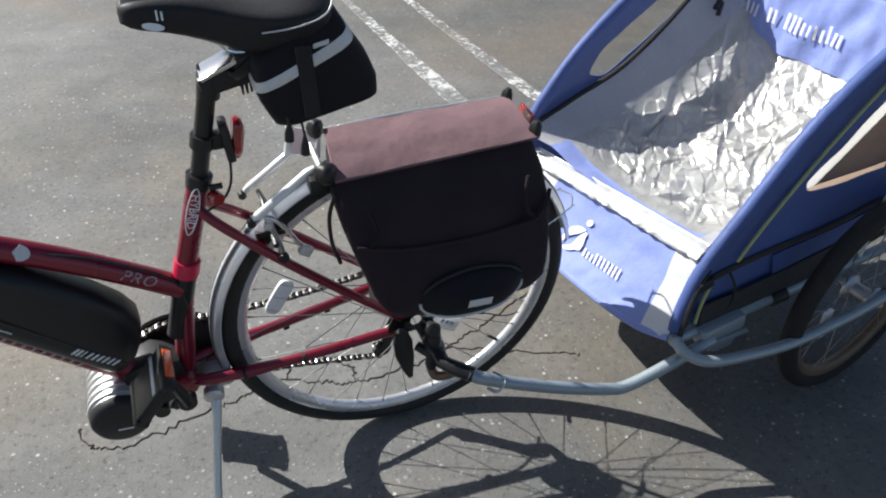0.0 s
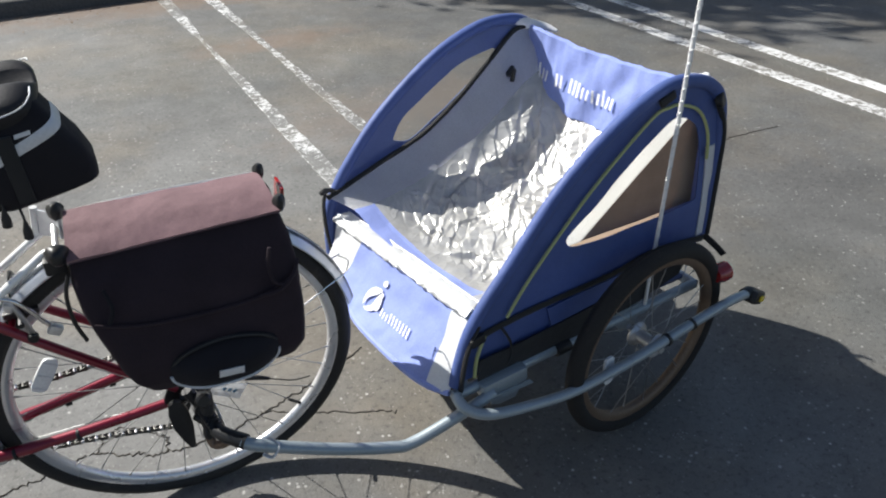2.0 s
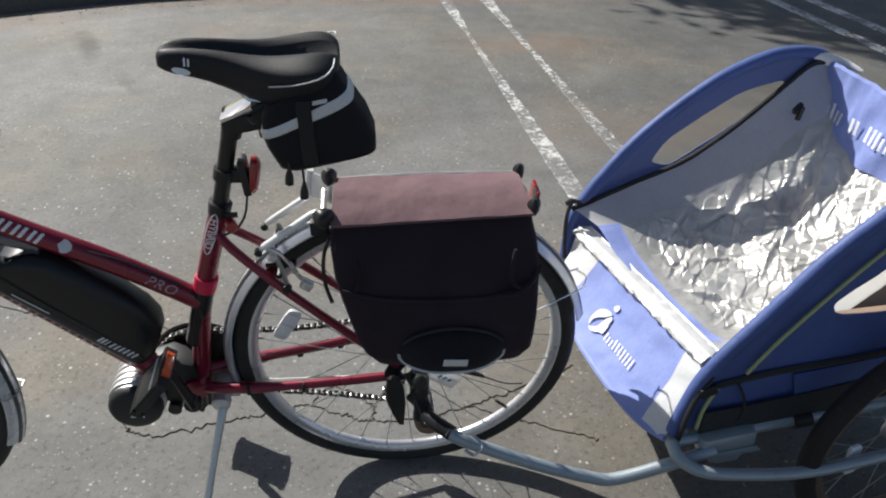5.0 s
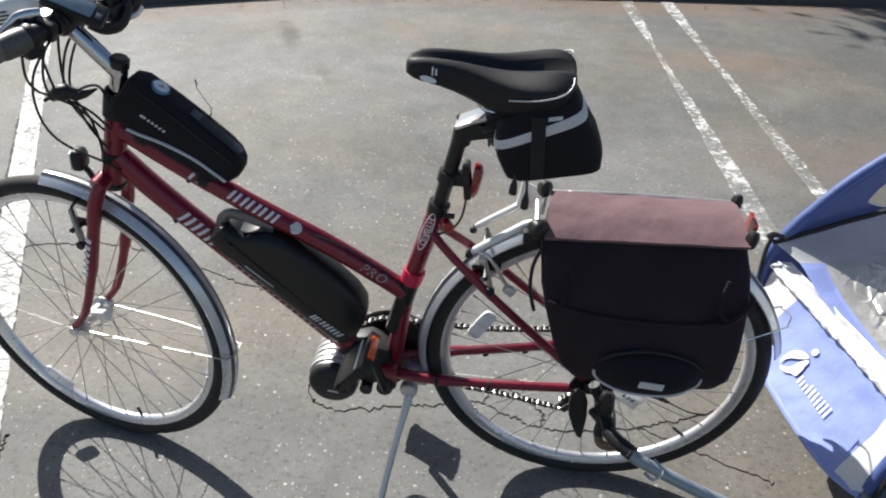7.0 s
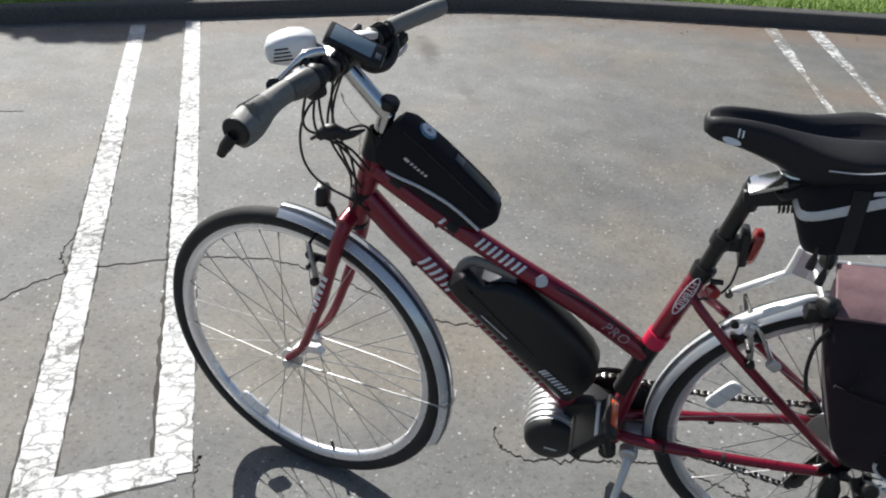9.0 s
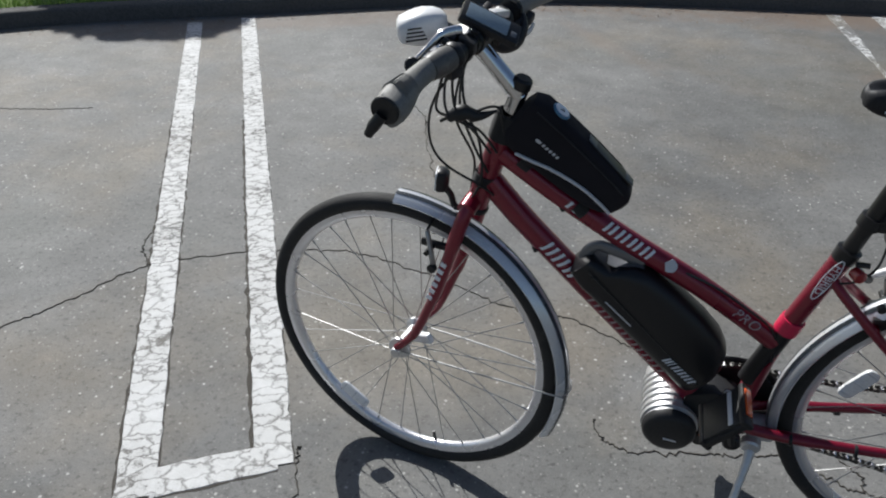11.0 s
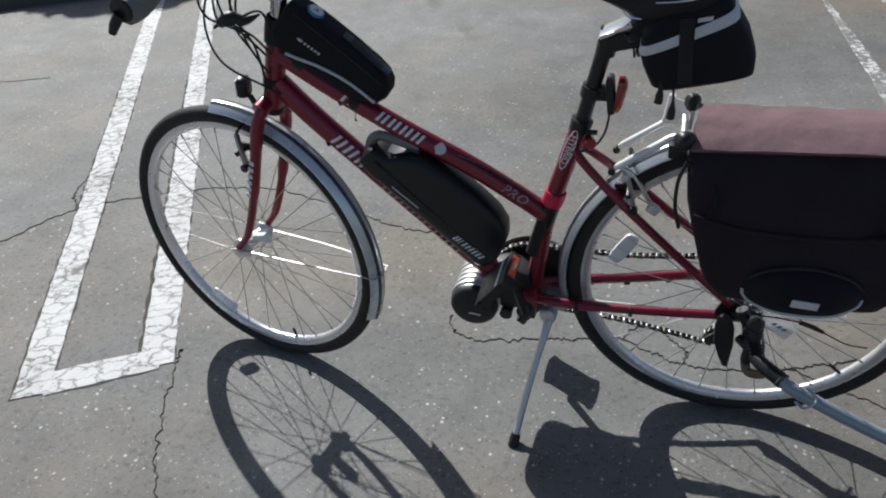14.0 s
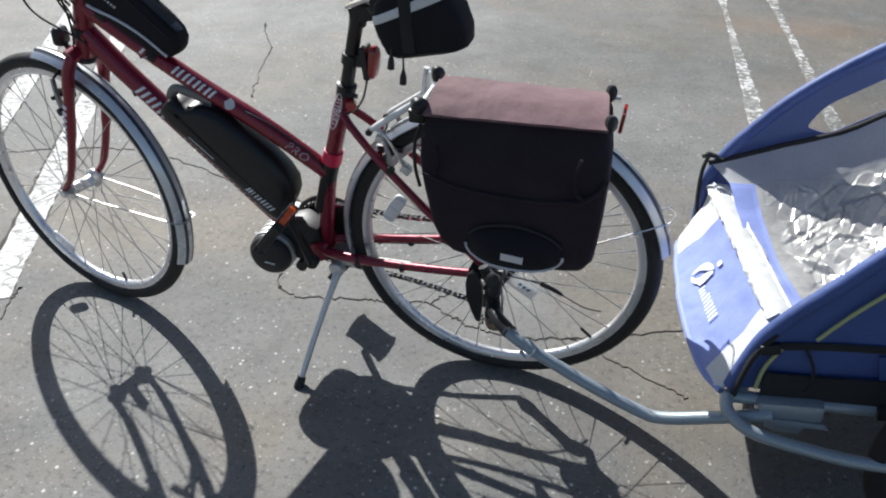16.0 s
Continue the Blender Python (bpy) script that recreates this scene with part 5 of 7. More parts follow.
lettering("PRO", 0.028, m, M["dull_decal"], bike, "frame_lettering", "", 0.25, bend=bend, space=1.1)
m, bend = on_tube((-0.341, 0, 0.700), (-0.369, 0, 0.614), 0.0178, 5)
lettering("HYBRID", 0.0185, m, M["logo"], bike, "frame_lettering", "", 0.0, bend=bend)
tube_part("badge_ring", [m @ V3(0.044 * math.cos(t), 0.0088 * math.sin(t), 0.0004 - 8 * (0.0088 * math.sin(t)) ** 2) for t in (k * math.pi / 12 for k in range(25))], 0.0010, "logo", 1, 5)

# little studs under the tubes
for at in ((-0.842, -0.012, 0.635), (-0.80, -0.01, 0.728), (-0.705, -0.008, 0.650), (-0.365, 0.012, 0.585), (-0.345, -0.010, 0.645)):
    bm = bmesh.new()
    disc(bm, 0.0055, 0.012, along_z(V3(*at), (0.5, -0.3, -0.8)), 10)
    part("cable_stop", bm, M["black"], bike)

# battery in the frame
BX = (V3(-0.520, 0, 0.335) - V3(-0.800, 0, 0.617)).normalized()
BZ = V3(-BX.z, 0, BX.x) if (-BX.z * 0 + BX.x) > 0 else V3(BX.z, 0, -BX.x)
BMAT = axis_m(V3(-0.620, -0.006, 0.518), BX, BZ)


def battery():
    bm = bmesh.new()
    rings = []
    # station along the tube: x, low, high, half width
    for x, lo, hi, hw in ((-0.178, -0.034, -0.008, 0.018), (-0.172, -0.050, 0.002, 0.031), (-0.150, -0.054, 0.010, 0.035), (-0.132, -0.056, 0.018, 0.036), (-0.112, -0.056, 0.050, 0.037), (-0.08, -0.056, 0.064, 0.038), (-0.02, -0.056, 0.074, 0.039), (0.05, -0.056, 0.079, 0.040), (0.10, -0.056, 0.077, 0.040), (0.134, -0.056, 0.066, 0.040), (0.156, -0.055, 0.044, 0.039), (0.166, -0.052, 0.022, 0.036), (0.174, -0.044, 0.004, 0.028), (0.178, -0.030, -0.010, 0.016)):
        ring = []
        for k in range(20):
            a = 2 * math.pi * k / 20
            c, s = math.cos(a), math.sin(a)
            ring.append(BMAT @ V3(x, (lo + hi) / 2 + (hi - lo) / 2 * math.copysign(abs(s) ** 0.55, s), hw * math.copysign(abs(c) ** 0.55, c)))
        rings.append(ring)
    loft(bm, rings)
    return part("battery", bm, M["shell"], bike, "long black frame battery with white lettering")


bat = battery()
bm = bmesh.new()
tube(bm, [BMAT @ q for q in spline([V3(-0.172, -0.018, 0.004), V3(-0.181, 0.000, 0.004), V3(-0.180, 0.018, 0.004), V3(-0.166, 0.030, 0.004), V3(-0.136, 0.046, 0.004), V3(-0.104, 0.060, 0.004)], 6)], 0.0068, 12, flat=1.7, up=(0, 1, 0))
part("battery_handle", bm, M["recess"], bat, "glossy dark carry handle")
bm = bmesh.new()
loft(bm, [[BMAT @ V3(x, y, z) for z in (-0.018, -0.009, 0.0, 0.009, 0.018)] for x, y in ((-0.146, 0.0150), (-0.133, 0.0215), (-0.122, 0.038), (-0.112, 0.0530), (-0.100, 0.0590))], caps=False, loop=False)
part("battery_recess", bm, M["recess"], bat, "glossy dark recess behind the handle")
bm = bmesh.new()
rod(bm, BMAT @ V3(-0.140, -0.016, 0.033), BMAT @ V3(-0.140, -0.016, 0.038), 0.007, 14)
part("battery_lock", bm, M["satin"], bat)
tube_part("battery_seam", [BMAT @ V3(x, -0.012, 0.0395) for x in (-0.16, -0.05, 0.05, 0.16)], 0.0012, "satin", 4, 5, parent=bat)

# cable with its clips under the right chain stay
tube_part("cable", [(-0.40, 0.030, 0.285), (-0.30, 0.048, 0.286), (-0.20, 0.056, 0.298), (-0.10, 0.064, 0.312), (-0.03, 0.085, 0.300), (0.02, 0.088, 0.27)], 0.0028, "black", 6, 7)
for x, y, z in ((-0.31, 0.047, 0.288), (-0.235, 0.052, 0.294), (-0.15, 0.060, 0.306)):
    bm = bmesh.new()
    disc(bm, 0.0075, 0.012, along_z(V3(x, y, z), (1, 0.1, 0.12)), 12)
    part("cable_clip", bm, M["black"], bike)
for x, y, z in ((-0.33, -0.045, 0.292), (-0.22, -0.054, 0.303)):
    bm = bmesh.new()
    disc(bm, 0.0125, 0.006, along_z(V3(x, y, z + 0.004), (1, -0.1, 0.12)), 14)
    part("cable_clip", bm, M["black"], bike)

# battery's mark as plain shapes, in white
def word_bars(layout, m, h, parent, mat="logo", name="print_mark", skew=0.25):
    """Unlettered printing: one upright bar for each sign, of the widths given; negative widths are gaps."""
    bm = bmesh.new()
    x = 0.0
    for w in layout:
        if w > 0:
            outline_prism(bm, [(x, -h / 2), (x + w, -h / 2), (x + w + skew * h, h / 2), (x + skew * h, h / 2)], 0.0008, m)
        x += abs(w)
    return part(name, bm, M[mat], parent, smooth=False)


BT = BMAT @ Matrix.Translation((0.072, -0.022, 0.0404)) @ pose(0, 0, 0, 0, 0, 4)
word_bars([0.004, -0.003, 0.004, -0.004, 0.002, -0.007] + [0.004, -0.005, 0.004, -0.005] * 3, BT, 0.015, bat, skew=0.35)
BT = BMAT @ Matrix.Translation((-0.092, -0.030, 0.0385)) @ pose(0, 0, 0, 0, 0, 2)
word_bars([0.070], BT, 0.0025, bat, "tape", skew=0)

# ---- drive: motor, cranks, pedals, chain ----
bm = bmesh.new()
MC = V3(-0.551, 0, 0.275)
turn_y = along_z(MC, (0, 1, 0))
lathe(bm, [(0.046, -0.052), (0.0505, -0.048), (0.0505, 0.095), (0.046, 0.105), (0.001, 0.105)], turn_y, 40)
motor = part("motor_housing", bm, M["alloy"], bike, "round ribbed silver mid-drive motor with a black cover")
for k in range(7):
    bm = bmesh.new()
    lathe(bm, [(0.0500, -0.0042), (0.0550, -0.0036), (0.0550, 0.0036), (0.0500, 0.0042)], turn_y @ Matrix.Translation((0, 0, -0.038 + 0.017 * k)), 40)
    part("cooling_rib", bm, M["alloy"], motor)
bm = bmesh.new()
lathe(bm, [(0.0001, -0.071), (0.038, -0.071), (0.0465, -0.067), (0.0515, -0.060), (0.0525, -0.050), (0.048, -0.046)], turn_y, 40)
part("motor_cover", bm, M["black"], motor, "domed black motor cover")
word_bars([0.026], axis_m(V3(-0.560, -0.0716, 0.263), (1, 0, -0.1), (0, 0, 1)), 0.004, motor, "tape", skew=0)
bm = bmesh.new()
outline_prism(bm, [(-0.06, 0.015), (-0.05, 0.05), (0.0, 0.07), (0.045, 0.055), (0.055, 0.0), (0.04, -0.035), (0.0, -0.05), (-0.045, -0.035)], 0.060, axis_m(V3(-0.480, 0.004, 0.294), (1, 0, 0), (0, 0, 1)), 0.008)
part("gearbox", bm, M["black"], motor)
bm = bmesh.new()
rod(bm, V3(-0.487, -0.035, 0.236), V3(-0.487, 0.02, 0.236), 0.014, 14)
part("motor_bolt", bm, M["satin"], motor)

BB = V3(-0.437, 0, 0.289)


def crank(s, pedal_at):
    bm = bmesh.new()
    a = BB + V3(0, s * 0.068, 0)
    p = V3(pedal_at.x, s * 0.082, pedal_at.z)
    tube(bm, [a, a.lerp(p, 0.5), p], [0.0155, 0.0115, 0.0125], 12, flat=0.62, up=(0, 1, 0))
    disc(bm, 0.017, 0.022, along_z(a, (0, 1, 0)), 18)
    part("crank_arm", bm, M["satin"], bike)


def pedal(at, s):
    """A flat platform pedal with an orange reflector on its edge."""
    t = V3(0.63, 0, 0.775)
    m = axis_m(at - t * 0.008, t, (0, 1, 0))
    bm = bmesh.new()
    box(bm, (0.092, 0.094, 0.012), m, 0.004)
    p = part("pedal", bm, M["black"], bike, "black platform pedal with orange reflectors")
    for x in (-0.043, 0.043):
        bm = bmesh.new()
        box(bm, (0.012, 0.094, 0.024), m @ Matrix.Translation((x, 0, 0)), 0.004)
        part("pedal_side", bm, M["black"], p)
        bm = bmesh.new()
        box(bm, (0.004, 0.060, 0.015), m @ Matrix.Translation((x * 1.16, 0.004, 0)), 0.0015)
        part("pedal_reflector", bm, M["reflect_orange"], p, "orange reflector")
    bm = bmesh.new()
    box(bm, (0.080, 0.086, 0.0225), m, 0.004)
    part("pedal_tread", bm, M["black"], p)
    bm = bmesh.new()
    box(bm, (0.010, 0.078, 0.0245), m @ Matrix.Translation((0.020, 0, 0)), 0.002)
    part("pedal_stripe", bm, M["tape"], p, "grey grip stripe")
    bm = bmesh.new()
    rod(bm, at, V3(at.x, s * 0.078, at.z), 0.007, 10)
    part("pedal_axle", bm, M["alloy"], p)
    word_bars([0.003, -0.0025] * 5, m @ Matrix.Translation((-0.020, -0.0438, 0)) @ pose(0, 0, 0, 90, 0, 0), 0.008, p, "tape", skew=0.4)


PL, PR = V3(-0.470, -0.132, 0.424), V3(-0.448, 0.140, 0.132)
crank(-1, PL)
crank(1, PR)
pedal(PL, -1)
pedal(PR, 1)
# chain ring and sprockets on the right side
CH_Y = 0.047
bm = bmesh.new()
n = 44
pts = []
for k in range(n * 2):
    a = math.pi * k / n
    r = 0.086 if k % 2 else 0.0895
    pts.append((r * math.cos(a), r * math.sin(a)))
outline_prism(bm, pts, 0.004, along_z(BB + V3(0, CH_Y, 0), (0, 1, 0)))
ring = part("chain_ring", bm, M["satin"], bike)
bm = bmesh.new()
lathe(bm, [(0.028, -0.006), (0.096, -0.004), (0.100, 0.0), (0.096, 0.004), (0.028, 0.006)], along_z(BB + V3(0, CH_Y + 0.012, 0), (0, 1, 0)), 40)
part("chain_guard", bm, M["black"], ring)
for k, r in enumerate((0.058, 0.052, 0.046, 0.041, 0.036, 0.031, 0.027)):
    bm = bmesh.new()
    disc(bm, r, 0.0026, along_z(REAR + V3(0, 0.028 + 0.005 * k, 0), (0, 1, 0)), 30, 0.0006)
    part("sprocket", bm, M["spoke"], bike)
# rear derailleur
D1, D2 = REAR + V3(0.012, CH_Y, -0.085), REAR + V3(-0.030, CH_Y, -0.185)
bm = bmesh.new()
tube(bm, [REAR + V3(0.005, CH_Y + 0.028, -0.02), REAR + V3(0.02, CH_Y + 0.03, -0.055), D1 + V3(0, 0.012, 0)], 0.011, 10)
der = part("derailleur", bm, M["satin"], bike)
for p in (D1, D2):
    bm = bmesh.new()
    disc(bm, 0.021, 0.007, along_z(p, (0, 1, 0)), 22)
    part("jockey_wheel", bm, M["black"], der)
for dy in (-0.009, 0.009):
    bm = bmesh.new()
    tube(bm, [D1 + V3(0, dy, 0), D2 + V3(0, dy, 0)], 0.010, 10, flat=0.18, up=(0.2, 0, 1))
    part("cage_plate", bm, M["satin"], der)


def chain():
    """The chain's two runs, link by link."""
    top = [BB + V3(0, CH_Y, 0.088), BB + V3(0.20, CH_Y, 0.083), REAR + V3(0, CH_Y, 0.048)]
    low = [BB + V3(0, CH_Y, -0.088), BB + V3(0.2, CH_Y, -0.105), D2 + V3(-0.005, 0, -0.020)]
    back = [REAR + V3(0.048, CH_Y, 0.0), REAR + V3(0.03, CH_Y, -0.05), D1 + V3(0.018, 0, 0), D2 + V3(-0.018, 0, 0.01)]
    fr = [BB + V3(0.088 * math.cos(a), CH_Y, 0.088 * math.sin(a)) for a in (math.pi * (0.5 + k / 12) for k in range(13))]
    bm = bmesh.new()
    for line in (spline(top, 10), spline(low, 10), spline(back, 8), fr):
        length = sum((b - a).length for a, b in zip(line, line[1:]))
        count = int(length / 0.0127)
        acc, i, k = 0.0, 0, 0
        for j in range(count):
            want = (j + 0.5) * length / count
            while acc + (line[i + 1] - line[i]).length < want:
                acc += (line[i + 1] - line[i]).length
                i += 1
            d = (line[i + 1] - line[i]).normalized()
            c = line[i] + d * (want - acc)
            wide = 0.0045 if j % 2 else 0.0032
            for y in (-wide, wide):
                vs = outline_prism(bm, [(0.0085 * math.cos(t), 0.0050 * math.sin(t)) for t in (q * math.pi / 4 for q in range(8))], 0.0011, axis_m(c + V3(0, y, 0), d, d.cross(V3(0, 1, 0))))
            rod(bm, c + d * 0.006 - V3(0, 0.0056, 0), c + d * 0.006 + V3(0, 0.0056, 0), 0.0040, 8, mat=1 if j % 2 else 0)
    return tagged(part("chain", bm, [M["chain_dark"], M["chrome"]], bike, "oily roller chain with bright pins"), kind="stuff")


chain()
# kickstand
KP = V3(-0.392, -0.034, 0.252)
KF = V3(-0.441, -0.211, 0.020)
tube_part("kickstand_leg", [KP + V3(0, 0, -0.01), KP.lerp(KF, 0.12) + V3(0.004, 0.0, 0), KP.lerp(KF, 0.5), KF], [0.012, 0.012, 0.010, 0.009, 0.008, 0.0075, 0.0075, 0.0075, 0.0075, 0.007], "alloy", 3, 12, label="bright alloy kickstand leg")
bm = bmesh.new()
disc(bm, 0.019, 0.024, along_z(KP, (0.1, 1, 0.1)), 20, 0.004)
box(bm, (0.05, 0.05, 0.028), Matrix.Translation((-0.378, -0.004, 0.272)), 0.006)
part("kickstand_pivot", bm, M["alloy"], bike)
bm = bmesh.new()
d = (KF - KP).normalized()
tube(bm, [KF - d * 0.022, KF - d * 0.010, KF + d * 0.006], [0.0105, 0.0115, 0.0125], 12)
part("kickstand_foot", bm, M["black"], bike, "black rubber foot")

# ---- rack ----
for s, x, z, dz in ((-1, -0.178, 0.714, -0.068), (1, -0.191, 0.687, -0.056)):
    y = s * 0.050
    bm = bmesh.new()
    tube(bm, [V3(-0.270, y, z + dz), V3(-0.262, y, z + dz + 0.005), V3(x, y, z), V3(x + 0.012, y, z + 0.006)], [0.004, 0.0068, 0.0068, 0.005], 12, flat=1.1, up=(0, 0, 1))
    part("rack_rod", bm, M["white_paint"], bike, "white flat rack rod")
    bm = bmesh.new()
    disc(bm, 0.007, 0.012, along_z(V3(-0.274, y, z + dz - 0.007), (0, 1, 0)), 12)
    part("rack_bolt", bm, M["satin"], bike)
    tube_part("rack_leg", [(-0.01, s * 0.078, 0.372), (0.01, s * 0.075, 0.52), (0.03, s * 0.062, 0.715)], 0.005, "alloy", 4, 8)
    tube_part("rack_rail", [(-0.160, s * 0.056, 0.716), (0.0, s * 0.058, 0.722), (0.200, s * 0.056, 0.722)], 0.005, "alloy", 4, 8)
tube_part("rack_upright", [(-0.192, 0.050, 0.686), (-0.188, 0.050, 0.704), (-0.182, 0.050, 0.744)], 0.0062, "white_paint", 3, 12, label="white rack upright")
tube_part("rack_upright", [(-0.149, 0.006, 0.702), (-0.145, 0.006, 0.750)], 0.0042, "white_paint", 2, 10)
bm = bmesh.new()
loft(bm, [[V3(-0.188, 0.048, 0.690), V3(-0.186, 0.050, 0.690), V3(-0.180, 0.050, 0.740), V3(-0.182, 0.048, 0.740)], [V3(-0.150, 0.006, 0.704), V3(-0.148, 0.008, 0.704), V3(-0.144, 0.008, 0.748), V3(-0.146, 0.006, 0.748)]])
part("rack_plate", bm, M["fender"], bike, "blue-grey plate between the rack uprights", smooth=False)
tube_part("rack_cross_bar", [(-0.158, -0.064, 0.719), (-0.158, 0.056, 0.719)], 0.005, "alloy", 1, 8)
for u in (-0.10, -0.03, 0.04, 0.11, 0.18):
    tube_part("rack_cross_bar", [(u, -0.056, 0.720), (u, 0.056, 0.720)], 0.004, "alloy", 1, 8)
bm = bmesh.new()
box(bm, (0.032, 0.030, 0.028), Matrix.Translation((-0.165, -0.060, 0.700)), 0.005)
part("rack_clip", bm, M["black"], bike)
bm = bmesh.new()
box(bm, (0.008, 0.046, 0.040), pose(0.212, -0.010, 0.715, 0, 6, 0), 0.004)
rr = part("rack_reflector", bm, M["reflect_red"], bike, "red reflector at the rack's end")

# ---- pannier: hangs on the rack's left side ----
pannier = thing("pannier_bag", "plum-black nylon pannier with a mauve lid, hanging on the rack", "bike bag", BIKE)


def pannier_body():
    # height, front, rear, outer, inner
    st = [(0.712, -0.139, 0.188, -0.084, 0.004), (0.704, -0.143, 0.192, -0.092, 0.0), (0.680, -0.148, 0.204, -0.118, -0.030), (0.640, -0.143, 0.207, -0.140, -0.062), (0.600, -0.132, 0.206, -0.158, -0.064), (0.560, -0.120, 0.205, -0.172, -0.066), (0.525, -0.109, 0.203, -0.180, -0.068), (0.498, -0.098, 0.198, -0.180, -0.070), (0.472, -0.078, 0.184, -0.172, -0.076), (0.456, -0.052, 0.160, -0.156, -0.086), (0.449, -0.028, 0.136, -0.136, -0.098)]
    bm = bmesh.new()
    rings = []
    for w, u0, u1, yo, yi in st:
        ring = []
        for k in range(48):
            a = 2 * math.pi * (k + 0.5) / 48
            c, s = math.cos(a), math.sin(a)
            e = 0.30
            x = (u0 + u1) / 2 + (u1 - u0) / 2 * math.copysign(abs(c) ** e, c)
            y = (yo + yi) / 2 + (yo - yi) / 2 * math.copysign(abs(s) ** e, s)
            q = V3(x, y, w)
            if w > 0.70:
                q.z += 0.33 * (y - yo) + 0.030 * (x + 0.14)
            q += V3(0, -0.004, 0) * noise.noise(V3(x * 22, 3.0, w * 26)) + V3(0.003 * noise.noise(V3(y * 30, w * 25, 1)), 0, 0)
            ring.append(q)
        rings.append(ring)
    fine = []
    for a, b in zip(rings, rings[1:]):
        for t in (0, 0.34, 0.67):
            fine.append([p.lerp(q, t) for p, q in zip(a, b)])
    fine.append(rings[-1])
    loft(bm, fine)
    return part("body", bm, M["bag_plain"], pannier)


body = pannier_body()
bm = bmesh.new()
rings = []
for i in range(25):
    s = i / 24
    row = []
    a, b = V3(-0.137, 0.004, 0.754), V3(0.180, 0.010, 0.754)
    c, d = V3(-0.145, -0.094, 0.720), V3(0.194, -0.091, 0.731)
    for k in range(9):
        t = k / 8
        p = a.lerp(b, s).lerp(c.lerp(d, s), t)
        p.z += 0.006 * math.sin(math.pi * t) + 0.0025 * noise.noise(V3(p.x * 18, p.y * 30, 0))
        row.append(p)
    e = c.lerp(d, s)
    row += [e + V3(0, 0.001, -0.003), e + V3(0, 0.003, -0.005), e + V3(0, 0.007, -0.006)]
    for k in range(8, -1, -1):
        t = k / 8
        row.append(a.lerp(b, s).lerp(c.lerp(d, s), t) + V3(0, 0.001, -0.006))
    rings.append(row)
loft(bm, rings)
part("lid", bm, M["lid"], pannier, "faded mauve nylon lid")
# lower pocket with piping and a small label
def pocket_row(i):
    """One level of the pocket, from its arched top to its rounded foot."""
    v = i / 14
    w = 0.560 - 0.092 * v
    half = 0.092 * max(0.45 - 0.1 * v, (1 - abs(2 * v - 1) ** 3.2) ** 0.45 if 0 < v < 1 else 0.0)
    bulge = 0.030 * math.sin(math.pi * min(1.0, 0.10 + v * 0.84)) ** 0.7
    base = -0.166 - 0.015 * min(1, i / 5)
    return [V3(0.054 + half * s, base - bulge * (1 - abs(s) ** 3), w - 0.004 * (1 - s * s)) for s in (k / 6 - 1 for k in range(13))], half, w


bm = bmesh.new()
rings = []
for i in range(15):
    row, half, w = pocket_row(i)
    rings.append(row + [V3(0.054 + half, -0.13, w), V3(0.054 - half, -0.13, w)])
loft(bm, rings)
pk = part("pocket", bm, M["bag"], pannier, "black zipped outer pocket")
tube_part("pocket_piping", [pocket_row(8)[0][0], pocket_row(10)[0][0]] + [p + V3(0, -0.001, 0.0) for p in pocket_row(12)[0]] + [pocket_row(10)[0][-1], pocket_row(8)[0][-1]], 0.0030, "tape", 3, 8, parent=pk)
tube_part("pocket_zip", [(-0.034, -0.180, 0.526), (-0.005, -0.184, 0.552), (0.054, -0.184, 0.564), (0.113, -0.184, 0.552), (0.144, -0.180, 0.526)], 0.003, "black", 5, 7, parent=pk)
bm = bmesh.new()
box(bm, (0.042, 0.0016, 0.017), pose(0.057, -0.2118, 0.510, 8, 4, 0), 0.0005)
part("label_patch", bm, M["paper"], pk, "small white sewn label")
# folded flap line, side bungee pockets, pull loop and corner buckles
tube_part("flap_edge", [(-0.130, -0.150, 0.628), (-0.06, -0.158, 0.612), (0.05, -0.160, 0.606), (0.14, -0.158, 0.612), (0.196, -0.148, 0.634)], 0.003, "bag_plain", 5, 7, parent=pannier)
tube_part("bungee_cord", [(0.158, -0.140, 0.694), (0.152, -0.150, 0.665), (0.156, -0.158, 0.635), (0.175, -0.158, 0.622)], 0.0032, "bag_plain", 6, 7, parent=pannier)
tube_part("bungee_cord", [(0.130, -0.166, 0.618), (0.165, -0.164, 0.620), (0.192, -0.150, 0.636), (0.206, -0.132, 0.652)], 0.0035, "bag_plain", 6, 7, parent=pannier)
tube_part("bungee_cord", [(-0.105, -0.140, 0.686), (-0.098, -0.152, 0.655), (-0.108, -0.154, 0.628)], 0.0035, "bag", 6, 7, parent=pannier)
tube_part("pull_strap", [(-0.148, -0.100, 0.70), (-0.160, -0.10, 0.66), (-0.160, -0.105, 0.61), (-0.150, -0.11, 0.57)], 0.0035, "black", 5, 7, parent=pannier)
for at, r in (((-0.148, 0.012, 0.750), 0.012), ((0.184, 0.010, 0.752), 0.009), ((-0.156, -0.082, 0.728), 0.016), ((0.196, -0.080, 0.738), 0.010)):
    bm = bmesh.new()
    rings = []
    for z, q in ((-0.014, 0.7), (-0.008, 1.0), (0.004, 1.05), (0.012, 0.8), (0.016, 0.4)):
        rings.append([V3(*at) + V3(r * q * math.cos(t) * (1 + 0.25 * math.sin(3 * t)), r * q * math.sin(t), z) for t in (k * math.pi / 7 for k in range(14))])
    loft(bm, rings)
    part("buckle", bm, M["black"], pannier)

# ---- saddle bag ----
sbag = thing("saddle_bag", "black nylon saddle bag with a grey reflective band", "bike bag", BIKE)


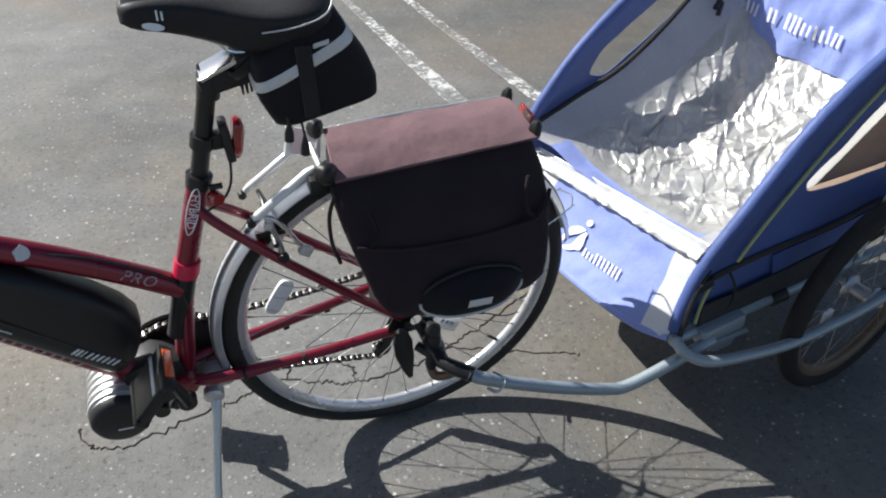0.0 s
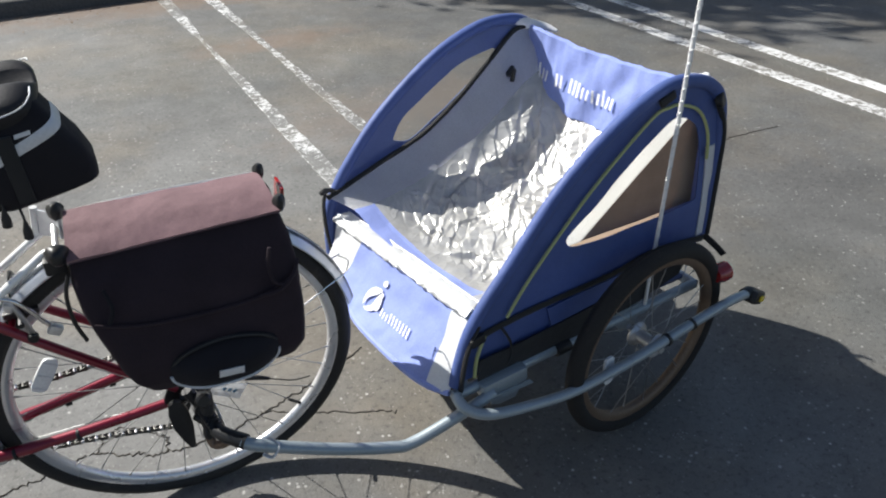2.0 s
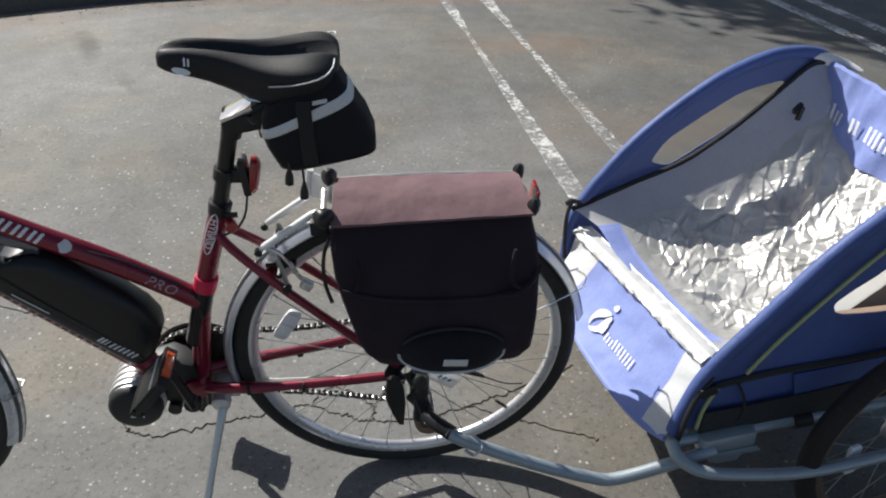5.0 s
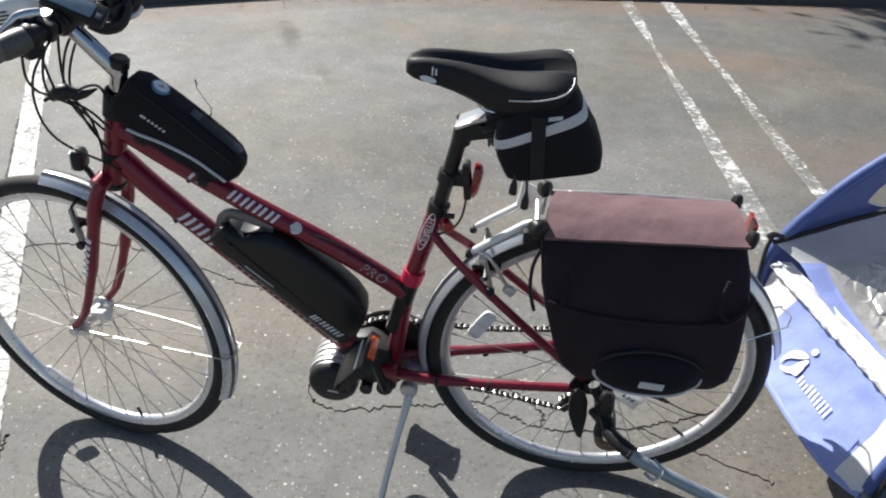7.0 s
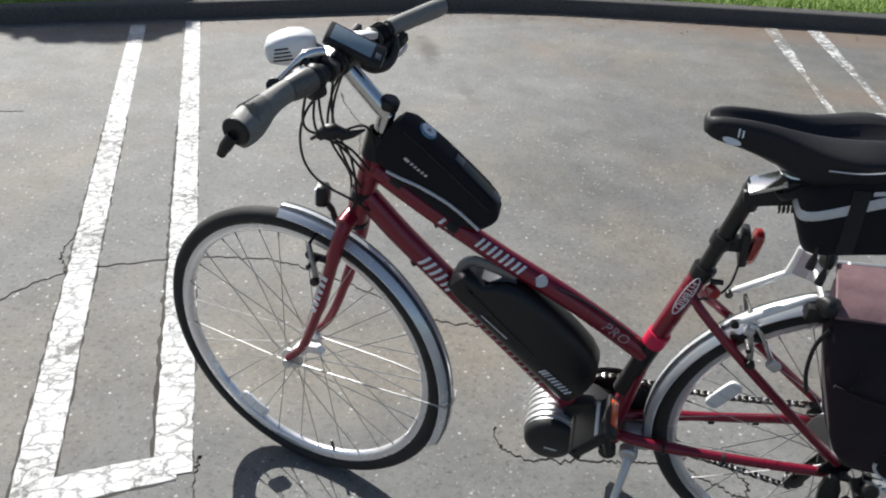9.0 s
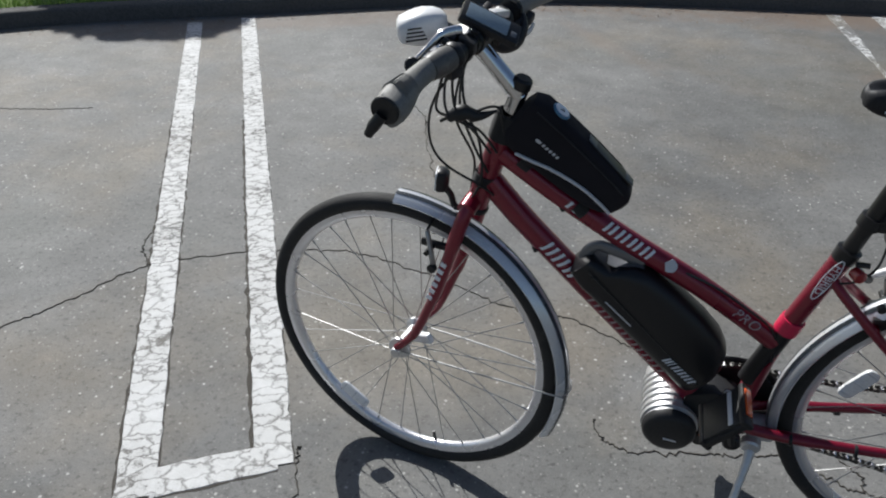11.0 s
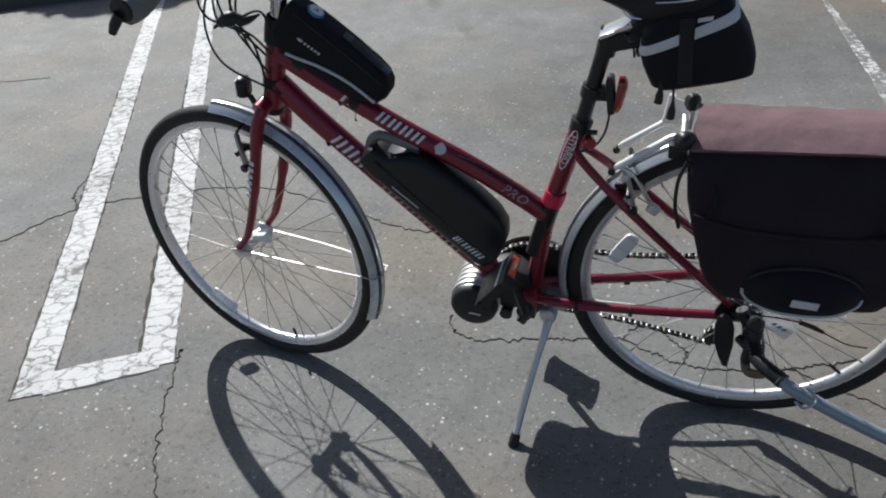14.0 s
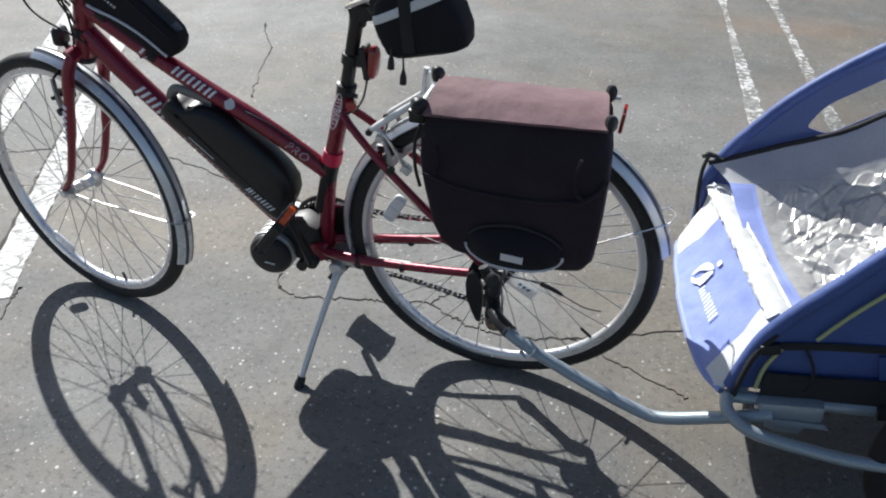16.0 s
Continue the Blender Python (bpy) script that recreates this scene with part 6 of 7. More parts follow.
def bag_ring(w, u0, u1, hw, e=0.45, n=40, skew=0.0):
    ring = []
    for k in range(n):
        a = 2 * math.pi * k / n
        c, s = math.cos(a), math.sin(a)
        ring.append(V3((u0 + u1) / 2 + (u1 - u0) / 2 * math.copysign(abs(c) ** e, c), SB_Y + hw * math.copysign(abs(s) ** e, s), w + skew * math.copysign(abs(c) ** e, c)))
    return ring


SB_Y = -0.040
SB = [(0.952, -0.222, -0.136, 0.030), (0.947, -0.232, -0.126, 0.038), (0.934, -0.240, -0.116, 0.045), (0.905, -0.241, -0.100, 0.048), (0.880, -0.236, -0.080, 0.049), (0.854, -0.228, -0.067, 0.048), (0.832, -0.220, -0.066, 0.044), (0.822, -0.206, -0.080, 0.030)]


def sb_skew(w):
    return 0.014 + 0.018 * max(0.0, min(1.0, (w - 0.84) / 0.06))


def sb_at(w):
    for a, b in zip(SB, SB[1:]):
        if a[0] >= w >= b[0]:
            t = (a[0] - w) / (a[0] - b[0])
            return [p + (q - p) * t for p, q in zip(a, b)]


bm = bmesh.new()
loft(bm, [bag_ring(w, a, b, h, skew=sb_skew(w)) for w, a, b, h in SB])
part("body", bm, M["bag"], sbag)
bm = bmesh.new()
rings = []
for w in (0.920, 0.9165, 0.905, 0.9015):
    _, a, b, h = sb_at(w)
    g = 0.0012 if 0.902 < w < 0.920 else -0.001
    rings.append(bag_ring(w, a - g, b + g, h + g, skew=sb_skew(w)))
loft(bm, rings, caps=False)
part("reflective_band", bm, M["tape"], sbag, "grey reflective band")
bm = bmesh.new()
box(bm, (0.022, 0.004, 0.106), pose(-0.171, SB_Y - 0.0486, 0.886, 0, -3, 0), 0.001)
part("side_strap", bm, M["black_web"], sbag)
word_bars([0.008, -0.004, 0.022], axis_m(V3(-0.172, SB_Y - 0.0475, 0.934), (1, 0, 0.20), (0, 0.2, 1)), 0.006, sbag, "tape")
bm = bmesh.new()
box(bm, (0.004, 0.030, 0.028), pose(-0.0980, SB_Y, 0.903, 0, -8, 0), 0.0015)
part("rear_tab", bm, M["tape"], sbag)
tube_part("post_strap", [(-0.232, -0.04, 0.905), (-0.262, -0.030, 0.880), (-0.262, 0.030, 0.880), (-0.232, 0.04, 0.905)], 0.007, "black_web", 4, 8, parent=sbag, flat=0.3)
for at in ((-0.205, -0.078, 0.850), (-0.184, -0.076, 0.822)):
    tube_part("zip_pull", [at, V3(*at) + V3(0.002, -0.006, -0.022), V3(*at) + V3(0, -0.008, -0.052)], [0.002, 0.002, 0.002, 0.0065, 0.0070], "black", 2, 8, parent=sbag)

# ---- top-tube bag behind the stem ----
fbag = thing("frame_bag", "black nylon top-tube bag with a small thermometer dial", "bike bag", BIKE)
FX = V3(0.785, 0, -0.620)
FZ = V3(0.620, 0, 0.785)
FO = V3(-0.775, -0.002, 0.815)
FM = axis_m(FO, FX, FZ)   # local: x along the tube, y up from it, z to the near side


def fb_ring(x, lo, hi, hw, e=0.42):
    ring = []
    for k in range(36):
        a = 2 * math.pi * k / 36
        c, s = math.cos(a), math.sin(a)
        y = (lo + hi) / 2 + (hi - lo) / 2 * math.copysign(abs(s) ** e, s)
        ring.append(FM @ V3(x, y, hw * math.copysign(abs(c) ** e, c)))
    return ring


bm = bmesh.new()
FS = [(-0.141, -0.032, 0.024, 0.014), (-0.136, -0.048, 0.039, 0.023), (-0.118, -0.058, 0.047, 0.028), (-0.06, -0.057, 0.046, 0.031), (0.0, -0.054, 0.042, 0.032), (0.05, -0.048, 0.037, 0.032), (0.076, -0.040, 0.031, 0.030), (0.093, -0.028, 0.021, 0.024), (0.101, -0.012, 0.008, 0.014)]
loft(bm, [fb_ring(*q) for q in FS])
part("body", bm, M["bag"], fbag)
tube_part("reflective_piping", [FM @ V3(x, y, z) for x, y, z in ((-0.098, -0.052, 0.0265), (-0.075, -0.043, 0.0305), (-0.040, -0.030, 0.0322), (0.0, -0.021, 0.0330), (0.030, -0.018, 0.0330), (0.060, -0.019, 0.0325), (0.088, -0.024, 0.0280))], 0.0030, "tape", 5, 8, parent=fbag, label="grey reflective piping")
tube_part("top_seam", [FM @ V3(x, y, z) for x, y, z in ((-0.120, 0.030, 0.0280), (-0.06, 0.030, 0.0315), (0.0, 0.027, 0.0325), (0.05, 0.023, 0.0323), (0.078, 0.018, 0.0292))], 0.0014, "black_web", 5, 6, parent=fbag)
TOP = FM @ Matrix.Translation((0.030, 0.0402, 0.006)) @ pose(0, 0, 0, 0, 0, -5.6)
bm = bmesh.new()
box(bm, (0.092, 0.0016, 0.026), TOP, 0.0005)
part("top_window", bm, M["satin"], fbag, "dark glossy top window")
for x in (-0.048, 0.042):
    bm = bmesh.new()
    box(bm, (0.018, 0.0020, 0.020), TOP @ Matrix.Translation((x, 0.0004, 0)), 0.0005)
    part("window_corner", bm, M["bag_window"], fbag)
bm = bmesh.new()
disc(bm, 0.0165, 0.005, along_z(FM @ V3(-0.090, 0.0470, 0.004), FZ), 28)
dl = part("dial_ring", bm, M["dial_blue"], fbag, "thermometer dial with a blue ring")
bm = bmesh.new()
disc(bm, 0.0135, 0.003, along_z(FM @ V3(-0.090, 0.0495, 0.004), FZ), 28)
part("dial_face", bm, M["dial"], dl)
bm = bmesh.new()
for x, y, a in ((0, 0.003, 20), (0.003, 0, 110)):
    box(bm, (0.009, 0.0008, 0.0012), FM @ Matrix.Translation((-0.090 + x * 0.5, 0.0515, 0.004 + y)) @ pose(0, 0, 0, 0, a, 0), 0)
part("dial_needle", bm, M["black"], dl)
word_bars([0.010, -0.004] + [0.004, -0.0035] * 5, axis_m(FM @ V3(-0.092, -0.006, 0.0312), FX, FZ), 0.005, fbag, "tape")
for x in (-0.07, 0.055):
    bm = bmesh.new()
    c = FM @ V3(x, -0.062, 0.0)
    lathe(bm, [(0.0185, -0.011), (0.0205, -0.011), (0.0205, 0.011), (0.0185, 0.011)], along_z(c, FX), 20)
    part("tube_strap", bm, M["black_web"], fbag)
bm = bmesh.new()
lathe(bm, [(0.0215, -0.026), (0.0245, -0.024), (0.0250, 0.0), (0.0245, 0.024), (0.0215, 0.026)], along_z(HT_TOP + HEAD_AXIS * 0.014, HEAD_AXIS), 24)
box(bm, (0.040, 0.034, 0.046), axis_m(HT_TOP + HEAD_AXIS * 0.010 + V3(0.022, 0, 0), (0.95, 0, -0.3), (0, 1, 0)), 0.008)
part("stem_strap", bm, M["black_web"], fbag, "black strap round the stem")

# clear tag and loose cable at the rear hub
bm = bmesh.new()
tm = BIKE.inverted() @ axis_m(V3(0.057, -0.090, 0.317), (0.85, 0.0, -0.52), (0.52, -0.1, 0.85))
box(bm, (0.066, 0.040, 0.003), tm, 0.0012)
tag = part("hub_tag", bm, M["tag"], bike, "clear printed plastic tag by the rear hub")
word_bars([0.006, -0.005] * 3, tm @ Matrix.Translation((-0.012, 0.0, 0.0020)), 0.008, tag, "dial_blue", skew=0.3)
tube_part("sensor_cable", [(0.093, -0.064, 0.338), (0.125, -0.062, 0.324), (0.155, -0.058, 0.304), (0.19, -0.054, 0.284), (0.225, -0.050, 0.278)], [0.0048] * 6 + [0.0040] * 2 + [0.0014] * 13, "black", 5, 8)
tube_part("sensor_cable", [(0.02, -0.072, 0.35), (0.05, -0.068, 0.346), (0.093, -0.064, 0.338)], 0.0016, "black", 5, 6)

# ---- the trailer: local x to its rear, y away to its far side, z up; origin under its front near corner ----
TRAIL = pose(0.47, -0.23, 0, 0, 0, 7.2)
trailer = thing("child_trailer", "blue nylon two-wheeled child trailer with grey tubes, hitched to the bicycle", "bike trailer", TRAIL)
NEAR, FAR = -0.012, 0.568


def ttube(name, pts, r, mat="grey_tube", n=6, seg=14, label="", flat=1.0, parent=None, up=None):
    bm = bmesh.new()
    tube(bm, spline(pts, n) if n > 1 else [Vector(p) for p in pts], r, seg, flat=flat, up=up)
    return part(name, bm, M[mat], parent or trailer, label)


# frame
ttube("frame_rail", [(0.0, -0.022, 0.268), (0.20, -0.026, 0.276), (0.70, -0.026, 0.290)], 0.0125)
ttube("frame_rail", [(0.02, 0.580, 0.275), (0.20, 0.584, 0.280), (0.70, 0.584, 0.290)], 0.0125)
ttube("front_bar", [(0.030, -0.02, 0.272), (0.045, 0.05, 0.278), (0.050, 0.28, 0.278), (0.045, 0.53, 0.280), (0.03, 0.60, 0.280)], 0.0125)
ttube("rear_bar", [(0.700, -0.03, 0.290), (0.70, 0.59, 0.290)], 0.0125)
ttube("side_bar", [(0.004, -0.030, 0.275), (0.006, -0.060, 0.263), (0.045, -0.088, 0.248), (0.13, -0.102, 0.236), (0.247, -0.116, 0.232), (0.40, -0.130, 0.258), (0.568, -0.134, 0.288), (0.70, -0.130, 0.298), (0.770, -0.124, 0.290)], 0.0118, label="bent grey wheel-guard bar")
ttube("side_bar", [(0.03, 0.60, 0.28), (0.06, 0.655, 0.262), (0.14, 0.672, 0.245), (0.26, 0.680, 0.24), (0.568, 0.690, 0.284), (0.77, 0.690, 0.290)], 0.0118)
for x, z in ((0.50, 0.273), (0.575, 0.285)):
    bm = bmesh.new()
    lathe(bm, [(0.0118, -0.004), (0.0150, -0.004), (0.0150, 0.004), (0.0118, 0.004)], along_z(V3(x, -0.133, z + 0.002), (1, 0, 0.16)), 16)
    part("bar_clip", bm, M["black"], trailer)
# socket bracket on the near rail
bm = bmesh.new()
box(bm, (0.115, 0.034, 0.040), pose(0.115, -0.036, 0.268, 0, -3, 0), 0.009)
part("rail_bracket", bm, M["grey_tube"], trailer)
bm = bmesh.new()
outline_prism(bm, [(-0.055, 0.0), (0.05, 0.0), (0.06, -0.012), (0.02, -0.012), (0.012, -0.028), (-0.03, -0.028), (-0.05, -0.02)], 0.004, axis_m(V3(0.125, -0.056, 0.255), (1, 0, 0), (0, 0, 1)), 0.001)
part("bracket_plate", bm, M["grey_tube"], trailer)
ttube("rail_cap", [(0.262, -0.030, 0.278), (0.30, -0.030, 0.280)], 0.016, "black", 1)
# end plugs, reflector
ttube("bar_plug", [(0.765, -0.122, 0.290), (0.785, -0.121, 0.286), (0.800, -0.121, 0.282)], [0.0135, 0.0155, 0.017, 0.0165, 0.014], "black", 2)
bm = bmesh.new()
box(bm, (0.050, 0.034, 0.034), pose(0.800, -0.128, 0.276, 0, 25, 10), 0.007)
part("end_cap", bm, M["black"], trailer)
bm = bmesh.new()
box(bm, (0.022, 0.003, 0.014), pose(0.806, -0.1470, 0.276, 0, 25, 10), 0.001)
part("sticker", bm, M["yellow"], trailer, "yellow sticker on the end cap")
bm = bmesh.new()
rings = [[V3(0.690 + x, -0.085 + r * math.cos(a), 0.352 + r * math.sin(a)) for a in (k * math.pi / 10 for k in range(20))] for x, r in ((0.0, 0.018), (0.016, 0.024), (0.036, 0.024), (0.044, 0.014))]
loft(bm, rings)
part("tail_reflector", bm, M["reflect_red"], trailer, "red tail reflector")
ttube("reflector_stalk", [(0.705, -0.03, 0.33), (0.708, -0.07, 0.348)], 0.007, "black", 1, 8)

# wheels
for y, yy in ((-0.086, -1), (0.650, 1)):
    w = wheel("trailer_wheel", 0.248, 0.021, 0.055, trailer, Matrix.Translation((0.488, y, 0.248)) @ pose(0, 0, 0, 0, 11, 4 * -yy), 20, "rim_dark", "rubber_dusty", 0.017, "small spoked trailer wheel with dusty tyre")
    spoke_reflector(w, 197, 0.135)
ttube("axle", [(0.488, -0.135, 0.248), (0.488, 0.70, 0.248)], 0.007, "alloy", 1)
for y in (-0.026, 0.584):
    bm = bmesh.new()
    outline_prism(bm, [(-0.05, 0.05), (0.05, 0.05), (0.02, -0.012), (-0.02, -0.012)], 0.006, axis_m(V3(0.482, y, 0.254), (1, 0, 0), (0, 0, 1)), 0.001)
    part("axle_plate", bm, M["grey_tube"], trailer)

# tow arm and its coupling at the bicycle's rear axle
ARM = [TRAIL.inverted() @ Vector(p) for p in ((0.050, -0.222, 0.301), (0.085, -0.234, 0.284), (0.21, -0.252, 0.235), (0.325, -0.266, 0.200), (0.375, -0.272, 0.198), (0.47, -0.276, 0.232), (0.56, -0.272, 0.262))]
ttube("tow_arm", ARM, 0.0125, n=6, label="long bent grey tow arm")
bm = bmesh.new()
H = [TRAIL.inverted() @ Vector(p) for p in ((0.012, -0.178, 0.306), (0.030, -0.203, 0.305), (0.060, -0.226, 0.297))]
tube(bm, H, [0.013, 0.0145, 0.0150], 12)
cp = part("coupling_sleeve", bm, M["black"], trailer, "black rubber tow coupling")
bm = bmesh.new()
coil = []
for i in range(60):
    t = i / 59
    c = Vector((0.0, -0.150, 0.345)).lerp(Vector((0.018, -0.182, 0.305)), t)
    coil.append(TRAIL.inverted() @ (c + V3(0.010 * math.cos(i * 0.9), 0.007 * math.cos(i * 0.9), 0.010 * math.sin(i * 0.9))))
tube(bm, coil, 0.0032, 7)
part("coupling_spring", bm, M["satin"], cp)
bm = bmesh.new()
ms = TRAIL.inverted() @ axis_m(V3(0, -0.125, 0), (1, 0, 0), (0, 0, 1))
outline_prism(bm, [(-0.057, 0.350), (-0.046, 0.357), (-0.033, 0.352), (-0.024, 0.327), (-0.021, 0.285), (-0.025, 0.230), (-0.035, 0.231), (-0.046, 0.255), (-0.058, 0.290), (-0.061, 0.325)], 0.012, ms, 0.004)
part("coupling_shield", bm, M["black"], cp, "leaf-shaped black guard")
bm = bmesh.new()
tube(bm, [TRAIL.inverted() @ Vector(q) for q in spline([(0.008, -0.145, 0.372), (0.007, -0.152, 0.345), (0.004, -0.158, 0.310), (0.0, -0.160, 0.276)], 4)], [0.010] + [0.019] * 5 + [0.016] * 3 + [0.013] * 3 + [0.010], 12, flat=0.8)
part("coupling_block", bm, M["black"], cp)
bm = bmesh.new()
tube(bm, [TRAIL.inverted() @ Vector(q) for q in spline([(0.0, -0.160, 0.278), (0.006, -0.170, 0.262), (0.022, -0.184, 0.270), (0.036, -0.200, 0.290)], 5)], 0.009, 10)
part("coupling_link", bm, M["rim_dark"], cp, "rusty steel link")
bm = bmesh.new()
tube(bm, [TRAIL.inverted() @ Vector(q) for q in spline([(0.018, -0.140, 0.350), (0.026, -0.155, 0.325), (0.030, -0.165, 0.290), (0.036, -0.175, 0.272)], 5)], 0.0042, 8, flat=0.6)
part("release_lever", bm, M["alloy"], cp, "dull alloy release lever")
bm = bmesh.new()
disc(bm, 0.0065, 0.010, TRAIL.inverted() @ along_z((0.036, -0.200, 0.284), (0.2, -1, 0.5)), 12)
part("coupling_pin", bm, M["chrome"], cp)
bm = bmesh.new()
disc(bm, 0.015, 0.022, TRAIL.inverted() @ along_z((0.004, -0.158, 0.368), (0.1, -1, 0.3)), 16, 0.004)
part("axle_knob", bm, M["satin"], cp)
bm = bmesh.new()
for a, b, r in (((0.0, -0.085, 0.352), (0.0, -0.16, 0.345), 0.015), ((-0.030, -0.11, 0.345), (0.02, -0.12, 0.36), 0.010), ((-0.02, -0.14, 0.385), (0.01, -0.145, 0.32), 0.011), ((-0.012, -0.12, 0.30), (0.01, -0.150, 0.295), 0.010)):
    rod(bm, TRAIL.inverted() @ Vector(a), TRAIL.inverted() @ Vector(b), r, 12)
part("coupling_clamp", bm, M["satin"], cp)
ttube("safety_strap", [TRAIL.inverted() @ Vector(p) for p in ((0.10, -0.225, 0.288), (0.115, -0.245, 0.283), (0.10, -0.25, 0.262), (0.085, -0.235, 0.262))], 0.004, "tape", 5, 7, parent=cp, flat=0.5)

# ---- fabric ----
N_ARCH = [(0.012, 0.285), (0.040, 0.390), (0.078, 0.455), (0.140, 0.531), (0.247, 0.661), (0.356, 0.752), (0.472, 0.815), (0.555, 0.828), (0.640, 0.802), (0.684, 0.742), (0.698, 0.60), (0.706, 0.43)]
F_ARCH = [(0.010, 0.300), (0.014, 0.410), (0.040, 0.476), (0.084, 0.541), (0.172, 0.641), (0.315, 0.751), (0.433, 0.805), (0.525, 0.818), (0.605, 0.800), (0.664, 0.735), (0.690, 0.60), (0.700, 0.43)]
N_WIN = [(0.272, 0.556), (0.279, 0.538), (0.302, 0.527), (0.36, 0.524), (0.463, 0.525), (0.56, 0.528), (0.640, 0.535), (0.646, 0.56), (0.640, 0.63), (0.621, 0.705), (0.597, 0.733), (0.560, 0.750), (0.530, 0.746), (0.47, 0.708), (0.405, 0.660), (0.33, 0.600), (0.290, 0.572)]
F_WIN = [(0.208, 0.568), (0.222, 0.556), (0.258, 0.553), (0.32, 0.590), (0.395, 0.640), (0.46, 0.690), (0.508, 0.735), (0.505, 0.748), (0.488, 0.749), (0.405, 0.727), (0.346, 0.693), (0.286, 0.652), (0.235, 0.615)]


def sheet_with_hole(name, outline, hole, y, thick, mat, bulge, label=""):
    """A fabric wall in the x, z plane with an opening, thick enough to be real."""
    bm = bmesh.new()
    edges = []
    for loop in (outline, hole):
        vs = [bm.verts.new((p[0], y, p[-1])) for p in loop]
        edges += [bm.edges.new((a, b)) for a, b in zip(vs, vs[1:] + vs[:1])]
    bmesh.ops.triangle_fill(bm, use_beauty=True, edges=edges)
    bmesh.ops.subdivide_edges(bm, edges=[e for e in bm.edges if e.calc_length() > 0.05], cuts=2, use_grid_fill=False)
    bmesh.ops.triangulate(bm, faces=bm.faces)
    for v in bm.verts:
        x, z = v.co.x, v.co.z
        v.co.y += bulge * math.sin(min(1, max(0, (z - 0.28) / 0.5)) * math.pi) + 0.003 * noise.noise(V3(x * 14, z * 14, y * 9))
    faces = bm.faces[:]
    thicken(bm, V3(0, thick if y < 0.2 else -thick, 0))
    return part(name, bm, M[mat], trailer, label)


def flat_loop(pts, n=5):
    return [(p.x, p.z) for p in spline([(x, 0, z) for x, z in pts], n, closed=True)]


n_out = [(p.x, p.z) for p in spline([(x, 0, z) for x, z in N_ARCH], 5)] + [(0.62, 0.345), (0.50, 0.315), (0.40, 0.298), (0.30, 0.290), (0.20, 0.286), (0.10, 0.285)]
f_out = [(p.x, p.z) for p in spline([(x, 0, z) for x, z in F_ARCH], 5)] + [(0.50, 0.35), (0.30, 0.30), (0.10, 0.29)]
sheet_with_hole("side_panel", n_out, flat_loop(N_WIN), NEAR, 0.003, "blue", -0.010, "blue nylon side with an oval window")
# far side in the lit copy of the blue, to brighten the cover edge
sheet_with_hole("side_panel", f_out, flat_loop(F_WIN), FAR, 0.003, "blue_lit", 0.010, "blue nylon side with an oval window")


def pane(loop, y, bulge):
    bm = bmesh.new()
    vs = [bm.verts.new((x, y + bulge * math.sin(min(1, max(0, (z - 0.28) / 0.5)) * math.pi), z)) for x, z in loop]
    bmesh.ops.triangle_fill(bm, use_beauty=True, edges=[bm.edges.new((a, b)) for a, b in zip(vs, vs[1:] + vs[:1])])
    bmesh.ops.subdivide_edges(bm, edges=bm.edges[:], cuts=2)
    bmesh.ops.triangulate(bm, faces=bm.faces)
    ob = part("window_pane", bm, M["vinyl"], trailer, "clear vinyl window")
    ob.visible_shadow = False
    return ob


pane(flat_loop(N_WIN), NEAR + 0.001, -0.010)
pane(flat_loop(F_WIN), FAR - 0.001, 0.010)


def arch3(pts, y, push=0.0):
    return [V3(x, y, z) for x, z in pts]


ttube("arch_rim", arch3(N_ARCH, NEAR), 0.0145, "blue", 6, 12, "padded blue rim")
ttube("arch_rim", arch3(F_ARCH, FAR), 0.0145, "blue", 6, 12, "padded blue rim")
# wide inner band of each arch, turning inwards from the rim
def arch_band(pts, y, into, drop, label=""):
    bm = bmesh.new()
    line = spline([(x, y, z) for x, z in pts], 6)
    rings = []
    for i, p in enumerate(line):
        a, b = line[max(0, i - 1)], line[min(len(line) - 1, i + 1)]
        t = (b - a).normalized()
        nrm = V3(-t.z, 0, t.x)
        if nrm.dot(V3(0.4, 0, 0.45) - V3(p.x, 0, p.z)) < 0:
            nrm = -nrm
        rings.append([p - nrm * 0.012, p - nrm * 0.010 + V3(0, into * 0.4, 0), p + nrm * drop * 0.4 + V3(0, into * 0.9, 0), p + nrm * drop + V3(0, into, 0), p + nrm * drop + V3(0, into - math.copysign(0.003, into), 0), p + nrm * drop * 0.4 + V3(0, into * 0.6, 0)])
    loft(bm, rings)
    return part("arch_band", bm, M["blue"], trailer, label)


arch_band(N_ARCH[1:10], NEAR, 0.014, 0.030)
# the far inner wall: blue between rim and zip with the window let in
ZIP = [(0.006, 0.462), (0.050, 0.478), (0.163, 0.522), (0.283, 0.568), (0.389, 0.640), (0.494, 0.733), (0.555, 0.787), (0.60, 0.795)]
ttube("zip_line", [V3(x, FAR - 0.012, z) for x, z in ZIP], 0.0065, "black_web", 6, 8, "black zip")
N_ZIP = [(0.078, 0.445), (0.12, 0.478), (0.20, 0.545), (0.283, 0.600), (0.389, 0.68), (0.494, 0.75), (0.555, 0.79), (0.60, 0.795)]


def poly_at(pts, x):
    if x <= pts[0][0]:
        return pts[0][1]
    for (a, za), (b, zb) in zip(pts, pts[1:]):
        if x <= b:
            return za + (zb - za) * (x - a) / (b - a)
    return pts[-1][1]


CENTRE = [(0.055, 0.430), (0.10, 0.418), (0.17, 0.415), (0.30, 0.440), (0.45, 0.510), (0.54, 0.575), (0.605, 0.625)]


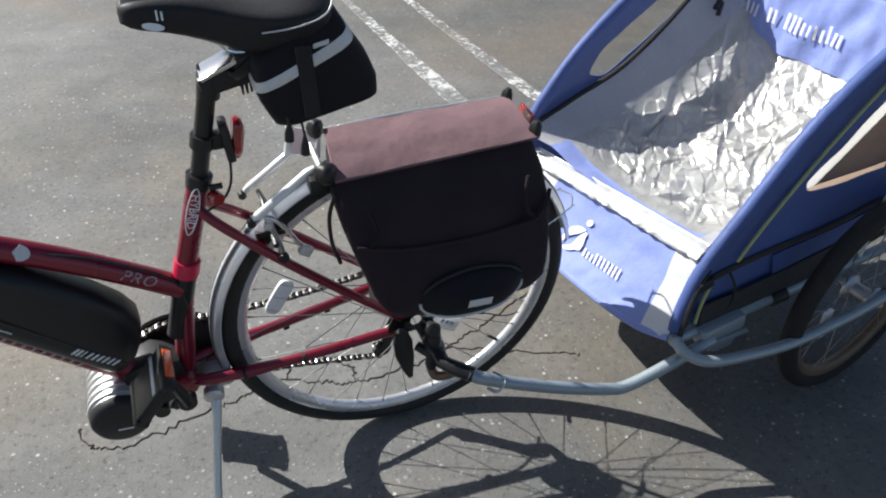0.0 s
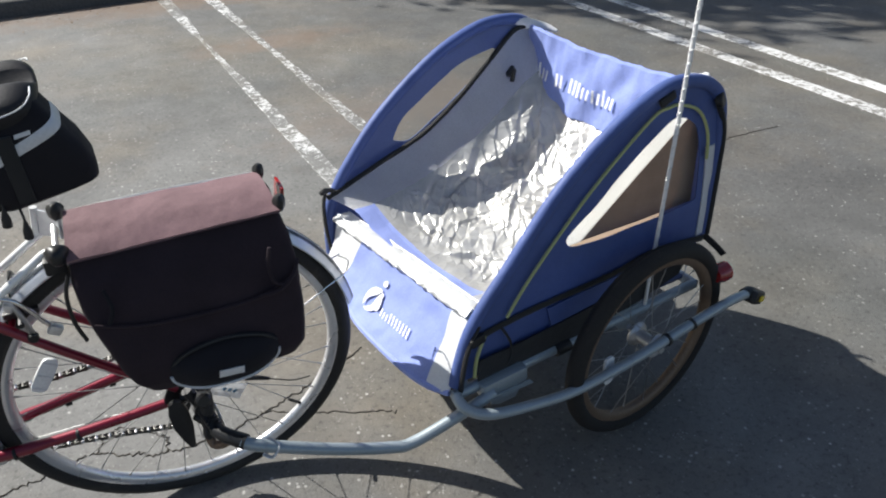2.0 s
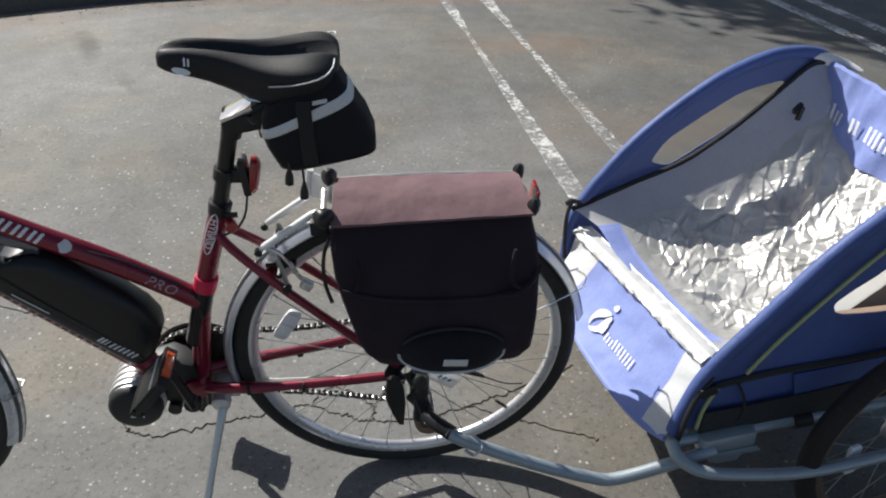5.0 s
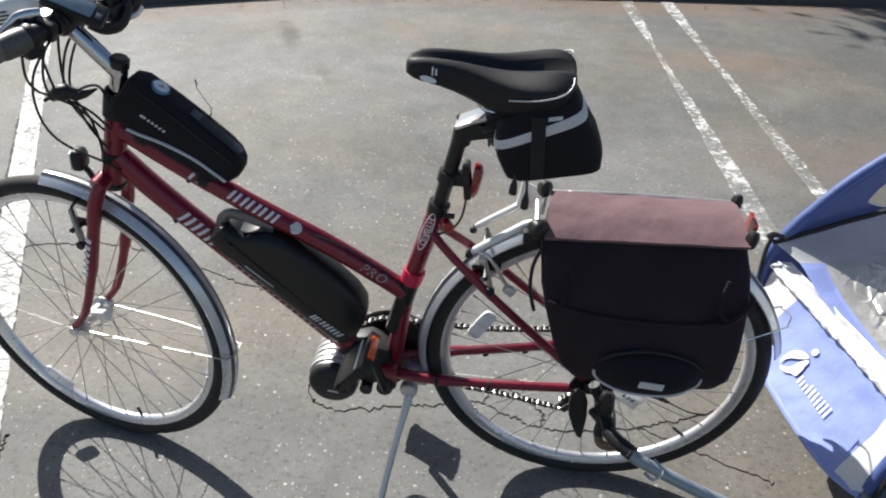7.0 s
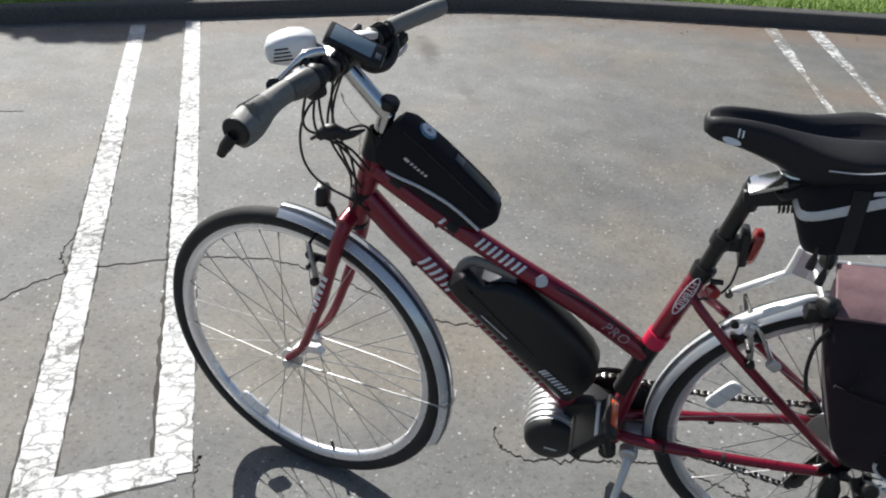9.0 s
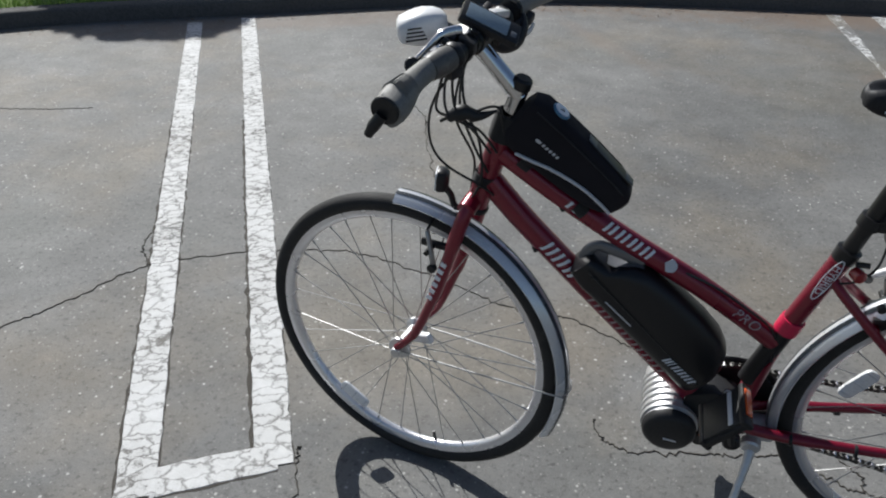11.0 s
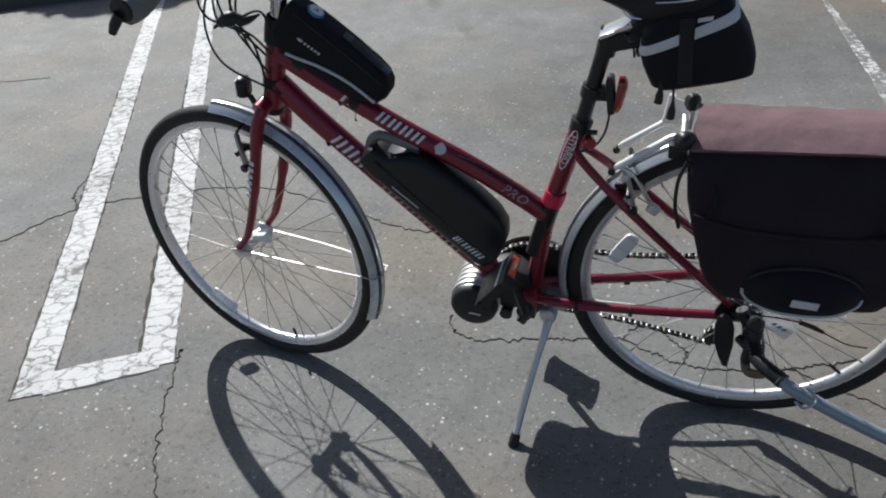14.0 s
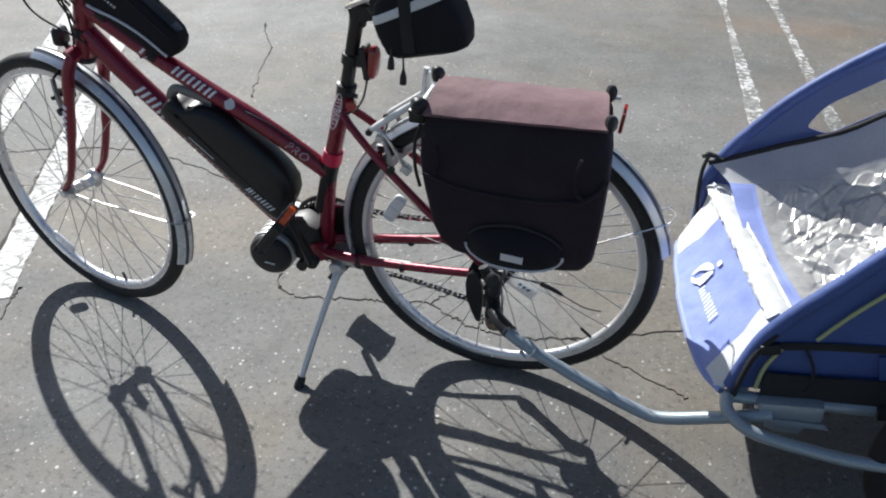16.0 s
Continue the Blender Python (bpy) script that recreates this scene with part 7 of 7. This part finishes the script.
def cover_point(u, v):
    """The sagging front cover: u from front to back, v from the near to the far side."""
    x = 0.055 + 0.550 * u
    x0 = x + (0.02 if v < 0 else -0.045) * abs(v) ** 2 * (1 - u)
    c = poly_at(CENTRE, x)
    z_side = poly_at(ZIP, x0) if v > 0 else poly_at(N_ZIP, x0)
    g = abs(v) ** (3.0 if v > 0 else 8.0)
    y = 0.278 + v * 0.278
    return V3(x0, y, c + (z_side - c) * g)


NU, NV = 270, 270
buckets = {"pale": [], "blue": [], "foil": []}
grid = []
EDGE = 0.76
for i in range(NU + 1):
    row = []
    for j in range(NV + 1):
        u, v = i / NU, -1 + 2 * j / NV
        p = cover_point(u, v)
        p.x += 0.030 * v * v * (1 - u) * (1 if abs(v) < EDGE else (1 - abs(v)) / (1 - EDGE))
        inside = max(0.0, min(1.0, (EDGE - abs(v)) * 9)) * max(0.0, min(1.0, (u - 0.12) * 8)) * max(0.0, min(1.0, (1 - u) * 12))
        q = V3(p.x, p.y, 0.0)
        warp = noise.noise_vector(q * 9) * 0.018
        h = 0.006 * noise.noise(q * 9)
        for f, slope, turn, off in ((13, 0.20, 35, 0.0), (23, 0.30, -40, 5.0), (40, 0.34, 60, 9.0)):
            e = q + warp
            c, sn = math.cos(radians(turn)), math.sin(radians(turn))
            w = V3((e.x * c + e.y * sn) * f * 0.42, (e.y * c - e.x * sn) * f, off)
            dist, site = noise.voronoi(w)
            tilt = noise.noise_vector(site[0] * 5.3 + V3(off, 1, 2)).normalized() * slope
            flat = min(1.0, (dist[1] - dist[0]) / 0.14)
            d = w - site[0]
            h += flat * (d.x * tilt.x + d.y * tilt.y + 0.18 * slope) / f
        p.z += inside * (h - 0.008)
        p.z += (1 - inside) * 0.004 * noise.noise(q * 16)
        row.append(p)
    grid.append(row)
for i in range(NU):
    for j in range(NV):
        u, v = (i + 0.5) / NU, -1 + 2 * (j + 0.5) / NV
        kind = "pale" if v > EDGE or (v < -EDGE and u < 0.14) else ("blue" if u < 0.10 else "foil")
        buckets[kind].append((i, j))
for kind, label in (("pale", "pale grey nylon edge of the cover"), ("blue", "blue hem of the cover"), ("foil", "crumpled clear vinyl rain cover")):
    for side in ((-1, 1) if kind == "pale" else (0,)):
        cells = [(i, j) for i, j in buckets[kind] if side == 0 or (j - NV / 2) * side > 0]
        bm = bmesh.new()
        vm = {}
        for i, j in cells:
            quad = []
            for a, b in ((i, j), (i + 1, j), (i + 1, j + 1), (i, j + 1)):
                if (a, b) not in vm:
                    vm[(a, b)] = bm.verts.new(grid[a][b])
                quad.append(vm[(a, b)])
            bm.faces.new(quad)
        sheet = part({"pale": "cover_edge", "blue": "cover_hem", "foil": "rain_cover"}[kind], bm, M[{"blue": "sunny_blue", "pale": "sheer", "foil": "foil"}[kind]], trailer, label)
        sheet.visible_shadow = kind != "foil"
# black buckle on the pale edge
bm = bmesh.new()
box(bm, (0.030, 0.012, 0.014), pose(0.512, 0.502, 0.706, 10, -30, 20), 0.004)
box(bm, (0.010, 0.010, 0.034), pose(0.520, 0.500, 0.694, 0, 10, 0), 0.003)
part("cover_buckle", bm, M["black"], trailer)

# back: blue top band with its printing, plain lower panel
def back_point(s, t):
    """s from the near to the far side, t from the band's foot to its top, then over."""
    x = 0.606 - 0.012 * s + (0.034 - 0.022 * s) * t + 0.011 * noise.noise(V3(s * 9 + t * 1.5, t * 1.4, 4)) + 0.0035 * noise.noise(V3(s * 30 + t * 3, t * 2.0, 8)) - 0.010 * math.sin(math.pi * s)
    z = 0.620 + 0.176 * t - 0.014 * math.sin(math.pi * s) * t + 0.004 * noise.noise(V3(s * 14, t * 3, 9))
    return V3(x, 0.012 + 0.550 * s, z)


bm = bmesh.new()
rings = []
for i in range(61):
    s = i / 60
    row = [back_point(s, k / 14) for k in range(15)]
    top = row[-1]
    row += [top + V3(0.010, 0, 0.004), top + V3(0.022, 0, -0.004), top + V3(0.030, 0, -0.08), top + V3(0.046, 0, -0.20), top + V3(0.056, 0, -0.37)]
    for k in range(len(row)):
        row[k] = row[k] + V3(0.004 * noise.noise(V3(s * 26, k * 0.14, 2)), 0, 0)
    rings.append(row)
loft(bm, rings, caps=False, loop=False)
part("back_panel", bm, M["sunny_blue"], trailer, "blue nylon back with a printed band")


def on_back(p):
    """Lay a flat print (x along, y up) onto the band."""
    q = back_point(min(1, max(0, (p.x) / 0.560)), (p.y - 0.620) / 0.176)
    return q + V3(-0.0060 - p.z, 0, 0.0012)


# printed signs as a row of plain bars
x = 0.512
for w, h in ((0.007, 0.032), (0.007, 0.030), (0.007, 0.040), (0.007, 0.028), (0.007, 0.028), (0.0, 0), (0.008, 0.036), (0.008, 0.036), (0.0, 0), (0.008, 0.040), (0.008, 0.040), (0.007, 0.038), (0.007, 0.030), (0.006, 0.030), (0.006, 0.036), (0.007, 0.030), (0.007, 0.042), (0.007, 0.028), (0.007, 0.028)):
    if w:
        bm = bmesh.new()
        loft(bm, [[on_back(V3(x - e * w, 0.684 + h * k / 6 - 0.004 * math.sin(math.pi * x / 0.56), 0.0010)) for e in (0.0, 0.35, 0.7, 1.0)] for k in range(7)], caps=False, loop=False)
        part("print_bar", bm, M["logo"], trailer, smooth=False)
    x -= (w or 0.012) + 0.0088
# reflective strip down the rear edge
bm = bmesh.new()
rings = [[V3(x, -0.0255, z), V3(x + 0.028, -0.0215, z), V3(x + 0.028, -0.018, z), V3(x, -0.018, z)] for x, z in ((0.650, 0.665), (0.660, 0.60), (0.668, 0.52), (0.674, 0.435))]
loft(bm, rings)
part("reflective_strip", bm, M["tape"], trailer, "grey reflective strip")
PIPE = [(0.125, 0.424), (0.185, 0.511), (0.316, 0.652), (0.461, 0.768), (0.510, 0.784), (0.545, 0.783), (0.604, 0.757), (0.640, 0.701), (0.650, 0.640)]
ttube("piping", [V3(x, NEAR - 0.0105 - 0.008 * math.sin(max(0, min(1, (z - 0.28) / 0.5)) * math.pi), z) for x, z in PIPE], 0.0036, "piping", 6, 8, "yellow-green piping")
# black strap low on the side, its adjuster and loose end
ttube("side_strap", [V3(x, NEAR - 0.012, z) for x, z in ((0.052, 0.392), (0.10, 0.402), (0.205, 0.412), (0.409, 0.420), (0.538, 0.438), (0.70, 0.420))], 0.0085, "black_web", 5, 8, flat=0.35, label="black webbing strap")
ttube("strap_end", [V3(0.705, NEAR - 0.01, 0.425), V3(0.722, NEAR - 0.03, 0.405), V3(0.740, NEAR - 0.05, 0.380)], 0.008, "black_web", 4, 8, flat=0.3)
bm = bmesh.new()
box(bm, (0.034, 0.012, 0.022), pose(0.056, NEAR - 0.014, 0.392, 0, -15, 0), 0.004)
part("strap_buckle", bm, M["black"], trailer)
ttube("strap_loop", [V3(0.115, NEAR - 0.014, 0.400), V3(0.135, NEAR - 0.020, 0.36), V3(0.14, NEAR - 0.018, 0.32), V3(0.13, NEAR - 0.016, 0.30)], 0.003, "black_web", 6, 7)
ttube("hem_line", [V3(0.075, NEAR - 0.013, 0.395), V3(0.055, NEAR - 0.016, 0.35), V3(0.050, NEAR - 0.016, 0.30)], 0.004, "piping", 5, 7)
ttube("front_binding", [V3(0.060, NEAR - 0.010, 0.425), V3(0.032, NEAR - 0.014, 0.37), V3(0.018, NEAR - 0.016, 0.30), V3(0.018, NEAR - 0.014, 0.27)], 0.006, "black_web", 5, 8)
for y, pts in ((FAR, ((0.005, 0.485), (-0.004, 0.44), (-0.002, 0.37), (0.006, 0.31))),):
    ttube("front_binding", [V3(x, y - 0.01, z) for x, z in pts], 0.005, "black_web", 5, 8)
ttube("hinge_pin", [(-0.012, FAR - 0.012, 0.478), (0.004, FAR - 0.012, 0.484), (0.026, FAR - 0.012, 0.478)], [0.006, 0.006, 0.0075, 0.0075, 0.006, 0.006, 0.005], "black", 3, 8)

# front panel, its logo, pale corners and the rolled vinyl band
def front_point(s, t):
    """s from the near to the far side, t from the foot to the top."""
    s = s + 0.09 * (t - 0.45) * math.sin(math.pi * s) * (1 if s < 0.5 else -1) * (0.4 if s < 0.5 else 1)
    foot = V3(-0.004, -0.014, 0.276).lerp(V3(0.000, 0.550, 0.272), s)
    top = V3(0.056, 0.000, 0.428).lerp(V3(0.022, 0.545, 0.395), s)
    q = min(1, max(0, s))
    bow = math.sin(math.pi * q) ** (0.5 if q < 0.5 else 0.25)
    foot += V3(-0.046 * bow - 0.004 * s, 0, -0.006 * bow)
    p = foot.lerp(top, t)
    p.x += 0.010 * math.sin(math.pi * t) * math.sin(math.pi * s) ** 0.6
    p.z -= 0.004 * math.sin(math.pi * s) * (1 - t)
    p.x += 0.004 * noise.noise(V3(s * 8, t * 4, 3)) + 0.010 * max(0.0, 0.35 - t) * noise.noise(V3(s * 22 + t * 5, t * 5, 7))
    return p


def front_kind(s, t):
    return "pale" if s < 0.10 or s > 0.80 else "blue"


for kind, lo, hi, nm in (("pale", 0, 0.5, "corner_patch"), ("pale", 0.5, 1, "corner_patch"), ("blue", 0, 1, "front_panel")):
    bm = bmesh.new()
    vm = {}
    for i in range(60):
        for j in range(24):
            s, t = (i + 0.5) / 60, (j + 0.5) / 24
            if front_kind(s, t) == kind and lo <= s <= hi:
                quad = []
                for a, b in ((i, j), (i + 1, j), (i + 1, j + 1), (i, j + 1)):
                    if (a, b) not in vm:
                        vm[(a, b)] = bm.verts.new(front_point(a / 60, b / 24))
                    quad.append(vm[(a, b)])
                bm.faces.new(quad)
    thicken(bm, V3(0.003, 0, -0.001))
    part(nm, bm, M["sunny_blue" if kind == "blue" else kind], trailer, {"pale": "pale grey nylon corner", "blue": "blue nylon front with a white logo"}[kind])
# rolled hem at the panel's foot
ttube("foot_hem", [front_point(s / 12, 0.0) + V3(0.002, 0, -0.004) for s in range(13)], 0.008, "sunny_blue", 2, 8)


def front_shape(loop, lift=0.0044):
    bm = bmesh.new()
    vs = []
    for s, t in loop:
        a, b, c = front_point(s, t), front_point(s + 0.01, t), front_point(s, t + 0.01)
        nrm = (b - a).cross(c - a).normalized()
        if nrm.x > 0:
            nrm = -nrm
        vs.append(bm.verts.new(a + nrm * lift))
    bmesh.ops.triangle_fill(bm, use_beauty=True, edges=[bm.edges.new((p, q)) for p, q in zip(vs, vs[1:] + vs[:1])])
    return bm


# logo: round sign with an S-shaped gap, a dot, and a row of plain bars; laid out along the panel, foot towards the bicycle
LS, LT = 0.545, 0.39
def half_moon(k):
    """One half of the round sign, cut off along a slanted, bent line; built in strips that follow the panel."""
    arc = [(0.054 * math.cos(a), 0.185 * math.sin(a)) for a in (radians(120 + 172 * i / 16 + 180 * k) for i in range(17))]
    (xa, ya), (xb, yb) = arc[0], arc[-1]
    bm = bmesh.new()
    rings = []
    for i, (x, y) in enumerate(arc):
        f = i / 16
        bow = 0.012 * math.sin(2 * math.pi * f)
        cx, cy = xa + (xb - xa) * f + bow, ya + (yb - ya) * f
        rings.append([front_point(LS + cx + (x - cx) * e, LT + cy + (y - cy) * e) + V3(-0.0046, -0.0008, 0.0022) for e in (0.26, 0.40, 0.52, 0.64, 0.76, 0.88, 1.0)])
    loft(bm, rings, caps=False, loop=False)
    return bm


for k in (0, 1):
    part("logo_shape", half_moon(k), M["logo"], trailer, smooth=False)
part("logo_dot", front_shape([(LS - 0.012 + 0.016 * math.cos(a), LT + 0.285 + 0.050 * math.sin(a)) for a in (q * math.pi / 6 for q in range(12))]), M["logo"], trailer, smooth=False)
s = LS - 0.072
for h in (0.10, 0.085, 0.085, 0.13, 0.13, 0.13, 0.13, 0.13, 0.13, 0.13):
    bm = bmesh.new()
    loft(bm, [[front_point(s - e * 0.0085, LT - 0.10 + h * k / 5) + V3(-0.0042, -0.0008, 0.0020) for e in (0.0, 0.5, 1.0)] for k in range(6)], caps=False, loop=False)
    part("logo_bar", bm, M["logo"], trailer, smooth=False)
    s -= 0.0085 + 0.0125
# band of rolled clear vinyl along the top of the panel
bm = bmesh.new()
rings = []
for i in range(70):
    s = i / 69
    c = front_point(s, 1.0) + V3(0.016, 0, 0.010)
    ring = []
    for k in range(14):
        a = 2 * math.pi * k / 14
        r = 1 + 0.16 * noise.noise(V3(s * 38, math.cos(a) * 1.4, math.sin(a) * 1.4))
        ring.append(c + V3(0.028 * r * math.cos(a), 0, 0.012 * r * math.sin(a) + 0.003 * noise.noise(V3(s * 30, 3, 3))))
    rings.append(ring)
loft(bm, rings)
part("vinyl_roll", bm, M["roll"], trailer, "rolled shiny vinyl edge")
for off in (0.0, 0.030):
    ttube("roll_cord", [front_point(s / 14, 1.0) + V3(0.004 + off, 0, 0.022 - 0.004 * (off > 0)) for s in range(15)], 0.0035, "white_plastic", 3, 7)
bm = bmesh.new()
box(bm, (0.028, 0.026, 0.030), pose(0.082, -0.004, 0.446, 20, 25, 15), 0.008)
part("roll_toggle", bm, M["black"], trailer)

# inside: floor, seat back
bm = bmesh.new()
box(bm, (0.66, 0.56, 0.008), Matrix.Translation((0.36, 0.278, 0.300)), 0.003)
part("floor_panel", bm, M["inside"], trailer)
bm = bmesh.new()
rings = [[V3(x, 0.02, z), V3(x, 0.54, z), V3(x + 0.012, 0.54, z), V3(x + 0.012, 0.02, z)] for x, z in ((0.33, 0.31), (0.44, 0.36), (0.56, 0.43), (0.600, 0.53), (0.612, 0.60), (0.618, 0.615))]
loft(bm, rings)
part("seat_sling", bm, M["brown"], trailer, "brown seat sling")

# flag pole
fp = [TRAIL.inverted() @ (V3(0.997, -0.196, 0.30) + V3(-0.079, -0.095, 0.99) * k) for k in (0, 0.15, 0.5, 0.9, 1.3)]
pole = ttube("flag_pole", fp, 0.0042, "white_plastic", 3, 8, "white flag pole")
bm = bmesh.new()
spiral = []
p0, p1 = Vector(fp[0]), Vector(fp[-1])
for i in range(320):
    c = p0.lerp(p1, 0.1 + 0.9 * i / 319)
    spiral.append(c + V3(0.0044 * math.cos(i * 0.9), 0.0044 * math.sin(i * 0.9), 0))
tube(bm, spiral, 0.0012, 4)
part("pole_wrap", bm, M["tape"], pole)

# black tab on the near arch, black binding of the rear edge and its top corner
bm = bmesh.new()
box(bm, (0.040, 0.012, 0.020), pose(0.500, NEAR - 0.012, 0.806, 0, -24, 0), 0.005)
part("arch_tab", bm, M["black_web"], trailer)
ttube("rear_binding", [(0.660, NEAR - 0.006, 0.772), (0.694, NEAR - 0.010, 0.70), (0.702, NEAR - 0.012, 0.60), (0.710, NEAR - 0.012, 0.43)], 0.0075, "black_web", 5, 8)
bm = bmesh.new()
disc(bm, 0.017, 0.014, along_z(V3(0.664, NEAR - 0.012, 0.770), (0.5, -1, 0.3)), 16)
part("corner_cap", bm, M["black"], trailer)

# brown inner lining behind the near window, below the cover's edge
bm = bmesh.new()
vs = [bm.verts.new((x, 0.006, z)) for x, z in ((0.330, 0.515), (0.480, 0.637), (0.618, 0.742), (0.655, 0.725), (0.668, 0.515), (0.50, 0.512))]
bm.faces.new(vs)
bmesh.ops.triangulate(bm, faces=bm.faces)
thicken(bm, V3(0, 0.002, 0))
part("window_lining", bm, M["brown"], trailer, "brown mesh lining behind the window")
# pale facing between the window's upper edge and the lining; sun glow in its white
bm = bmesh.new()
vs = [bm.verts.new((x, 0.003, z)) for x, z in ((0.262, 0.516), (0.336, 0.516), (0.487, 0.639), (0.623, 0.746), (0.56, 0.764), (0.47, 0.722), (0.40, 0.670), (0.262, 0.575))]
bm.faces.new(vs)
bmesh.ops.triangulate(bm, faces=bm.faces)
thicken(bm, V3(0, 0.002, 0))
part("window_facing", bm, M["facing"], trailer, "pale nylon facing beside the window, whitened for the sun behind it")
# lower side between strap and rail: blue nylon, then a black sheet for its shade
bm = bmesh.new()
vs = [bm.verts.new((x, NEAR - 0.0125, z)) for x, z in ((0.235, 0.398), (0.42, 0.410), (0.60, 0.428), (0.66, 0.40), (0.63, 0.345), (0.50, 0.312), (0.38, 0.295), (0.27, 0.288))]
bm.faces.new(vs)
thicken(bm, V3(0, 0.004, 0))
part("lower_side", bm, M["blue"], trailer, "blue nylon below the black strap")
bm = bmesh.new()
vs = [bm.verts.new((x, NEAR - 0.0175, z)) for x, z in ((0.060, 0.338), (0.146, 0.340), (0.279, 0.349), (0.42, 0.364), (0.60, 0.405), (0.66, 0.395), (0.63, 0.345), (0.50, 0.312), (0.38, 0.295), (0.27, 0.288), (0.06, 0.284))]
bm.faces.new(vs)
thicken(bm, V3(0, 0.004, 0))
part("axle_shade", bm, M["black_web"], trailer, "black sheet over the axle in place of the shade there")

# pale flaps where the back meets the arches
for pts in (((0.560, 0.560, 0.815), (0.600, 0.556, 0.800), (0.640, 0.535, 0.792), (0.655, 0.500, 0.786)), ((0.628, -0.008, 0.812), (0.650, 0.012, 0.806), (0.668, 0.040, 0.797), (0.676, 0.075, 0.792))):
    ttube("corner_flap", pts, [0.006, 0.010, 0.013, 0.015, 0.014, 0.012, 0.010, 0.008, 0.006, 0.004], "pale", 3, 10, flat=0.6)
